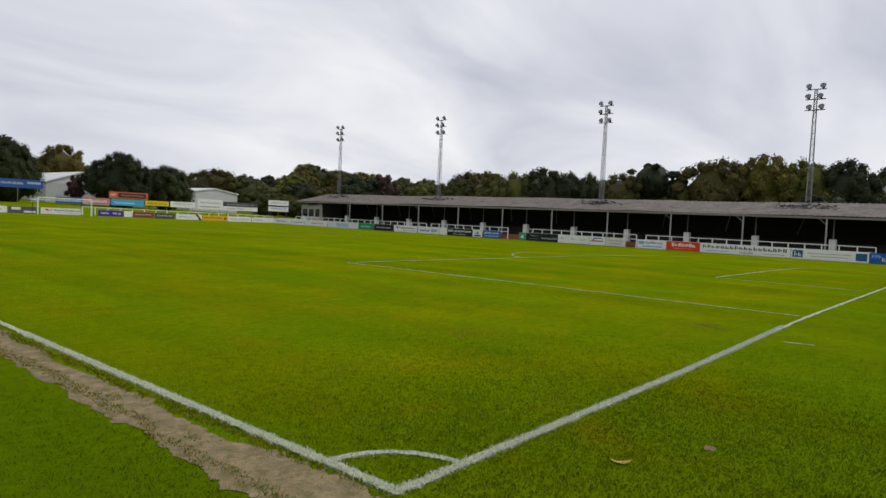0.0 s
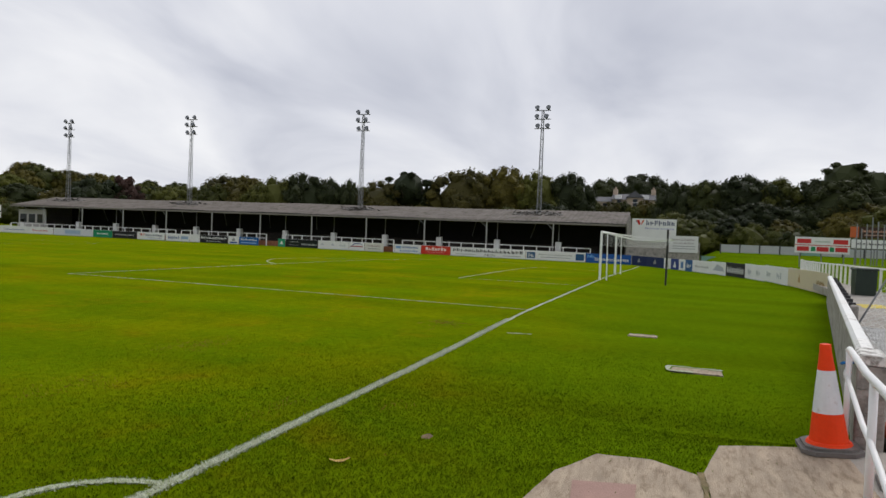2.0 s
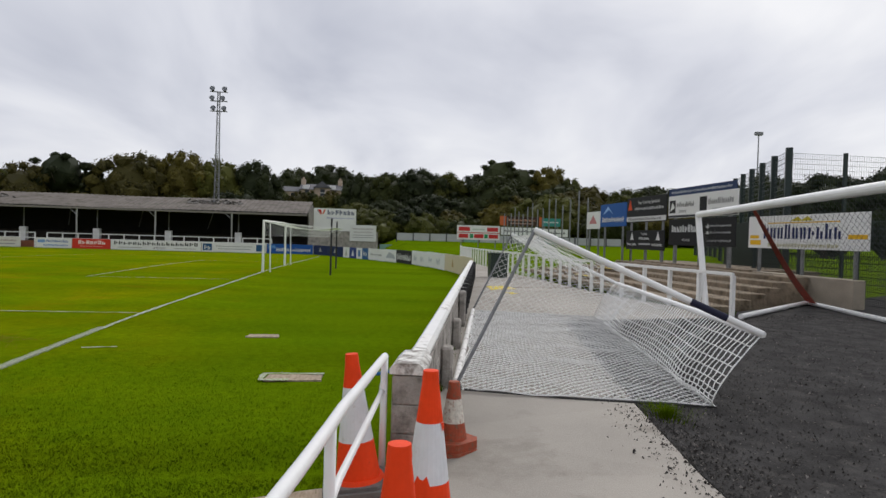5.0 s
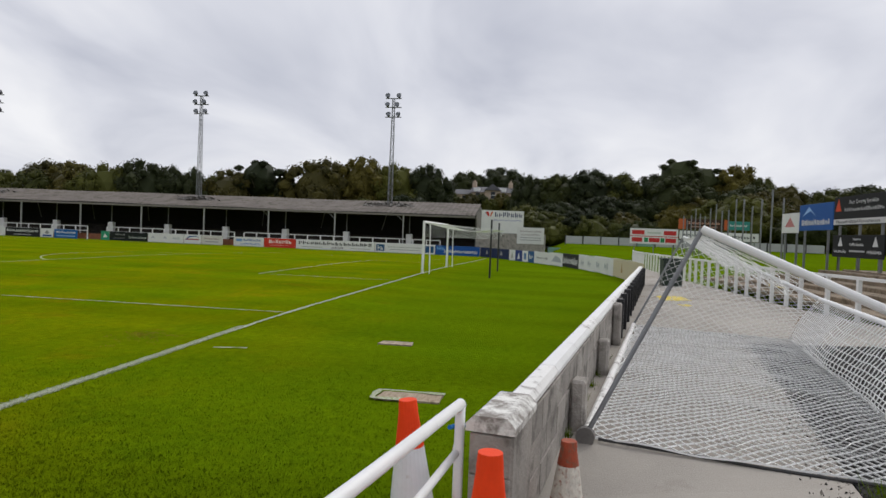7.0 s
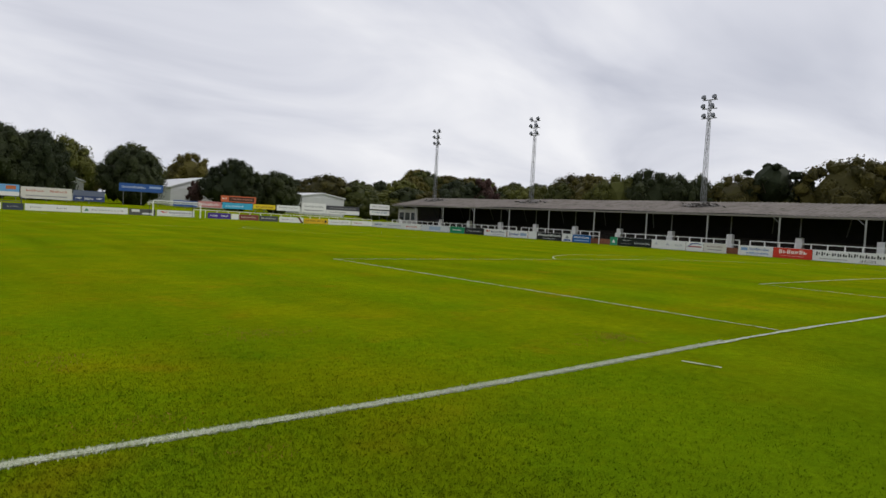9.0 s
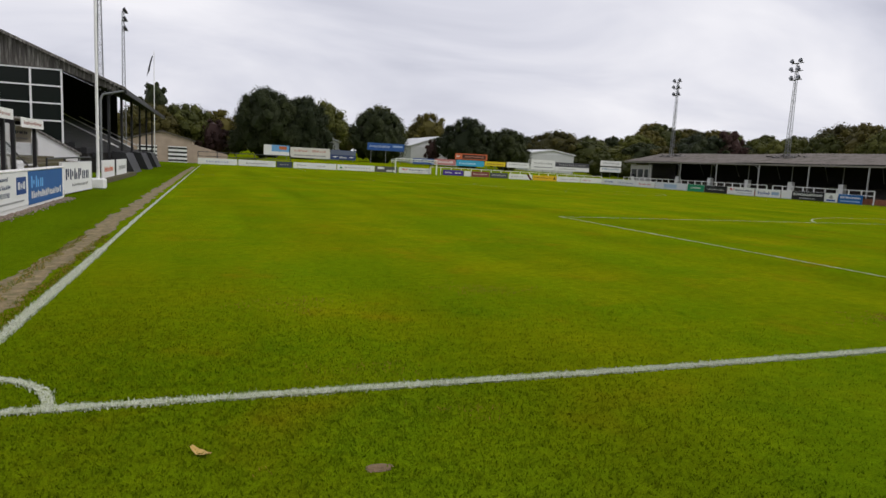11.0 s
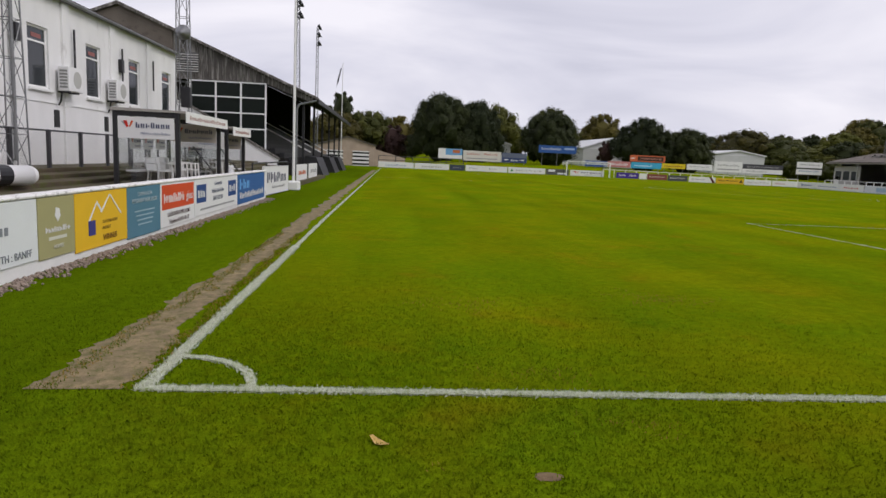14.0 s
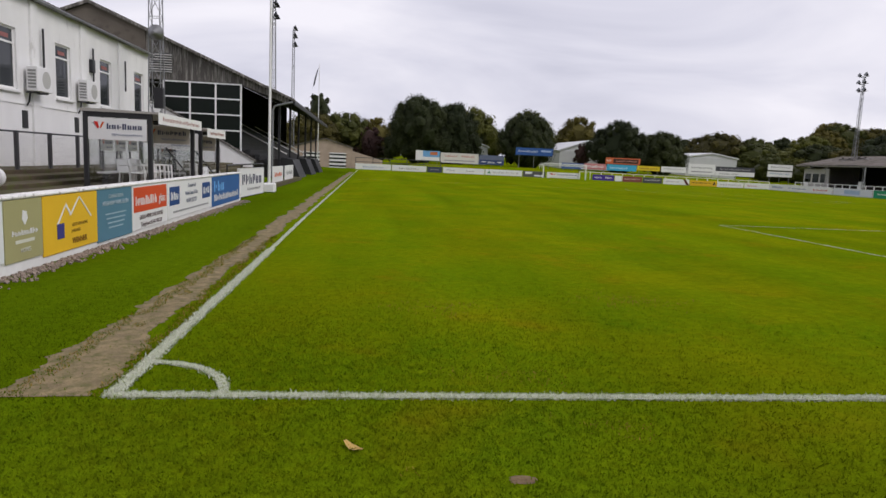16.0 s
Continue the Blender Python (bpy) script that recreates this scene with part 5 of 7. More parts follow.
# ---- boards on the curve behind the goal ----
curve = [(71.5, 0.3), (69.0, -1.3), (65.0, -3.1), (63.4, -3.75), (61.6, -4.45), (60.2, -5.0), (58.6, -5.55), (54.5, -6.9), (51.5, -7.75), (47.5, -8.7), (43.5, -9.45), (38.5, -10.05), (33.5, -10.35), (30.0, -10.35)]
ccol = [((0.02, 0.03, 0.09), "navy", [("poly", [(0.4, 0.35), (0.5, 0.8), (0.6, 0.35)], Gy)]), ((0.02, 0.03, 0.09), "navy", [("poly", [(0.4, 0.35), (0.5, 0.8), (0.6, 0.35)], Gy)]), (Wt, "white", [("poly", [(0.3, 0.2), (0.5, 0.8), (0.7, 0.2)], (0.4, 0.4, 0.35))]), ((0.03, 0.05, 0.2), "dark blue", [("poly", [(0.3, 0.2), (0.5, 0.8), (0.7, 0.2)], Wt)]),
        (Wt, "white", [("bar", 0.3, 0.2, 0.7, 0.8, (0.1, 0.2, 0.4))]), ((0.03, 0.1, 0.25), "blue", [("word", 0.2, 0.3, 0.8, 0.7, 3, Wt)]), (Wt, "white", [("word", 0.15, 0.4, 0.85, 0.6, 7, Gy)]), (Wt, "white", [("poly", [(0.1, 0.3), (0.4, 0.8), (0.8, 0.6), (0.9, 0.3)], (0.4, 0.42, 0.45))]),
        (Bk, "black", [("word", 0.06, 0.25, 0.94, 0.75, 13, Wt)]), (Wt, "white", [("word", 0.15, 0.3, 0.35, 0.65, 3, (0.4, 0.42, 0.45)), ("word", 0.6, 0.3, 0.8, 0.65, 3, (0.4, 0.42, 0.45))]), (Wt, "white", [("word", 0.1, 0.3, 0.3, 0.65, 3, (0.4, 0.42, 0.45)), ("word", 0.55, 0.3, 0.75, 0.65, 3, (0.4, 0.42, 0.45))]), ((0.6, 0.52, 0.36), "cream", [("poly", [(0.45, 0.3), (0.5, 0.8), (0.55, 0.3)], (0.4, 0.25, 0.1))]), ((0.58, 0.5, 0.35), "cream", [("word", 0.3, 0.4, 0.8, 0.6, 7, (0.35, 0.25, 0.12))])]
for (p, q), (col, cn, items) in zip(zip(curve, curve[1:]), ccol):
    za = G(*p) * 0.5 + G(*q) * 0.5
    board(p, q, za + 0.02, za + 1.04, col, cn + " advertising board on the curved fence", items, 0.03, "curved fence boards")


# ---- block wall, gate rail and cones by the corner ----
def block_wall():
    w = thing("block_wall", (3.35, wall_y(3.35) - 0.0, 0), "grey concrete block wall with chipped white coping", "wall", kind="structure", turn=math.degrees(math.atan(-0.19)))
    Lw = 23.2
    part("wall_core", boxb((0.6, -0.02, -0.1), (Lw, 0.12, 1.0)), BLOCK, w)
    part("end_pillar", boxb((0.08, -0.06, -0.1), (0.6, 0.17, 1.02), None, 0.02), BLOCK, w)
    cp = bmesh.new()
    prof = [(-0.075, 1.022), (0.185, 1.022), (0.185, 1.06), (0.14, 1.105), (-0.03, 1.105), (-0.075, 1.06)]
    prism(cp, prof, 0.06, 0.62, "x")
    part("pillar_cap", cp, FLAKED, w, "grey concrete cap with flaking white paint")
    x = 0.63
    k = 0
    while x < Lw:
        x2 = min(Lw, x + 1.1)
        cc = bmesh.new()
        prism(cc, [(-0.03, 1.002), (0.135, 1.002), (0.135, 1.03), (0.1, 1.07), (0.0, 1.07), (-0.03, 1.03)], x, x2 - 0.008, "x")
        part("coping", cc, CHIP if k % 3 == 0 else WHITE, w)
        x, k = x2, k + 1
    bmesh_block = mesh_of(boxb((0.004, -0.038, 0.004), (0.436, -0.0205, 0.207), None, 0.004), BLOCK)
    for row in range(3):
        for k in range(17):
            bl = new("block", bmesh_block)
            bl.parent = w
            bl.matrix_basis = Matrix.Translation((0.61 + k * 0.44 - (0.22 if row % 2 and k else 0), 0.0035 * math.sin(k * 5 + row * 3), 0.355 + row * 0.212))
    for row in range(4):
        bl = new("block", mesh_of(boxb((0.066, -0.052, 0.17 + row * 0.212), (0.079, 0.162, 0.375 + row * 0.212), None, 0.004), BLOCK))
        bl.parent = w
    for i, px in enumerate((2.35, 4.75, 7.1)):
        part("buttress", boxb((px, -0.17, 0.3), (px + 0.22, -0.041, 0.84 if i < 2 else 1.06), None, 0.025), BLOCK, w)
    for i in range(13):
        px = 7.9 + i * 1.15
        part("panel_post", boxb((px, -0.16, 0.3), (px + 0.1, -0.043, 1.06)), BLACK, w)
        part("dark_panel", boxb((px + 0.11, -0.08, 0.4), (px + 1.13, -0.044, 1.0)), paint(0.05, 0.045, 0.04), w)
    return w


BW = block_wall()

gr_ = thing("gate_rail", (0, 0, 0), "white painted tubular rail with chipped paint", "railing")
bow = [Vector(p) for p in ((-0.83, -4.487, 1.29), (-0.25, -4.545, 1.268), (0.6, -4.682, 1.232), (1.1, -4.757, 1.214), (1.6, -4.825, 1.196), (1.95, -4.87, 1.185), (2.4, -4.945, 1.17), (3.5, -5.125, 1.14))]
ra, rb = bow[0], bow[-1]
low_rail = [p + Vector((0, 0.01, d)) for p, d in zip(bow, (-0.62, -0.58, -0.5, -0.44, -0.38, -0.35, -0.32, -0.25))]
for name_, pts_, r_ in (("top_rail", bow, 0.028), ("lower_rail", low_rail, 0.02), ("end_loop", [rb, rb + Vector((0.04, 0, -0.015)), rb + Vector((0.045, 0.005, -0.22)), low_rail[-1]], 0.026)):
    bm = bmesh.new()
    rings = []
    for k, p in enumerate(pts_):
        d = (pts_[min(k + 1, len(pts_) - 1)] - pts_[max(k - 1, 0)]).to_track_quat("Z", "Y").to_matrix()
        rings.append([bm.verts.new(p + d @ Vector((r_ * math.cos(a * math.pi / 6), r_ * math.sin(a * math.pi / 6), 0))) for a in range(12)])
    for p, q in zip(rings, rings[1:]):
        for a in range(12):
            bm.faces.new((p[a], p[(a + 1) % 12], q[(a + 1) % 12], q[a]))
    bm.faces.new(rings[0][::-1])
    bm.faces.new(rings[-1])
    part(name_, bm, RAILW, gr_, smooth=True)
for u, r in ((2, 0.027), (4, 0.026), (7, 0.026)):
    c = bow[u]
    part("post", tubeb((c.x, c.y, 0.2), (c.x, c.y, c.z - 0.01), r, 14), RAILW, gr_, smooth=True)
part("gate_post", tubeb((-0.9, -4.505, 0.26), (-0.9, -4.505, 1.252), 0.055, 18), RAILW, gr_)
part("post_cap", tubeb((-0.9, -4.505, 1.253), (-0.9, -4.505, 1.262), 0.053, 18, 0.045), FLAKED, gr_, "chipped white post top")
part("cord_tie", run(bmesh.new(), [rb + Vector((-0.02, 0.05, -0.12)), rb + Vector((0.05, 0.05, -0.14)), rb + Vector((0.1, 0.0, -0.135)), rb + Vector((0.04, -0.045, -0.12))], 0.012, 6), paint(0.02, 0.16, 0.45), gr_, "blue cord tied round the rail end")


def cone(at, h, kind):
    c = thing("traffic_cone", at, {"full": "tall orange traffic cone with a white reflective sleeve", "torn": "tall orange traffic cone with a torn white sleeve", "worn": "faded traffic cone with flaking white upper half", "small": "small dirty orange traffic cone with a white band"}[kind], "traffic cone", "traffic cones", turn=sum(at) * 37 % 90)
    k = 0.24 if kind != "small" else 0.2
    oc = [(k, k * 0.62), (k * 0.62, k), (-k * 0.62, k), (-k, k * 0.62), (-k, -k * 0.62), (-k * 0.62, -k), (k * 0.62, -k), (k, -k * 0.62)]
    b = prism(bmesh.new(), oc, 0, 0.035, "z")
    prism(b, [(x * 0.86, y * 0.86) for x, y in oc], 0.036, 0.06 if kind != "small" else 0.1, "z")
    part("base", b, RUBBER if kind != "small" else RUSTY, c)
    part("skirt", tubeb((0, 0, 0.05), (0, 0, 0.085), 0.19 if kind != "small" else 0.15, 24, 0.168 if kind != "small" else 0.13), ORANGE if kind != "small" else RUSTY, c)
    r = lambda z: 0.165 - (0.165 - 0.04) * (z / h)
    if kind == "small":
        r = lambda z: 0.13 - 0.09 * (z / h)
    bands = {"full": [(0.04, 0.36, ORANGE), (0.36, 0.76, SLEEVE), (0.76, 1.0, ORANGE)], "torn": [(0.04, 0.37, ORANGE), (0.37, 0.71, SLEEVE), (0.71, 1.0, ORANGE)], "worn": [(0.04, 0.77, ORANGE), (0.77, 1.0, WORN)], "small": [(0.04, 0.42, RUSTY), (0.42, 0.76, WORN), (0.76, 1.0, RUSTY)]}[kind]
    for a, z, m_ in bands:
        bm = tubeb((0, 0, a * h), (0, 0, z * h), r(a * h), 24, r(z * h))
        part("sleeve" if m_ in (SLEEVE, WORN) else "body", bm, m_, c, smooth=False)
    part("collar", tubeb((0, 0, (0.98 if kind == "worn" else 0.95) * h), (0, 0, 1.005 * h), r(h) * 1.22, 16, r(h) * 1.1), RUSTY if kind in ("worn", "small") else ORANGE, c)
    if kind == "torn":
        rt = random.Random(at[0])
        seg, sk = [], 5
        z0, z1 = 0.37 * h, 0.71 * h
        for zc, up, col in ((z0, 1, ORANGE), (z1, -1, ORANGE)):
            bm = bmesh.new()
            a0 = rt.random() * 6
            for i in range(sk):
                t0, t1 = a0 + i * 0.16, a0 + (i + 1) * 0.16
                e0, e1 = (abs(math.sin(i * 1.9)) * 0.055 if i else 0.0), (abs(math.sin((i + 1) * 1.9)) * 0.055 if i < sk - 1 else 0.0)
                vv = [bm.verts.new((math.cos(t) * (r(zz_) + 0.004), math.sin(t) * (r(zz_) + 0.004), zz_)) for t, zz_ in ((t0, zc), (t1, zc), (t1, zc + up * e1 + 0.001), (t0, zc + up * e0 + 0.001))]
                bm.faces.new(vv)
            part("sleeve_tear", bm, col, c)
    return c


lean = cone((3.29, -4.96, 0.275), 0.92, "full")
lean.matrix_world = pose(3.29, -4.96, 0.275, -4.5, 0, 0)
cone((2.42, -5.345, 0.285), 0.975, "torn")
cone((1.165, -5.095, 0.283), 0.965, "torn")
cone((0.05, -4.88, 0.272), 1.02, "worn")
cone((3.95, -5.71, 0.30), 0.555, "small")


# ---- net helper: cords over a curved sheet ----
def cords(surface, nu, nv, r, square=False):
    """Thin three-sided cords along both ways of a sheet surface(u, v)."""
    vs, fs = [], []

    def cord(pts):
        k0 = len(vs)
        for i, p in enumerate(pts):
            d = (pts[min(i + 1, len(pts) - 1)] - pts[max(i - 1, 0)])
            d = d.normalized() if d.length else Vector((0, 0, 1))
            a = d.orthogonal().normalized()
            c = d.cross(a)
            for k in range(3):
                t = 2 * math.pi * k / 3
                vs.append(tuple(p + (a * math.cos(t) + c * math.sin(t)) * r))
            if i:
                q = k0 + 3 * (i - 1)
                for k in range(3):
                    fs.append((q + k, q + (k + 1) % 3, q + 3 + (k + 1) % 3, q + 3 + k))
    wob = lambda i, j: surface(min(1, max(0, i / nu + 0.12 / nu * math.sin(i * 7.1 + j * 3.3))), j / nv)
    if square:
        for i in range(nu + 1):
            cord([wob(i, j / 2) for j in range(2 * nv + 1)])
        for j in range(nv + 1):
            cord([wob(i, j) for i in range(nu + 1)])
    for k in range(-nv, nu + 1 if not square else -nv):
        for s in (1, -1):
            pts = [wob(k + j, j if s > 0 else nv - j) for j in range(nv + 1) if 0 <= k + j <= nu]
            if len(pts) > 1:
                cord(pts)
    cord([surface(0, j / nv) for j in range(nv + 1)])
    cord([surface(1, j / nv) for j in range(nv + 1)])
    cord([surface(i / nu, 0) for i in range(nu + 1)])
    cord([surface(i / nu, 1) for i in range(nu + 1)])
    return vs, fs


def bil(a, b, c, d):
    """A sheet through four corners: a b along u at v=0, d c at v=1."""
    a, b, c, d = (Vector(p) for p in (a, b, c, d))
    return lambda u, v: a.lerp(b, u).lerp(d.lerp(c, u), v)


def net(parent, vs, fs, material, label=""):
    ob = new("net", flat_mesh(vs, fs, material))
    ob.parent = parent
    if label:
        ob["label"] = label
    return ob


# ---- tipped training goal ----
tg = thing("tipped_goal", (0, 0, 0), "white training goal tipped back with its net on concrete", "football goal")
D = Vector((7.2, -1.43, 0.0))
F1, A0, A1, HE = Vector((5.38, -5.93, 0.47)), Vector((5.66, -6.8, 2.13)), Vector((4.62, -8.82, 1.17)), Vector((4.76, -8.44, 0.43))
for o in (Vector((0, 0, 0)), D):
    part("post", tubeb(A0 + o, A1 + o, 0.035, 14), TUBE, tg)
    part("stay", tubeb(F1 + o, A0 + o, 0.02, 8), STEEL, tg)
    part("net_hem", run(bmesh.new(), [F1 + o - Vector((0, 0.1, 0.02)), F1.lerp(HE, 0.5) + o - Vector((0, 0, 0.02)), HE + o], 0.012, 6), NETD, tg)
part("crossbar", tubeb(A1, A1 + D, 0.036, 14), TUBE, tg)
part("ground_bar", tubeb(F1, F1 + D, 0.042, 10), CHIP, tg)
part("end_foot", tubeb(F1 - D.normalized() * 0.05, F1 + D.normalized() * 0.02, 0.075, 12), RUBBER, tg)
part("strap", tubeb(A0.lerp(A1, 0.71), A0.lerp(A1, 0.86), 0.0365, 12), paint(0.02, 0.022, 0.045), tg)
gs = bil(F1 + Vector((0, -0.05, -0.02)), F1 + D + Vector((0, -0.05, -0.02)), HE + D, HE)


def ground_net(u, v):
    p = gs(u, v)
    p.z = max(ZC + 0.015, p.z) + 0.02 * noise.noise(p * 2.3) + 0.012
    p += Vector((noise.noise(p * 1.7) * 0.06, noise.noise(p * 1.7 + Vector((5, 0, 0))) * 0.06, 0))
    return p


net(tg, *cords(ground_net, 54, 23, 0.0075), NETW)
bs_ = bil(HE, HE + D, A1 + D, A1)


def back_net(u, v):
    p = bs_(u, v)
    sag = 4 * v * (1 - v)
    return p + Vector((0.05 * noise.noise(p * 1.5), 0.24 * sag * (0.8 + 0.2 * math.sin(u * 12)), -0.16 * sag + 0.03 * noise.noise(p * 2.1)))


net(tg, *cords(back_net, 64, 11, 0.0075, True), NETW)
for o in (Vector((0, 0, 0)), D):
    es = bil(F1 + o, HE + o, A1 + o, A0 + o)
    net(tg, *cords(lambda u, v: es(u, v) + D.normalized() * (0.12 * math.sin(math.pi * v) * math.sin(math.pi * u)), 16, 13, 0.004), NETW) if o.length else None
ts = bil(A0, A0 + D, A1 + D, A1)
net(tg, *cords(lambda u, v: ts(u, v * 0.32) - Vector((0, 0, 0.16 * math.sin(math.pi * u * 6) ** 2 * v + 0.05)), 34, 3, 0.004), NETW)

# ---- standing goal beside it ----
sg = thing("standing_goal", (0, 0, 0), "white training goal leaning over asphalt with a dark net", "football goal")
B0, B1 = Vector((13.35, -13.15, ZC)), Vector((14.25, -13.35, 2.78))
E1 = Vector((14.25, -13.35, 2.78)) + Vector((-11.6, 3.06, 0.0))
part("post", tubeb(B0, B1, 0.075, 14), TUBE, sg)
part("crossbar", tubeb(B1, E1, 0.075, 14), TUBE, sg)
part("post", tubeb(E1 + Vector((-0.9, 0.2, -2.36)), E1, 0.075, 14), TUBE, sg)
gb0, gb1 = Vector((12.0, -13.2, ZC + 0.06)), Vector((15.7, -17.5, ZC + 0.06))
part("base_bar", tubeb(gb0, gb1, 0.06, 12), TUBE, sg)
part("base_bar", tubeb(gb1, gb1 + Vector((-7.08, 1.87, 0)), 0.06, 12), TUBE, sg)
R0 = B1.lerp(E1, 0.33)
part("net_edge", run(bmesh.new(), [R0, R0.lerp(gb1, 0.5) + Vector((0, 0, -0.12)), gb1 + Vector((0, 0, 0.05))], 0.012, 6), NETR, sg, "red-brown net cord")
Q = gb1 + Vector((-7.08, 1.87, 0))
ns = bil(R0, E1, Q, gb1)
net(sg, *cords(lambda u, v: ns(u, v) - Vector((0, 0, 0.15 * math.sin(math.pi * v))), 50, 28, 0.0028), NETD)
ns2 = bil(B0, B1, B1.lerp(gb1, 0.02), gb1)
net(sg, *cords(lambda u, v: ns2(u, v) - Vector((0, 0, 0.3 * u * math.sin(math.pi * v))), 14, 26, 0.0024), NETD)
net(sg, *cords(lambda u, v: ns(u * 0.07 * (0.25 + v), v) - Vector((0, 0, 0.13 * math.sin(math.pi * v))), 7, 44, 0.0085), NETR)

# ---- white fence and terrace by the walkway ----
fz = lambda x, y: ZC + 1.0 - 0.12 * ss(25, 60, x)
fb_ = lambda x, y: ZC - 0.05 - 0.2 * ss(25, 60, x)
railing([(12.35, -13.2), (18.2, -12.4)], fz, fb_, 1.17, "white slatted fence beside the walkway", 0.036, True, "walkway fences")
railing([(19.0, -12.35), (26.0, -12.1), (34, -12.1), (42, -12.3), (50, -12.9), (58, -14.0)], fz, fb_, 0.95, "long white slatted fence beside the walkway", 0.036, True, "walkway fences")
tr = thing("side_terrace", (0, 0, 0), "weathered concrete terrace steps behind the white fence", "terrace", kind="structure")
for i in range(6):
    y = -13.6 - 0.72 * i
    part("step", boxb((14.1 + i * 0.42, y - 0.72, ZC - 0.1), (33 - i * 0.8, y, ZC + 0.06 + 0.135 * i), None, 0.015), STEP, tr)
part("step", boxb((19, -20.4, ZC - 0.1), (28.5, -17.92, ZC + 0.8)), STEP, tr)
part("edge_wall", boxb((14.5, -18.3, ZC - 0.1), (24.5, -17.93, 1.2), None, 0.02), mat("edge_concrete", (0.36, 0.31, 0.24), 0.95, 3, 0.3, 0.4), tr)
for (xa, ya, i) in ((24.0, -14.1, 1), (25.2, -15.6, 3), (26.5, -16.3, 4)):
    slab("yellow_step_mark", [(xa, ya - 0.1), (xa + 1.6, ya - 0.1), (xa + 1.6, ya + 0.12), (xa, ya + 0.12)], ZC + 0.066 + 0.135 * i, YEL, "yellow painted step edge", "paint mark", 0.004)
slab("yellow_mark", [(18.6, -9.0), (19.2, -9.9), (20.5, -9.9), (20.2, -9.1)], ZC + 0.006, YEL, "yellow painted patch on the concrete", "paint mark", 0.004, 0.05, 9)
slab("yellow_mark", [(17.3, -9.3), (17.5, -9.55), (17.9, -9.5), (17.7, -9.25)], ZC + 0.006, YEL, "small yellow paint spill on the concrete", "paint mark", 0.004, 0.04, 10)
bn = thing("litter_bin", (25.4, -10.6, ZC), "dark green plastic bin standing against the wall", "bin")
part("body", prism(bmesh.new(), [(-0.28, 0), (0.28, 0), (0.36, 0.95), (-0.36, 0.95)], -0.35, 0.35), BING, bn)
part("lid", boxb((-0.4, -0.4, 0.952), (0.4, 0.4, 1.03), None, 0.03), BING, bn)

# ---- hoardings and mesh fence on the south side ----
SY = -18.0


def sboard(xl, xr, z0, z1, col, lab, items, posts=1.2, y=SY):
    board((xl, y), (xr, y), z0, z1, col, lab, items, 0.04, "south hoardings", posts=posts)


sboard(19.4, 14.1, 1.98, 3.02, Wt, "white hoarding with dark blue lettering and yellow marks", [("word", 0.15, 0.3, 0.82, 0.72, 10, (0.012, 0.02, 0.09)), ("poly", [(0.4, 0.82), (0.47, 0.95), (0.5, 0.85), (0.55, 0.95), (0.6, 0.82)], (0.5, 0.42, 0.03)), ("bar", 0.02, 0.1, 0.13, 0.25, Yl), ("bar", 0.02, 0.3, 0.11, 0.4, Yl), ("bar", 0.2, 0.76, 0.8, 0.79, Yl), ("bar", 0.86, 0.3, 0.99, 0.42, Yl), ("word", 0.2, 0.06, 0.8, 0.17, 20, (0.4, 0.38, 0.2))], 1.0)
sboard(25.3, 20.1, 3.12, 4.05, Wt, "white hoarding with black squares and grey lettering", [("bar", 0.02, 0.22, 0.12, 0.8, Bk), ("poly", [(0.03, 0.3), (0.07, 0.72), (0.11, 0.45)], Wt), ("word", 0.14, 0.48, 0.42, 0.7, 13, (0.25, 0.25, 0.25)), ("text", "Joinery", 0.24, 0.3, 0.16, 0.2, (0.3, 0.3, 0.3)), ("bar", 0.5, 0.26, 0.6, 0.84, Bk), ("poly", [(0.51, 0.35), (0.55, 0.76), (0.59, 0.5)], Wt), ("word", 0.62, 0.5, 0.95, 0.74, 13, (0.25, 0.25, 0.25)), ("text", "Joinery", 0.74, 0.3, 0.16, 0.2, (0.3, 0.3, 0.3)), ("bar", 0, 0.02, 1, 0.12, (0.05, 0.05, 0.06))], 2.2)
sboard(25.4, 20.3, 4.06, 4.36, (0.03, 0.05, 0.12), "narrow navy hoarding with pale lettering", [("word", 0.05, 0.3, 0.95, 0.65, 30, (0.5, 0.52, 0.55))], 3.0, SY - 0.05)
sboard(25.2, 20.2, 1.98, 3.06, (0.014, 0.014, 0.015), "black hoarding with white script lettering", [("word", 0.05, 0.5, 0.55, 0.78, 11, (0.65, 0.65, 0.65)), ("text", "STUDIOS", 0.3, 0.2, 0.1, 0.22, (0.5, 0.5, 0.5)), ("word", 0.66, 0.68, 0.95, 0.76, 16, (0.4, 0.4, 0.4)), ("word", 0.66, 0.45, 0.95, 0.53, 16, (0.4, 0.4, 0.4)), ("word", 0.62, 0.16, 0.95, 0.24, 16, (0.45, 0.45, 0.45)), ("poly", [(0.6, 0.68), (0.63, 0.78), (0.65, 0.68), (0.63, 0.62)], Wt), ("poly", [(0.6, 0.45), (0.63, 0.55), (0.65, 0.45), (0.63, 0.39)], Wt)], 1.0)
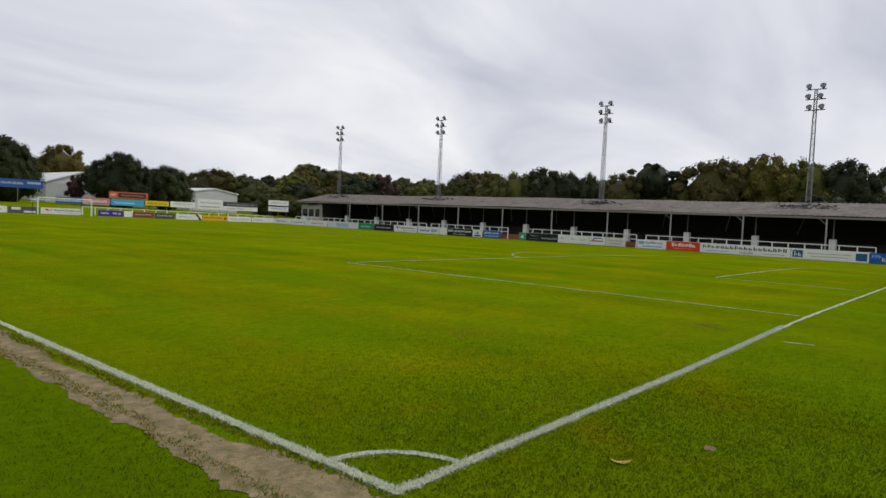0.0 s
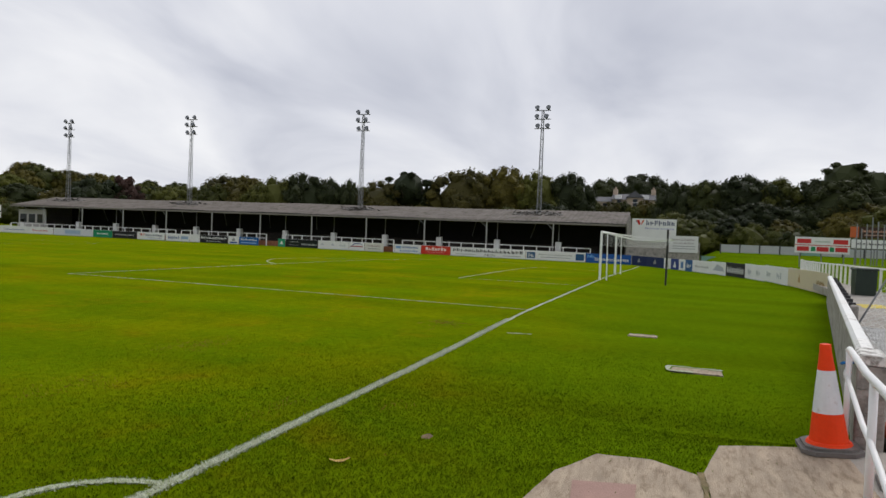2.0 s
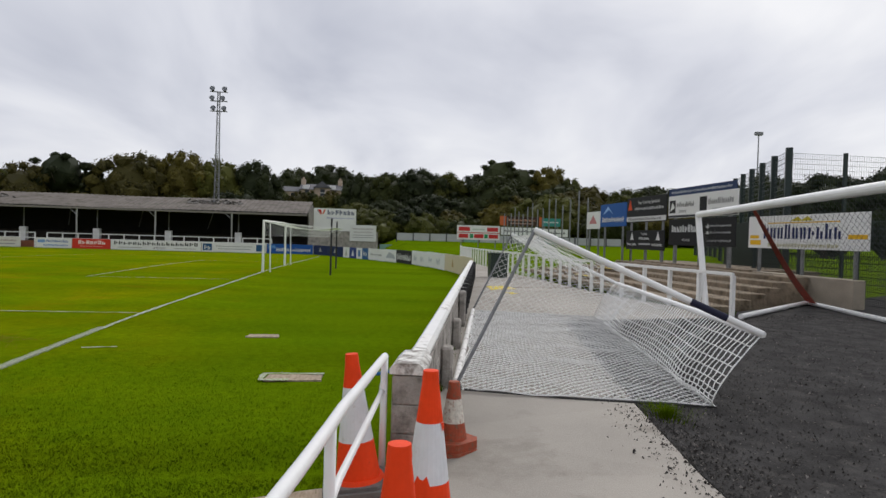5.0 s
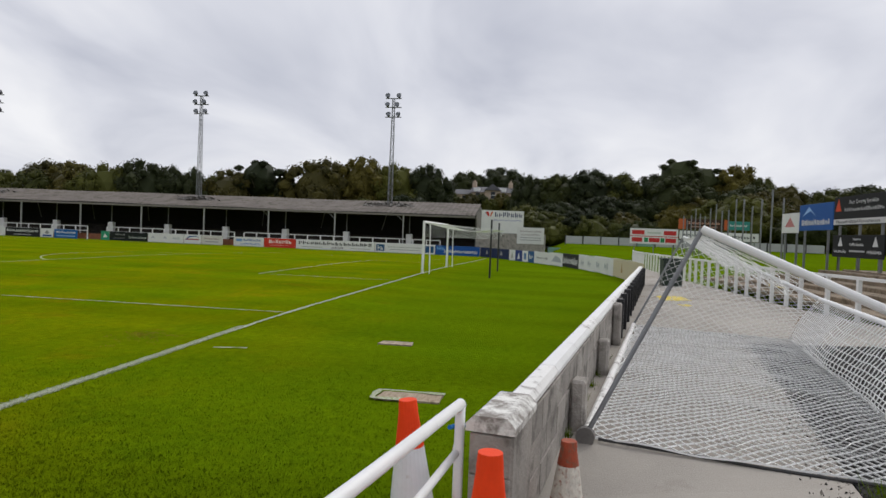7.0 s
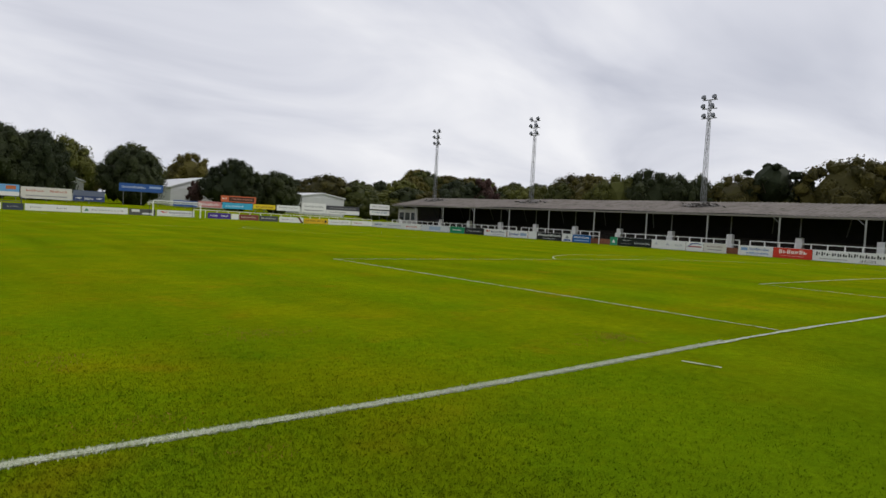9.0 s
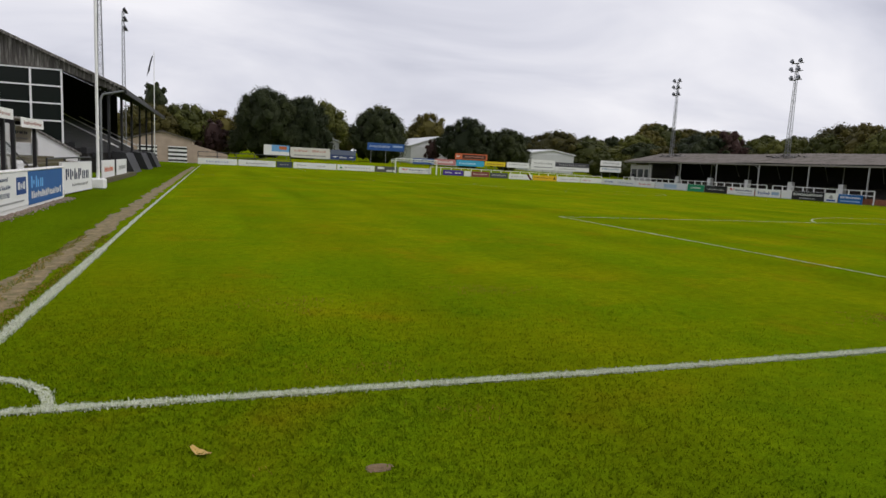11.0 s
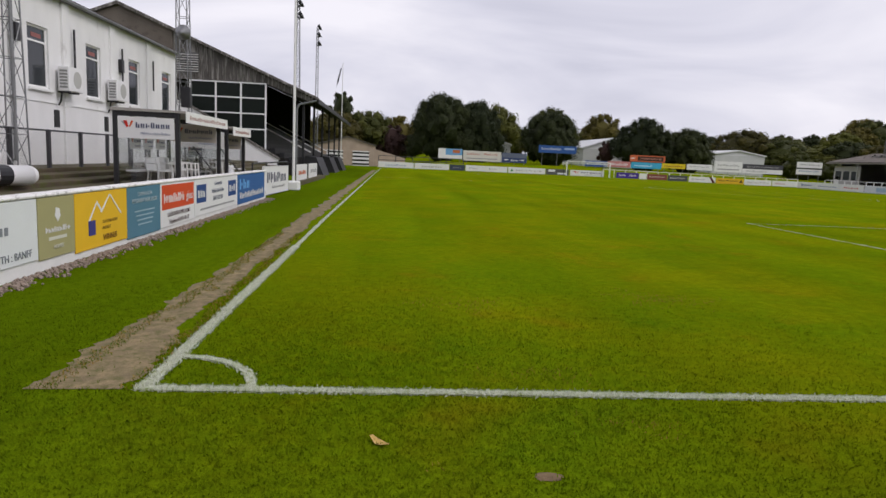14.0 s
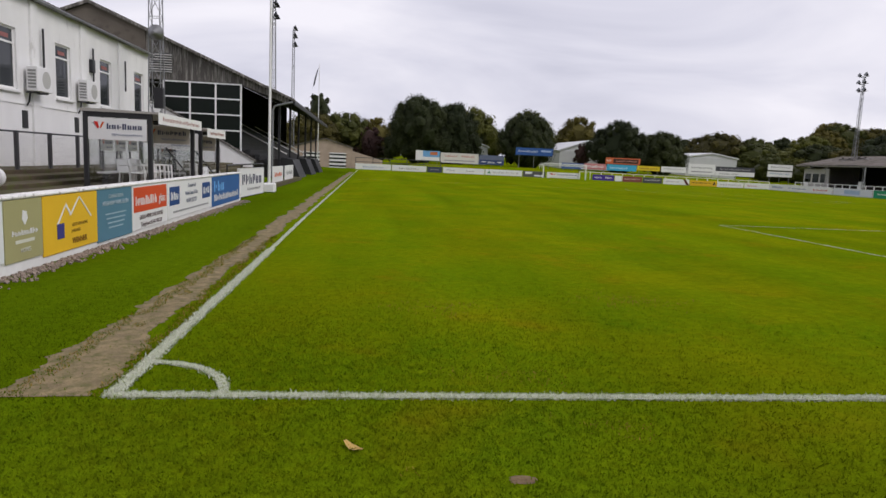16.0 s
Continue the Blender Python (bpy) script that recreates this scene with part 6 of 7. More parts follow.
sboard(29.7, 25.5, 3.02, 4.2, (0.02, 0.02, 0.021), "black hoarding with a red figure and white lettering", [("poly", [(0.03, 0.5), (0.09, 0.95), (0.15, 0.5)], (0.6, 0.08, 0.03)), ("text", "Floor Covering Specialists", 0.58, 0.78, 0.13, 0.78, (0.6, 0.6, 0.6)), ("word", 0.22, 0.48, 0.95, 0.6, 18, (0.5, 0.5, 0.5)), ("bar", 0.0, 0.03, 1, 0.22, (0.6, 0.6, 0.6)), ("word", 0.05, 0.07, 0.9, 0.18, 24, (0.15, 0.15, 0.15))], 2.2)
sboard(29.7, 25.6, 1.72, 2.62, (0.016, 0.016, 0.017), "black hoarding with white panels and lettering", [("text", "Telephone", 0.5, 0.82, 0.12, 0.28, (0.6, 0.6, 0.6)), ("word", 0.36, 0.52, 0.64, 0.66, 11, (0.6, 0.6, 0.6)), ("poly", [(0.12, 0.5), (0.17, 0.92), (0.22, 0.5)], (0.65, 0.65, 0.65)), ("poly", [(0.8, 0.5), (0.85, 0.92), (0.9, 0.5)], (0.65, 0.65, 0.65)), ("word", 0.04, 0.2, 0.3, 0.34, 9, (0.6, 0.6, 0.6)), ("word", 0.7, 0.2, 0.96, 0.34, 9, (0.6, 0.6, 0.6)), ("bar", 0.36, 0.25, 0.66, 0.33, (0.45, 0.45, 0.45))], 1.0)
sboard(33.3, 29.8, 2.85, 4.05, (0.025, 0.1, 0.33), "blue hoarding with white lettering", [("word", 0.08, 0.2, 0.92, 0.42, 18, Wt), ("poly", [(0.1, 0.55), (0.3, 0.9), (0.5, 0.55), (0.35, 0.75)], (0.3, 0.5, 0.8))], 2.0)
sboard(35.5, 33.4, 2.75, 3.72, Wt, "white hoarding with a red mark", [("poly", [(0.2, 0.3), (0.5, 0.8), (0.8, 0.3)], (0.5, 0.2, 0.2))], 1.8)
for i in range(16):
    x = 36.5 + i * 1.9
    ph = thing("ball_net_post", (x, SY - 0.4 - 0.08 * i, G(x, SY) + 0.0), "tall thin grey steel post on the bank", "post", "ball net posts")
    part("shaft", tubeb((0, 0, -0.2), (0, 0, 3.6 + 0.4 * math.sin(i * 1.7)), 0.05, 8), STEEL, ph)
    part("foot_plate", boxb((-0.12, -0.12, -0.02), (0.12, 0.12, 0.02)), STEEL, ph)

mf = thing("mesh_fence", (0, 0, 0), "tall dark green welded mesh fence", "fence")
mf.matrix_world = pose(21.3, -20.7, 0, 0, 0, -22.7)
for k in range(14):
    part("post", boxb((k * 2.42 - 0.09, -0.11, ZC), (k * 2.42 + 0.09, 0.11, 5.75)), FENCEG, mf)
vs, fs = mesh_wire(31.5, 5.2, (0.1, 0.2), 0.012, pose(0, 0, 0.45), False)
ob = new("wire_mesh", flat_mesh(vs, fs, FENCEG)); ob.parent = mf
mf2 = thing("mesh_fence", (0, 0, 0), "tall dark green welded mesh fence", "fence")
for k in range(7):
    y = -23.5 - k * 2.52
    part("post", boxb((21.84, y - 0.06, ZC), (21.96, y + 0.06, 5.75)), FENCEG, mf2)
vs, fs = mesh_wire(17.7, 5.2, (0.1, 0.2), 0.006, pose(21.9, -21.1, 0.45, 0, 0, -90), False)
ob = new("wire_mesh", flat_mesh(vs, fs, FENCEG)); ob.parent = mf2
mf3 = thing("mesh_fence", (0, 0, 0), "tall dark green welded mesh fence", "fence")
for k in range(6):
    x = 21.0 - k * 2.5
    part("post", boxb((x - 0.05, -19.3, ZC), (x + 0.05, -19.2, 2.9)), FENCEG, mf3)
vs, fs = mesh_wire(14.0, 2.45, (0.07, 0.2), 0.011, pose(21.1, -19.32, ZC, 0, 0, 180), False)
ob = new("wire_mesh", flat_mesh(vs, fs, FENCEG)); ob.parent = mf3
part("windbreak", boxb((0.1, 0.12, ZC), (14.4, 0.14, 3.2)), paint(0.012, 0.016, 0.016), mf)
pl = thing("floodlight_pole", (84.2, -60, 0), "distant slim floodlight pole", "floodlight")
part("pole", tubeb((0, 0, 0), (0, 0, 18), 0.12, 8, 0.08), STEEL, pl)
part("lamp_head", boxb((-0.3, -0.5, 17.7), (0.3, 0.5, 18.15)), STEEL, pl)

# hoardings on the bank behind the goal end
bz = lambda x, y: G(x, y)
board((68, -15.1), (68, -19.8), 1.85, 3.4, Wt, "white hoarding with red and green blocks", [("bar", 0.04, 0.6, 0.3, 0.88, (0.55, 0.04, 0.04)), ("bar", 0.7, 0.6, 0.96, 0.88, (0.55, 0.04, 0.04)), ("bar", 0.36, 0.68, 0.64, 0.78, (0.5, 0.55, 0.5)), ("bar", 0.04, 0.12, 0.26, 0.4, (0.55, 0.04, 0.04)), ("bar", 0.3, 0.12, 0.38, 0.4, (0.03, 0.25, 0.1)), ("bar", 0.4, 0.12, 0.62, 0.4, (0.55, 0.04, 0.04)), ("bar", 0.64, 0.12, 0.72, 0.4, (0.03, 0.25, 0.1)), ("bar", 0.74, 0.12, 0.96, 0.4, (0.55, 0.04, 0.04)), ("bar", 0.0, 0.47, 1, 0.52, (0.5, 0.06, 0.05))], 0.05, "bank hoardings", posts=1.4)
board((70, -20.2), (70, -25.0), 3.55, 4.6, (0.06, 0.035, 0.025), "dark brown hoarding with an orange end", [("bar", 0.0, 0.0, 0.15, 1, (0.5, 0.12, 0.04)), ("word", 0.2, 0.5, 0.85, 0.75, 16, (0.55, 0.3, 0.22)), ("bar", 0.25, 0.2, 0.8, 0.3, (0.4, 0.25, 0.2)), ("bar", 0.94, 0, 1, 1, (0.5, 0.12, 0.04))], 0.05, "bank hoardings", posts=3)
board((70, -25.05), (70, -27.2), 3.6, 4.5, (0.05, 0.25, 0.22), "teal hoarding with white lettering", [("word", 0.1, 0.4, 0.9, 0.65, 9, Wt)], 0.05, "bank hoardings", posts=3)
board((70, -20.35), (70, -24.3), 2.5, 3.36, Wt, "white hoarding with black lettering", [("word", 0.1, 0.4, 0.9, 0.65, 12, Bk)], 0.05, "bank hoardings", posts=2)
board((70, -24.35), (70, -28.1), 2.45, 3.3, Wt, "white hoarding with black letter blocks", [("word", 0.08, 0.35, 0.92, 0.65, 11, Bk), ("bar", 0.02, 0.3, 0.07, 0.7, Bk)], 0.05, "bank hoardings", posts=2)
bf = thing("panel_fence", (0, 0, 0), "grey panel fence along the back of the bank", "fence")
for i in range(15):
    y = -7.2 - i * 2.1
    z = G(80, y)
    part("panel", boxb((80, y - 1.95, z + 0.08), (80.06, y, z + 1.0)), paint(0.42, 0.43, 0.44) if i % 5 else paint(0.2, 0.35, 0.3), bf)
    part("post", boxb((79.95, y, z - 0.1), (80.1, y + 0.12, z + 1.12)), DARKST, bf)


# ---- pitch goals ----
def pitch_goal(y, s, label):
    g = thing("pitch_goal", (0, 0, 0), label, "football goal", "pitch goals")
    x0, x1 = P + 16.5, P + 16.5 + 7.32
    z = G(x0, y)
    if y == 0:
        g.matrix_world = pose(0, goal_line(x0) + 0.0247 * x0, 0, 0, 0, -1.415)
    for x in (x0, x1):
        part("post", tubeb((x, y, z - 0.05), (x, y, z + 2.44), 0.06, 14), TUBE, g)
        part("top_stay", tubeb((x, y, z + 2.42), (x, y - s * 1.5, z + 2.3), 0.022, 8), TUBE, g)
        part("back_stay", tubeb((x, y - s * 0.3, z + 2.4), (x, y - s * 0.34, z), 0.028, 8), TUBE, g)
    part("crossbar", tubeb((x0, y, z + 2.44), (x1, y, z + 2.44), 0.06, 14), TUBE, g)
    top = bil((x0, y, z + 2.44), (x1, y, z + 2.44), (x1, y - s * 3.4, z + 2.2), (x0, y - s * 3.4, z + 2.2))
    net(g, *cords(lambda u, v: top(u, v) - Vector((0, 0, 0.22 * math.sin(math.pi * v))), 40, 22, 0.004), NETW)
    for x in (x0, x1):
        sd = bil((x, y, z + 2.4), (x, y - s * 3.4, z + 2.2), (x, y - s * 3.0, z + 1.75), (x, y, z + 1.75))
        net(g, *cords(lambda u, v: sd(u, v), 22, 5, 0.004), NETW)
    for x in (x0 + 0.4, x1 - 0.2):
        bp_ = thing("net_pole", (x, y - s * 3.45, G(x, y - s * 3.45)), "thin black pole holding up the goal net", "pole", "net poles")
        part("shaft", tubeb((0, 0, -0.02), (0, 0, 2.75), 0.045, 8), BLACK, bp_)
        part("cap", tubeb((0, 0, 2.75), (0, 0, 2.78), 0.055, 8), BLACK, bp_)


pitch_goal(0, 1, "white goal with a white net tied back to poles")
pitch_goal(L, -1, "distant white goal at the far end of pitch")

# ---- far end boards and bank ----
FY = 106.0
ex = lambda px: -0.6 + (px - 675) * 0.1005
fend = [(675, 735, Wt, "white", [("word", 0.2, 0.3, 0.8, 0.6, 8, (0.3, 0.35, 0.5))]), (736, 795, Wt, "white", [("word", 0.2, 0.3, 0.8, 0.6, 9, Gy)]), (796, 822, (0.05, 0.06, 0.09), "dark", [("word", 0.2, 0.4, 0.8, 0.6, 4, Gy)]), (823, 895, Wt, "white", [("word", 0.08, 0.4, 0.3, 0.65, 3, Gy), ("word", 0.55, 0.4, 0.75, 0.65, 3, Gy)]), (896, 961, Wt, "white", [("poly", [(0.05, 0.3), (0.1, 0.7), (0.15, 0.3)], Gn), ("word", 0.2, 0.4, 0.9, 0.6, 10, Gy)]), (962, 1002, (0.1, 0.1, 0.1), "black and white", [("bar", 0.1, 0.5, 0.4, 0.9, Wt), ("bar", 0.5, 0.1, 0.9, 0.4, Wt)]), (1004, 1064, Wt, "white", GLEAN),
        (1086, 1126, (0.06, 0.03, 0.25), "purple", [("word", 0.1, 0.35, 0.42, 0.7, 5, Wt), ("word", 0.58, 0.35, 0.9, 0.7, 5, Wt)]), (1127, 1140, Wt, "white", []), (1141, 1177, (0.2, 0.06, 0.05), "brown", [("word", 0.1, 0.4, 0.9, 0.7, 9, (0.5, 0.4, 0.35))]), (1178, 1214, (0.07, 0.07, 0.08), "dark grey", [("word", 0.1, 0.4, 0.9, 0.7, 9, (0.45, 0.45, 0.45))]),
        (1216, 1265, Wt, "white", [("word", 0.1, 0.4, 0.6, 0.65, 8, Gy), ("poly", [(0.75, 1), (0.85, 1), (1, 0), (0.9, 0)], (0.1, 0.03, 0.03))]), (1266, 1317, (0.68, 0.42, 0.02), "yellow", [("word", 0.05, 0.45, 0.8, 0.7, 13, Bk), ("poly", [(0.84, 0.3), (0.9, 0.85), (0.97, 0.3)], Bk)]), (1318, 1368, Wt, "white", [("word", 0.1, 0.4, 0.9, 0.6, 14, Gy)]), (1369, 1419, Wt, "white", [("word", 0.1, 0.35, 0.5, 0.65, 7, (0.4, 0.2, 0.2))]), (1420, 1470, (0.03, 0.1, 0.3), "blue", [("word", 0.2, 0.4, 0.8, 0.7, 11, Wt)])]
for a, c, col, cn, items in fend:
    za = G(ex((a + c) / 2), FY)
    board((ex(a), FY), (ex(c) - 0.05, FY), za + 0.02, za + 0.98, col, cn + " advertising board behind the far goal line", items, 0.03, "far goal line boards")
board((ex(1471), FY), (FX, FY - 3.5), FZ + 0.02, FZ + 1.0, Wt, "white advertising board at the far corner", [("word", 0.2, 0.4, 0.8, 0.7, 9, Rd)], 0.03)
board((FX, FY - 3.6), (FX, 97.6), FZ + 0.02, FZ + 1.0, Wt, "white advertising board at the far corner", [("word", 0.2, 0.4, 0.8, 0.7, 9, Bl)], 0.03)
railing([(ex(1064), 106.6), (ex(1420), 106.6)], lambda x, y: G(x, 106) + 1.4, lambda x, y: G(x, 106) - 0.1, 2.0, "white crowd rail behind the far boards", 0.04, True, "far crowd rails")
railing([(ex(675), 107.2), (ex(820), 107.2)], 2.0, 0.0, 3.0, "dark fence rail at the far corner", 0.05, True, material=DARKST, mid=0.7)
eu = lambda px: 14.8 + (px - 826) * 0.1103
bank = [(784, 825, 1.9, 3.8, Wt, "white", [("bar", 0.3, 0.4, 1, 1, (0.15, 0.35, 0.6)), ("bar", 0.6, 0.6, 0.9, 0.9, (0.5, 0.15, 0.05))]), (826, 891, 1.75, 3.6, (0.6, 0.58, 0.53), "cream", [("word", 0.1, 0.6, 0.45, 0.8, 7, (0.45, 0.15, 0.1)), ("word", 0.55, 0.6, 0.9, 0.8, 7, (0.45, 0.15, 0.1)), ("bar", 0.1, 0.2, 0.9, 0.3, Gy)]), (892, 935, 1.75, 3.5, (0.04, 0.06, 0.15), "navy", [("bar", 0, 0.5, 1, 0.97, (0.12, 0.14, 0.2)), ("poly", [(0.06, 0.3), (0.2, 0.2), (0.3, 0.35)], Wt), ("poly", [(0.7, 0.3), (0.84, 0.2), (0.94, 0.35)], Wt), ("word", 0.35, 0.15, 0.65, 0.35, 4, Wt)]),
        (1036, 1075, 1.7, 2.8, (0.05, 0.1, 0.3), "blue", [("word", 0.1, 0.3, 0.9, 0.7, 10, (0.5, 0.55, 0.6))]), (1076, 1116, 1.8, 2.9, (0.5, 0.2, 0.2), "pink", [("word", 0.1, 0.3, 0.9, 0.7, 10, Wt)]), (1114, 1177, 3.0, 4.2, (0.55, 0.13, 0.05), "orange", [("bar", 0.22, 0.15, 0.95, 0.85, (0.07, 0.03, 0.02)), ("word", 0.3, 0.4, 0.9, 0.65, 13, (0.5, 0.25, 0.2)), ("word", 0.03, 0.4, 0.16, 0.7, 4, Wt)]), (1117, 1171, 1.75, 2.9, (0.05, 0.35, 0.55), "cyan", [("word", 0.1, 0.3, 0.7, 0.6, 9, (0.5, 0.7, 0.8))]),
        (1172, 1214, 2.0, 2.9, (0.65, 0.5, 0.02), "yellow", [("word", 0.1, 0.3, 0.9, 0.7, 9, (0.2, 0.1, 0.03))]), (1216, 1262, 1.9, 3.0, Wt, "white", [("word", 0.1, 0.5, 0.9, 0.7, 11, Gy)]), (1266, 1316, 1.8, 3.8, Wt, "white", [("word", 0.1, 0.55, 0.9, 0.75, 11, Gy), ("bar", 0.1, 0.2, 0.9, 0.3, Gy)]), (1317, 1391, 2.6, 3.5, (0.06, 0.06, 0.07), "black", [("word", 0.1, 0.3, 0.9, 0.7, 14, Gy)]), (1317, 1391, 1.75, 2.58, Wt, "white", [("word", 0.1, 0.3, 0.6, 0.7, 10, Gy)]), (1415, 1463, 3.3, 4.4, Wt, "white", [("word", 0.1, 0.4, 0.9, 0.7, 9, Gy)]), (1415, 1463, 2.0, 3.2, Wt, "white", [("bar", 0, 0.85, 1, 1, Bk), ("word", 0.1, 0.4, 0.9, 0.7, 9, (0.2, 0.3, 0.4))])]
for a, c, z0, z1, col, cn, items in bank:
    board((eu(a), 116.0), (eu(c) - 0.05, 116.0), z0, z1, col, cn + " hoarding on the far grass bank", items, 0.05, "far bank hoardings", posts=1.2)
board((29.4, 118), (36.7, 118), 3.9, 5.3, (0.03, 0.09, 0.28), "high blue hoarding on dark posts", [("word", 0.06, 0.4, 0.6, 0.7, 18, (0.5, 0.55, 0.65)), ("bar", 0.68, 0.5, 0.95, 0.75, (0.3, 0.4, 0.6))], 0.06, "far bank hoardings", posts=3.5)


# ---- sheds, house ----
def shed(x0, x1, y0, y1, zb, ze, zr, label):
    s = thing("shed", (0, 0, 0), label, "industrial shed")
    m_ = (x0 + x1) / 2
    part("wall", prism(bmesh.new(), [(x0, zb), (x0, ze), (x1, ze), (x1, zb)], y0, y1), SHEDG, s)
    part("gable", prism(bmesh.new(), [(x0, ze), (m_, zr), (x1, ze)], y0 + 0.05, y1), SHEDW, s)
    part("roof", prism(bmesh.new(), [(x0 - 0.3, ze), (m_, zr + 0.05), (x1 + 0.3, ze), (x1 + 0.3, ze + 0.25), (m_, zr + 0.3), (x0 - 0.3, ze + 0.25)], y0 - 0.3, y1 + 0.3), SHEDW, s)


shed(44.5, 58, 140, 165, 0.8, 5.6, 8.0, "white steel shed beyond the trees")
shed(74.8, 87.3, 140, 170, 0.8, 5.6, 6.6, "long white steel shed with a shallow roof")
shed(22, 27, 135, 150, 0.8, 5.3, 6.3, "small grey-roofed shed between the trees")


def stone_house():
    h = thing("stone_house", (0, 0, 1.8), "pale stone villa with slate roof on the wooded hill", "house")
    x = 150
    part("wall", boxb((x, 0.2, 4), (x + 9, 9.3, 10.2)), STONE, h)
    part("wall", boxb((x - 1.5, 2.6, 4), (x - 0.01, 6.0, 10.6)), STONE, h)
    part("wing_wall", boxb((x + 1, 9.32, 4), (x + 9, 13.2, 9.7)), STONE, h)
    part("roof", prism(bmesh.new(), [(x - 0.4, 10.22), (x + 4.5, 11.8), (x + 9.4, 10.22)], -0.1, 9.6), SLATE, h)
    part("roof", prism(bmesh.new(), [(2.3, 10.62), (4.3, 12.1), (6.3, 10.62)], x - 1.9, x + 4, "x"), SLATE, h)
    part("wing_roof", prism(bmesh.new(), [(x + 0.7, 9.72), (x + 5, 11.1), (x + 9.3, 9.72)], 9.34, 13.6), SLATE, h)
    for y in (0.5, 9.0):
        ch = part("chimney", boxb((x + 3.8, y - 0.5, 11.2), (x + 5.2, y + 0.5, 12.9)), STONE, h)
        part("chimney_pot", tubeb((x + 4.5, y, 12.9), (x + 4.5, y, 13.4), 0.2, 8), BRICK, ch)
    for y, z, xx in ((1.2, 8.5, x), (7.3, 8.5, x), (3.7, 8.7, x - 1.5), (10.5, 7.8, x + 1)):
        w = part("window", boxb((xx - 0.04, y, z), (xx - 0.005, y + 1.0, z + 1.6)), GLASS, h)
        part("window_frame", boxb((xx - 0.07, y - 0.1, z + 0.76), (xx - 0.041, y + 1.1, z + 0.84)), TUBE, w)
    for y in (1.4, 7.4):
        part("dormer", boxb((x + 0.2, y, 10.25), (x + 2, y + 1.4, 11.3)), WHITE, h)


stone_house()


# ---- trees ----
def crown_mesh(rnd, nblob, leaves, leaf, spread, low, squash, material):
    """A domed crown of a tree of height 1: a dark inner mass, clumps of leaves over it and sprays at the rim."""
    vs, fs, blobs = [], [], []
    zc, up = low + (0.97 - low) * 0.42, (0.97 - low) * 0.58
    lean = [(rnd.uniform(0, 6.28), rnd.uniform(0.06, 0.16)) for _ in range(4)]

    def reach(a, t):
        """How far the crown bulges towards a bearing and a height."""
        return 1 + sum(d * math.sin((k + 2) * a + f + 3 * t) for k, (f, d) in enumerate(lean)) * (1 - 0.6 * abs(t))
    for k in range(nblob):
        t = 1 - 1.72 * (k + 0.5) / nblob
        a = k * 2.39996 + rnd.uniform(-0.5, 0.5)
        w = math.sqrt(max(0.02, 1 - t * t)) if t > 0 else 1 - 0.35 * t * t
        q = rnd.uniform(0.74, 0.93) * reach(a, t)
        r = spread * rnd.uniform(0.2, 0.34) * (1 - 0.25 * max(0, t))
        hgt = up if t > 0 else zc - low
        blobs.append((Vector((spread * w * q * math.cos(a), spread * w * q * math.sin(a), zc + hgt * t * (0.9 if t > 0 else 1) * (q if t < 0.6 else 0.92))), r))
    for c, r in [(Vector((0, 0, zc)), 0)] + blobs:
        bm = bmesh.new()
        m_ = Matrix.Translation(c) if r else Matrix.Translation(c) @ Matrix.Diagonal((spread * 0.72, spread * 0.72, up * 0.78, 1))
        bmesh.ops.create_icosphere(bm, subdivisions=1 if r else 2, radius=r * 0.66 if r else 1.0, matrix=m_)
        k = len(vs)
        j_ = (r or spread * 0.5) * 0.1
        vs += [tuple(v.co + Vector((rnd.gauss(0, j_), rnd.gauss(0, j_), rnd.gauss(0, j_)))) for v in bm.verts]
        fs += [tuple(v.index + k for v in f.verts) for f in bm.faces]
        bm.free()
    tot = sum(r * r for _, r in blobs)
    for c, r in blobs:
        for _ in range(int(leaves * r * r / tot)):
            d = Vector((rnd.gauss(0, 1), rnd.gauss(0, 1), rnd.gauss(0.35, 1))).normalized()
            p = c + Vector((d.x, d.y, d.z * squash)) * r * (rnd.uniform(0.66, 1.04) if rnd.random() < 0.93 else rnd.uniform(1.0, 1.22))
            nrm = (d + Vector((rnd.gauss(0, .5), rnd.gauss(0, .5), rnd.gauss(0.15, .5)))).normalized()
            a = nrm.orthogonal().normalized()
            b = nrm.cross(a)
            s = leaf * rnd.uniform(0.5, 1.3)
            k = len(vs)
            vs += [tuple(p + a * s), tuple(p + b * s * 0.6), tuple(p - a * s), tuple(p - b * s * 0.6)]
            fs.append((k, k + 1, k + 2, k + 3))
    top = max(v[2] for v in vs)
    me = flat_mesh([(x, y, z / top) for x, y, z in vs], fs, material)
    return me, blobs


def tree_kind(seed, material, nblob=16, leaves=3600, leaf=0.018, spread=0.42, low=0.22, squash=0.85):
    rnd = random.Random(seed)
    t = tagged(new("tree"), "broad leafy green tree with an uneven crown", "tree", "wood on the hill")
    me, blobs = crown_mesh(rnd, nblob, leaves, leaf, spread, low, squash, material)
    cr = new("crown", me)
    cr.parent = t
    bm = bmesh.new()
    tube(bm, (0, 0, -0.05), (0.01, 0, 0.35), 0.035, 8, 0.024)
    tube(bm, (0.01, 0, 0.34), (0.0, 0.01, 0.72), 0.024, 8, 0.008)
    for c, r in blobs[::2]:
        tube(bm, (0.005, 0, 0.2 + 0.3 * rnd.random()), c, 0.011, 5, 0.003)
    part("trunk", bm, BARK, t)
    return t


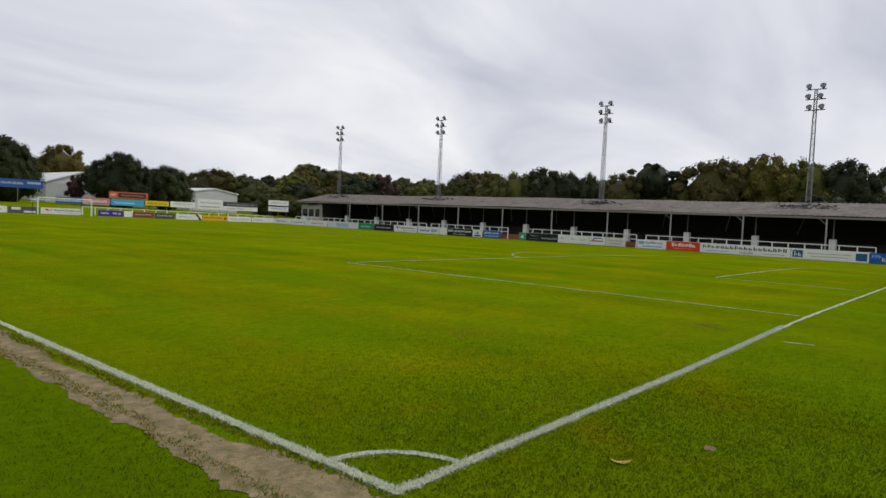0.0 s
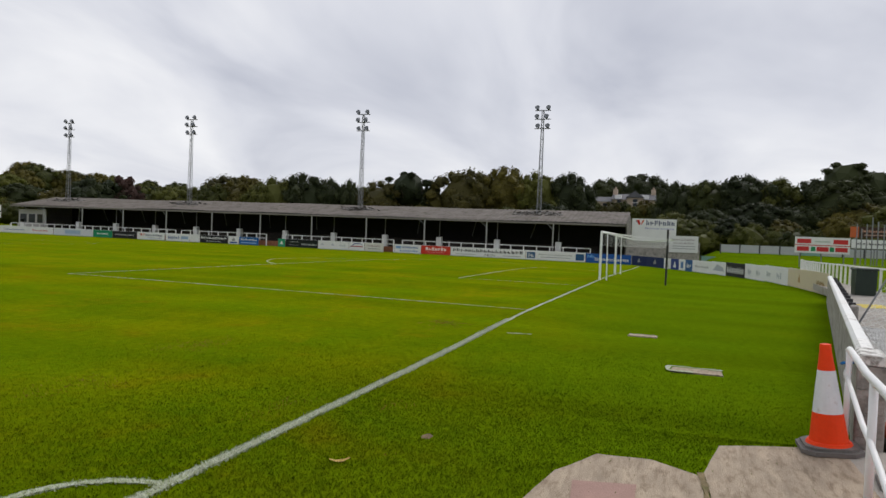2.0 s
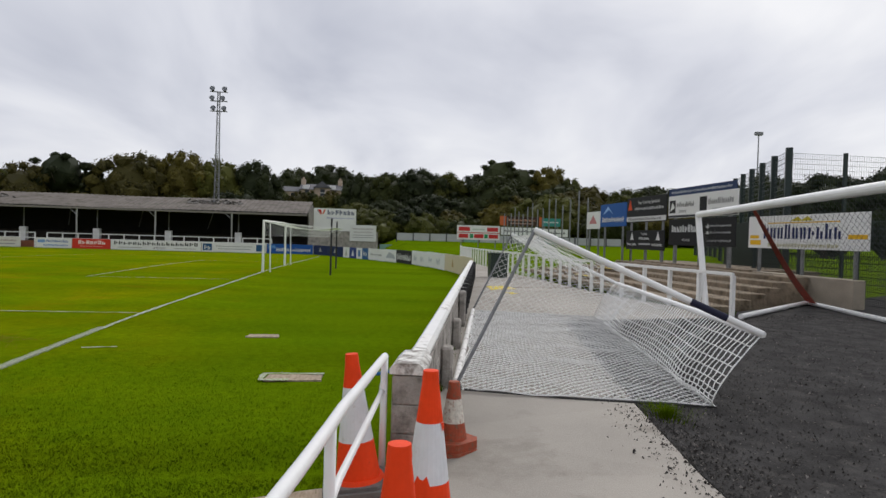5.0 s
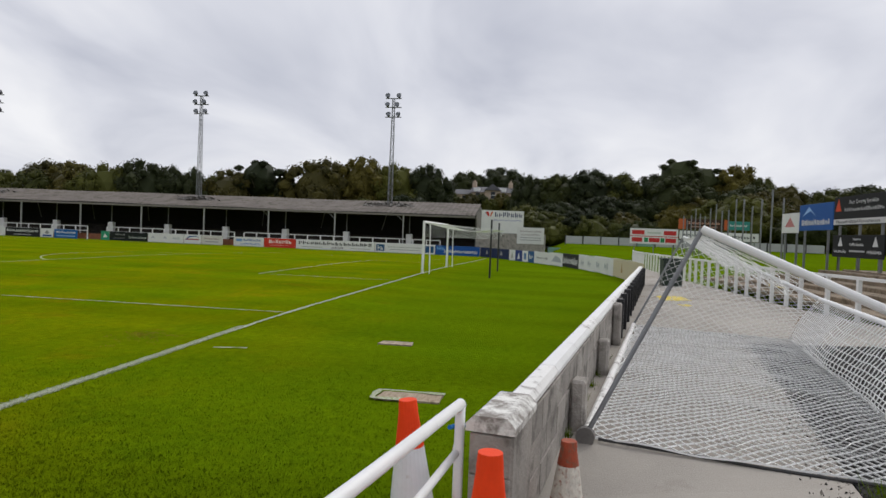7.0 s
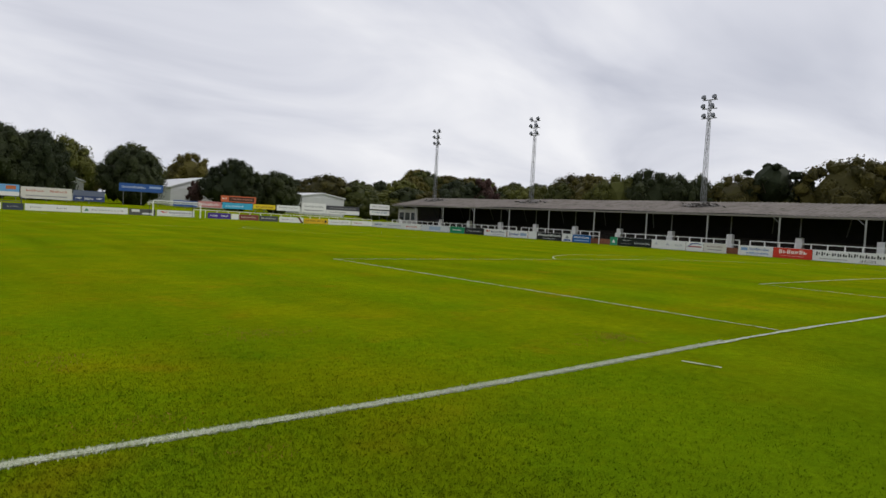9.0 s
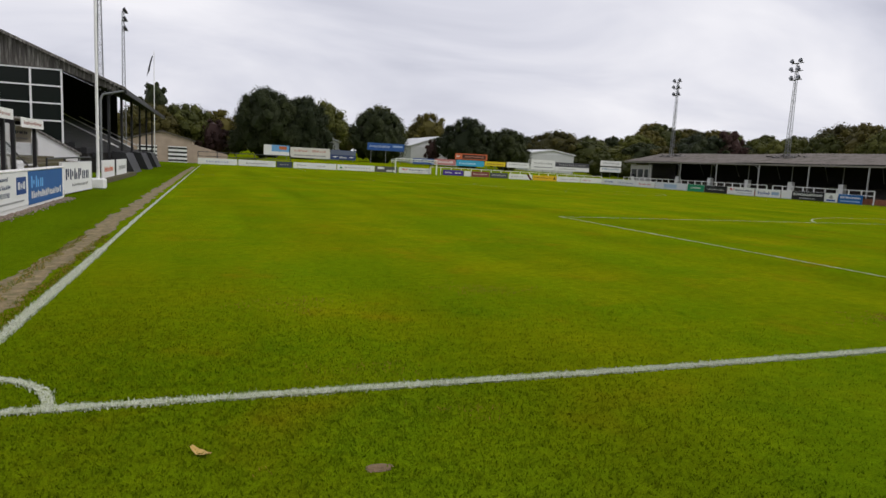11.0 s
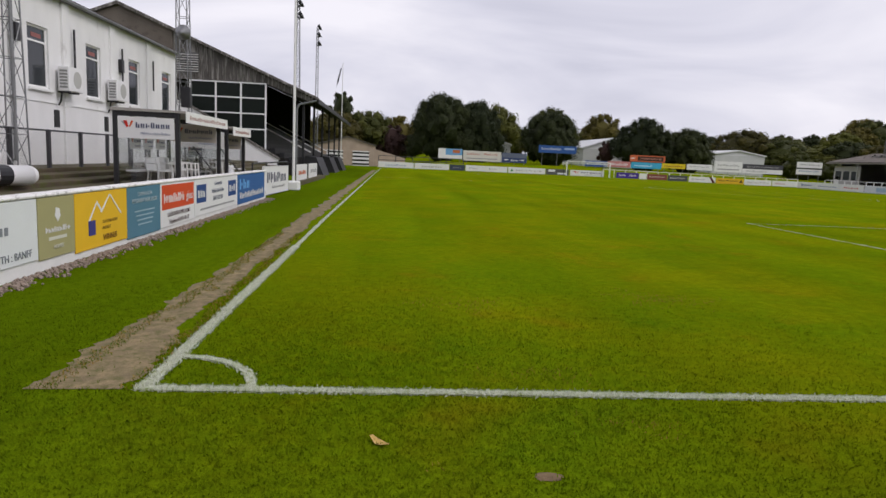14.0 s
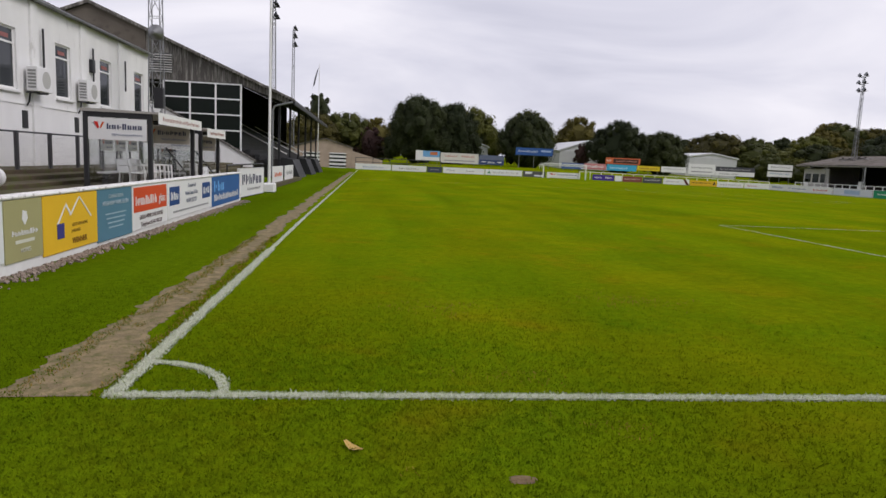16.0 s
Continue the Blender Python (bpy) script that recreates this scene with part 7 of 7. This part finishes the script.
SPREAD = (0.46, 0.56, 0.46, 0.44, 0.52, 0.54)
KINDS = [tree_kind(1, LEAF, 46, 6500, 0.018, 0.46, 0.10), tree_kind(2, LEAF, 56, 7500, 0.017, 0.56, 0.08), tree_kind(3, LEAF2, 50, 6500, 0.018, 0.46, 0.10), tree_kind(4, OLIVE, 44, 6000, 0.018, 0.44, 0.12), tree_kind(5, LEAF2, 56, 7000, 0.017, 0.52, 0.08), tree_kind(12, OLIVE, 52, 7000, 0.017, 0.54, 0.08)]
PINE = tree_kind(6, LEAF2, 13, 3200, 0.016, 0.34, 0.45, 0.5)
COPPER = tree_kind(7, LEAF3, 26, 3600, 0.02, 0.34, 0.1)
BIG = [tree_kind(8, LEAF2, 84, 26000, 0.0115, 0.5, 0.06), tree_kind(9, LEAF2, 78, 24000, 0.012, 0.5, 0.06)]
SHRUB = tree_kind(10, LEAF, 24, 3600, 0.024, 0.7, 0.02)
rnd = random.Random(11)
PLANTED = set()


def plant(kind, x, y, h, wide=1.0, z=None, label="", group=""):
    z = G(x, y) - 0.1 if z is None else z
    m = Matrix.Translation((x, y, z)) @ pose(0, 0, 0, 0, 0, rnd.random() * 360) @ Matrix.Diagonal((h * wide, h * wide, h, 1))
    if kind not in PLANTED:
        PLANTED.add(kind)
        kind.matrix_basis = m
        o = kind
    else:
        kind_scale = kind.matrix_basis.copy()
        o = copy_thing(kind, m @ Matrix.Diagonal((1 / kind.scale.x, 1 / kind.scale.y, 1 / kind.scale.z, 1)))
        kind.matrix_basis = kind_scale
    if label:
        tagged(o, label)
    if group:
        tagged(o, group=group)
    return o


def stand_tree(k, x, y, top, half, label="", group=""):
    """A tree of kind k whose crown reaches a height and a half-width."""
    h = top - G(x, y) + 0.1
    return plant(KINDS[k], x, y, h, half * 1.12 / (h * SPREAD[k]), label=label, group=group)


# wooded hill behind the long stand: the crowns that make its skyline
HILL = ((105, 69, 12.5, 5.1, 0), (108, 64.7, 13.5, 5.4, 2), (110, 60.2, 12.9, 3.8, 4), (112, 56.8, 12.7, 3.2, 4), (115, 51.3, 12.8, 4.6, 3), (121, 35.4, 16.1, 6.6, 5), (123, 27.9, 16.8, 4.6, 3), (125, 22, 16.1, 4.8, 0), (126, 15.6, 15.9, 4.4, 2),
        (172, 12.6, 19.4, 5.4, 4), (172, 3.4, 20.6, 7.0, 2), (128, -4.6, 14.5, 3.6, 4), (127, -9.8, 14.7, 4.0, 1), (127, -15.9, 15.9, 5.7, 4))
SOUTH = ((126, -21.4, 15.3, 4.2, 0), (125, -27.4, 15.1, 4.2, 2), (122, -40.8, 16.7, 4.3, 3), (121, -44.3, 14.5, 3.8, 1), (119, -48.2, 13.1, 4.3, 5))
NORTH = ((98, 169, 14.0, 7.2, 5), (106, 163, 11.2, 7.4, 1), (112, 159, 10.2, 6.6, 0), (118, 154, 11.2, 6.0, 2), (94, 111, 8.6, 4.4, 3), (98, 107, 11.4, 6.0, 4), (108, 96.8, 10.4, 4.8, 1), (112, 92.4, 11.2, 4.2, 0), (115, 88.4, 13.7, 6.5, 5), (108, 78, 12.9, 5.0, 3), (104, 82.5, 11.0, 4.0, 0))
for x, y, top, half, k in HILL + SOUTH + NORTH:
    stand_tree(k, x, y, top, half)
for k in range(7):
    stand_tree((0, 3, 1)[k % 3], 139 + 1.5 * (k % 2), -0.5 + 2.2 * k, 10.9 + 0.8 * math.sin(k * 2.3), 2.2)
plant(COPPER, 102, 103.3, 12.2, 0.95, label="copper-leaved tree in the wood behind the stand")
# lower wood before and between them
for row, (x, h0, gap) in enumerate(((104, 5.6, 6.0), (114, 7.4, 6.5), (137, 7.6, 8.0))):
    y = -72.0
    while y < 150:
        yy = y + rnd.uniform(-2, 2)
        xx = x + rnd.uniform(-3, 3) - (0.12 * (yy - 70) if yy > 70 else 0)
        by_house = -3 < yy < 15 and x > 108
        if not (by_house and x > 120):
            h = (4.4 if by_house else h0) * rnd.uniform(0.8, 1.12) * (1 - 0.25 * ss(60, 110, yy))
            plant(rnd.choice(KINDS), xx, yy, h, rnd.uniform(1.1, 1.5))
        y += gap * rnd.uniform(0.8, 1.2)
# wood to the south-east
for x, y, h in ((96, -34, 9.5), (104, -40, 11), (88, -40, 8), (110, -52, 12.5), (98, -50, 11), (120, -62, 13), (92, -48, 9), (86, -54, 9), (112, -40, 13), (118, -30, 13.5), (100, -62, 11), (80, -60, 8.5), (74, -64, 8), (70, -72, 9), (60, -80, 11), (66, -88, 12), (52, -84, 12), (44, -82, 12), (38, -90, 13), (56, -95, 13)):
    plant(rnd.choice(KINDS), x, y, h * rnd.uniform(0.74, 0.86), rnd.uniform(1.1, 1.35))
for x, y, top, half, k in ((57.5, -44, 9.4, 3.6, 4), (54, -47.5, 9.2, 4.2, 2), (51, -51.5, 9.6, 4.4, 4), (46.5, -54.5, 9.4, 4.6, 2), (60, -52, 9.0, 4.5, 0), (41, -58, 10.2, 5.0, 4)):
    stand_tree(k, x, y, top, half, group="trees beyond the mesh fence")
for x, y, h in ((124, -31.3, 13.6), (123, -35.1, 12.4), (117, 46.4, 13.6)):
    plant(PINE, x, y, h, 1.0, label="tall dark pine standing above the wood")
for i in range(26):
    plant(SHRUB, 96 + rnd.uniform(-3, 6), -62 + i * 5 + rnd.uniform(-2, 2), rnd.uniform(3, 5), 1.0, label="low bushy green shrub at the wood's edge", group="shrubs")
# far end
for k, (x, y, h, w) in enumerate(((11.3, 125, 14.7, 0.86), (18.0, 126, 13.6, 0.78), (34.5, 130, 12.9, 0.84), (54.3, 129, 12.2, 0.9), (64.6, 131, 10.6, 0.95))):
    plant(BIG[k % 2], x, y, h, w, 0.4, "large round-headed dark green tree behind the far goal", "far end trees")
for x, y, h in ((-10, 128, 11), (-4, 134, 11.5), (3, 138, 11), (-16, 125, 9), (-22, 130, 12), (25, 150, 14), (28, 158, 12), (44, 170, 15), (60, 175, 14)):
    plant(rnd.choice(KINDS), x, y, h, 1.0, group="far end trees")
plant(PINE, 119, 41.8, 11.6, 0.4, label="narrow dark conifer in the wood")
plant(PINE, -9.5, 140, 15.5, 0.55, label="narrow dark conifer behind the main stand")
plant(COPPER, 47.8, 134, 6.0, 0.8, label="small copper-leaved tree before the white shed")
plant(COPPER, 1.5, 131, 8.5, 1.1, label="copper-leaved tree behind the brick store")
for i in range(58):
    x = -40 + i * 4.4
    plant(rnd.choice(KINDS), x + rnd.uniform(-2, 2), 190 + rnd.uniform(-8, 14), (7.6 + 1.5 * math.sin(i * 0.9) + rnd.uniform(-1, 1.5)) * (1 + 0.12 * ss(60, 120, x)), rnd.uniform(1.0, 1.3), group="far end trees")
for i in range(14):
    plant(SHRUB, 88 + i * 4.5, 128 + rnd.uniform(-6, 12), rnd.uniform(3.5, 6.5), 1.0, label="low bushy green shrub at the wood's edge", group="shrubs")

# ---- small ground things ----
lf = thing("fallen_leaf", (1.83, -0.94, G(1.83, -0.94) + 0.006), "curled pale brown fallen leaf on the grass", "leaf", turn=40)
bm = bmesh.new()
g = [[bm.verts.new((u * 0.035 * (1 - abs(v - 2) / 3), (v - 2) * 0.045, 0.008 * u * u + 0.006 * (v - 2) ** 2)) for u in (-1, 0, 1)] for v in range(5)]
for a, c in zip(g, g[1:]):
    for i in range(2):
        bm.faces.new((a[i], a[i + 1], c[i + 1], c[i]))
part("blade", bm, paint(0.5, 0.33, 0.1), lf)
r = np.random.RandomState(21)
gx = -2 + 15 * r.rand(30000) ** 0.8
ex_, ey_ = zip(*walk_edge)
gd = np.where(r.rand(30000) < 0.3, r.normal(0.12, 0.2, 30000), r.exponential(1.9, 30000))
gy = np.interp(gx, ex_, ey_) - gd
gr = 0.004 + 0.010 * r.rand(30000) ** 2.5
tet = np.array(((1, 0, -0.4), (-0.6, 0.8, -0.4), (-0.6, -0.8, -0.4), (0, 0, 0.9)))
V = np.stack((gx, gy, ZC + gr * 0.4), 1)[:, None, :] + (tet[None] + r.normal(0, 0.35, (30000, 4, 3))) * gr[:, None, None]
me = bpy.data.meshes.new("mesh")
me.from_pydata(V.reshape(-1, 3).tolist(), [], [tuple(4 * n + c for c in f) for n in range(30000) for f in ((0, 1, 3), (1, 2, 3), (2, 0, 3))])
me.materials.append(STONES)
solo("loose_grit", me, "loose dark and pale grit scattered over the asphalt", "gravel", "stuff")


def turf(name, n, x0, x1, y0, y1, tall, seed, skip, material=BLADE, label="short mown grass blades of the pitch", wide=1.0):
    """Short mown blades, one sheet of many."""
    r = np.random.RandomState(seed)
    xs, ys = r.uniform(x0, x1, n), r.uniform(y0, y1, n)
    keep = [i for i in range(n) if not skip(xs[i], ys[i], r)]
    V = np.zeros((len(keep) * 3, 3))
    for j, i in enumerate(keep):
        x, y = xs[i], ys[i]
        z = G(x, y)
        a = r.rand() * 6.283
        h, w = tall * r.uniform(0.5, 1.3), 0.0035 * wide * r.uniform(0.7, 1.6)
        lx, ly = r.normal(0, 0.5, 2) * h
        V[3 * j] = (x - w * math.cos(a), y - w * math.sin(a), z)
        V[3 * j + 1] = (x + w * math.cos(a), y + w * math.sin(a), z)
        V[3 * j + 2] = (x + lx, y + ly, z + h)
    me = bpy.data.meshes.new("mesh")
    me.from_pydata(V.tolist(), [], [(3 * j, 3 * j + 1, 3 * j + 2) for j in range(len(keep))])
    me.materials.append(material)
    solo(name, me, label, "grass", "stuff")


def weed_tuft(at, n, spread, tall, seed):
    """Long blades fanning out of one crack."""
    r = np.random.RandomState(seed)
    V, F = [], []
    for k in range(n):
        a, d = r.rand() * 6.283, abs(r.normal(0, spread))
        x, y = at[0] + d * 1.6 * math.cos(a), at[1] + d * math.sin(a)
        h, w, l = tall * r.uniform(0.4, 1.2), 0.004, r.uniform(0.2, 0.9)
        p = Vector((x, y, at[2]))
        tip = p + Vector((math.cos(a) * h * l, math.sin(a) * h * l, h))
        side = Vector((-math.sin(a), math.cos(a), 0)) * w
        V += [tuple(p - side), tuple(p + side), tuple(tip)]
        F.append((3 * k, 3 * k + 1, 3 * k + 2))
    solo("weed_tuft", flat_mesh(V, F, BLADE), "small green tuft of grass at the concrete edge", "grass tuft", "stuff")


weed_tuft((4.5, -7.80, ZC), 420, 0.11, 0.10, 3)
for k in range(7):
    weed_tuft((5.5 + 0.62 * k, wall_y(5.5 + 0.62 * k) - 0.06, ZC), 40, 0.04, 0.07, 20 + k)


def inside(x, y, outline):
    odd = False
    for (ax, ay), (cx, cy) in zip(outline, outline[1:] + outline[:1]):
        if (ay > y) != (cy > y) and x < ax + (y - ay) * (cx - ax) / (cy - ay):
            odd = not odd
    return odd


def bare(x, y, r):
    away = math.hypot(x - 1.6, (y + 1.7) * 1.05)
    if r.rand() < ss(3.0, 9.5, away) + 0.1 or x < -2.95:
        return True
    jx, jy = x + 0.05 * noise.noise((x * 7, y * 7, 2)), y + 0.05 * noise.noise((x * 7, y * 7, 8))
    if y < -2.4 and x < 3.5 and (inside(jx, jy, SLAB_A) or inside(jx, jy, SLAB_B)):
        return r.rand() < 0.985
    if y < -5.0 and x < 3.4 or -3.97 < y < -3.84 and x < 2.5:
        return True
    half = 0.25 + 0.12 * (1 - ss(0.0, 2.5, y))
    off = abs(x + 0.5) + 0.09 * noise.noise((x * 3, y * 3, 4))
    if y > -0.02 and off < half + 0.05:
        return r.rand() < (0.96 if off < half - 0.06 else 0.6)
    if math.hypot((x - 2.85) / 0.085, (y + 1.37) / 0.05) < 1 + 0.5 * noise.noise((x * 20, y * 20, 1)):
        return r.rand() < 0.9
    if x > 3.4 and y < wall_y(x) + 0.14:
        return True
    if abs(x) < 0.06 and y > 0 or abs(y) < 0.06 and x > 0:
        return r.rand() < 0.72
    if abs(math.hypot(x, y) - 0.8) < 0.05 and x > 0 and y > 0:
        return r.rand() < 0.72
    return 7.6 < x < 8.2 and -4.5 < y < -3.55 or 11.4 < x < 11.8 and -3.4 < y < -2.7


def thin(x, y, r):
    """A thicker sward by the corner that thins out all round."""
    away = math.hypot(x - 1.8, y + 1.4) + 0.8 * noise.noise((x * 0.6, y * 0.6, 11))
    return r.rand() < ss(1.0, 5.0, away) or bare(x, y, r)


turf("turf_blades", 330000, -6.0, 13.0, -7.4, 9.0, 0.022, 5, bare)
turf("turf_blades", 250000, -4.5, 8.0, -5.5, 4.5, 0.024, 15, thin, wide=1.4)


def off_line(x, y, r):
    """Chalked blades stand on the markings by the corner only."""
    d = min(abs(y) if x > -0.05 else 9, abs(x) if y > -0.05 else 9, abs(math.hypot(x, y) - 0.8) * 1.2 if x > 0 and y > 0 else 9)
    return abs(r.normal(0, 0.034)) + 0.012 < d or d > 0.085


def off_patch(x, y, r):
    """Straw-brown blades gather in a few uneven patches."""
    for cx, cy, sx, sy, k in ((10.5, 1.1, 0.8, 0.5, 0.8), (2.8, 3.2, 0.9, 0.5, 0.35), (5.7, 3.8, 1.0, 0.6, 0.4), (3.2, 0.5, 0.7, 0.25, 0.3), (0.3, -0.35, 0.5, 0.2, 0.3), (2.2, -1.25, 0.2, 0.12, 0.4), (3.7, -0.6, 0.5, 0.3, 0.35)):
        d = math.hypot((x - cx) / sx, (y - cy) / sy) + 0.7 * noise.noise((x * 2.5, y * 2.5, 7)) + 0.4 * noise.noise((x * 9, y * 9, 3))
        if d < 1 and r.rand() < k * (1 - d):
            return False
    return True


def off_rim(x, y, r):
    """Straw and grass straggle along both rims of the worn path and in islands on it."""
    half = 0.20 + 0.09 * (1 - ss(0.0, 5.0, y))
    off = abs(x + 0.40) + 0.10 * noise.noise((x * 2.4, y * 2.4, 4)) + 0.06 * noise.noise((x * 9, y * 9, 6))
    isle = noise.noise((x * 3.2, y * 2.2, 14)) > 0.42
    return not (isle and off < half or abs(off - half) < 0.075) or r.rand() < 0.55


turf("turf_blades", 42000, -1.0, 0.0, -0.05, 10.0, 0.024, 41, off_rim, BLADE, "grass straggling over the worn path", 1.4)
turf("dead_blades", 24000, -1.0, 0.0, -0.05, 10.0, 0.024, 42, off_rim, DEAD, "straw-brown dead grass along the worn path", 1.4)
turf("chalked_blades", 52000, -0.1, 12.0, -0.09, 0.09, 0.026, 6, off_line, CHALKED, "grass blades whitened by line paint", 1.1)
turf("chalked_blades", 34000, -0.09, 0.09, 0.05, 8.0, 0.026, 7, off_line, CHALKED, "grass blades whitened by line paint", 1.1)
turf("chalked_blades", 9000, 0.05, 0.9, 0.09, 0.9, 0.026, 8, off_line, CHALKED, "grass blades whitened by line paint", 1.1)
turf("dead_blades", 90000, 1.0, 12.0, -1.6, 5.0, 0.026, 9, off_patch, DEAD, "straw-brown dead grass in small patches")
bm = bmesh.new()
rnd = random.Random(31)
rim = []
for k in range(22):
    a = k / 22 * 2 * math.pi
    q = 1 + 0.35 * noise.noise((math.cos(a) * 2, math.sin(a) * 2, 5))
    rim.append(bm.verts.new((2.85 + 0.09 * q * math.cos(a), -1.37 + 0.055 * q * math.sin(a), G(2.85, -1.37) + 0.004)))
hub = bm.verts.new((2.85, -1.37, G(2.85, -1.37) + 0.010))
for a, c in zip(rim, rim[1:] + rim[:1]):
    bm.faces.new((a, c, hub))
tagged(part("bare_patch", bm, SOIL), "small bare brown scuff in the turf", "bare soil", "", "structure")
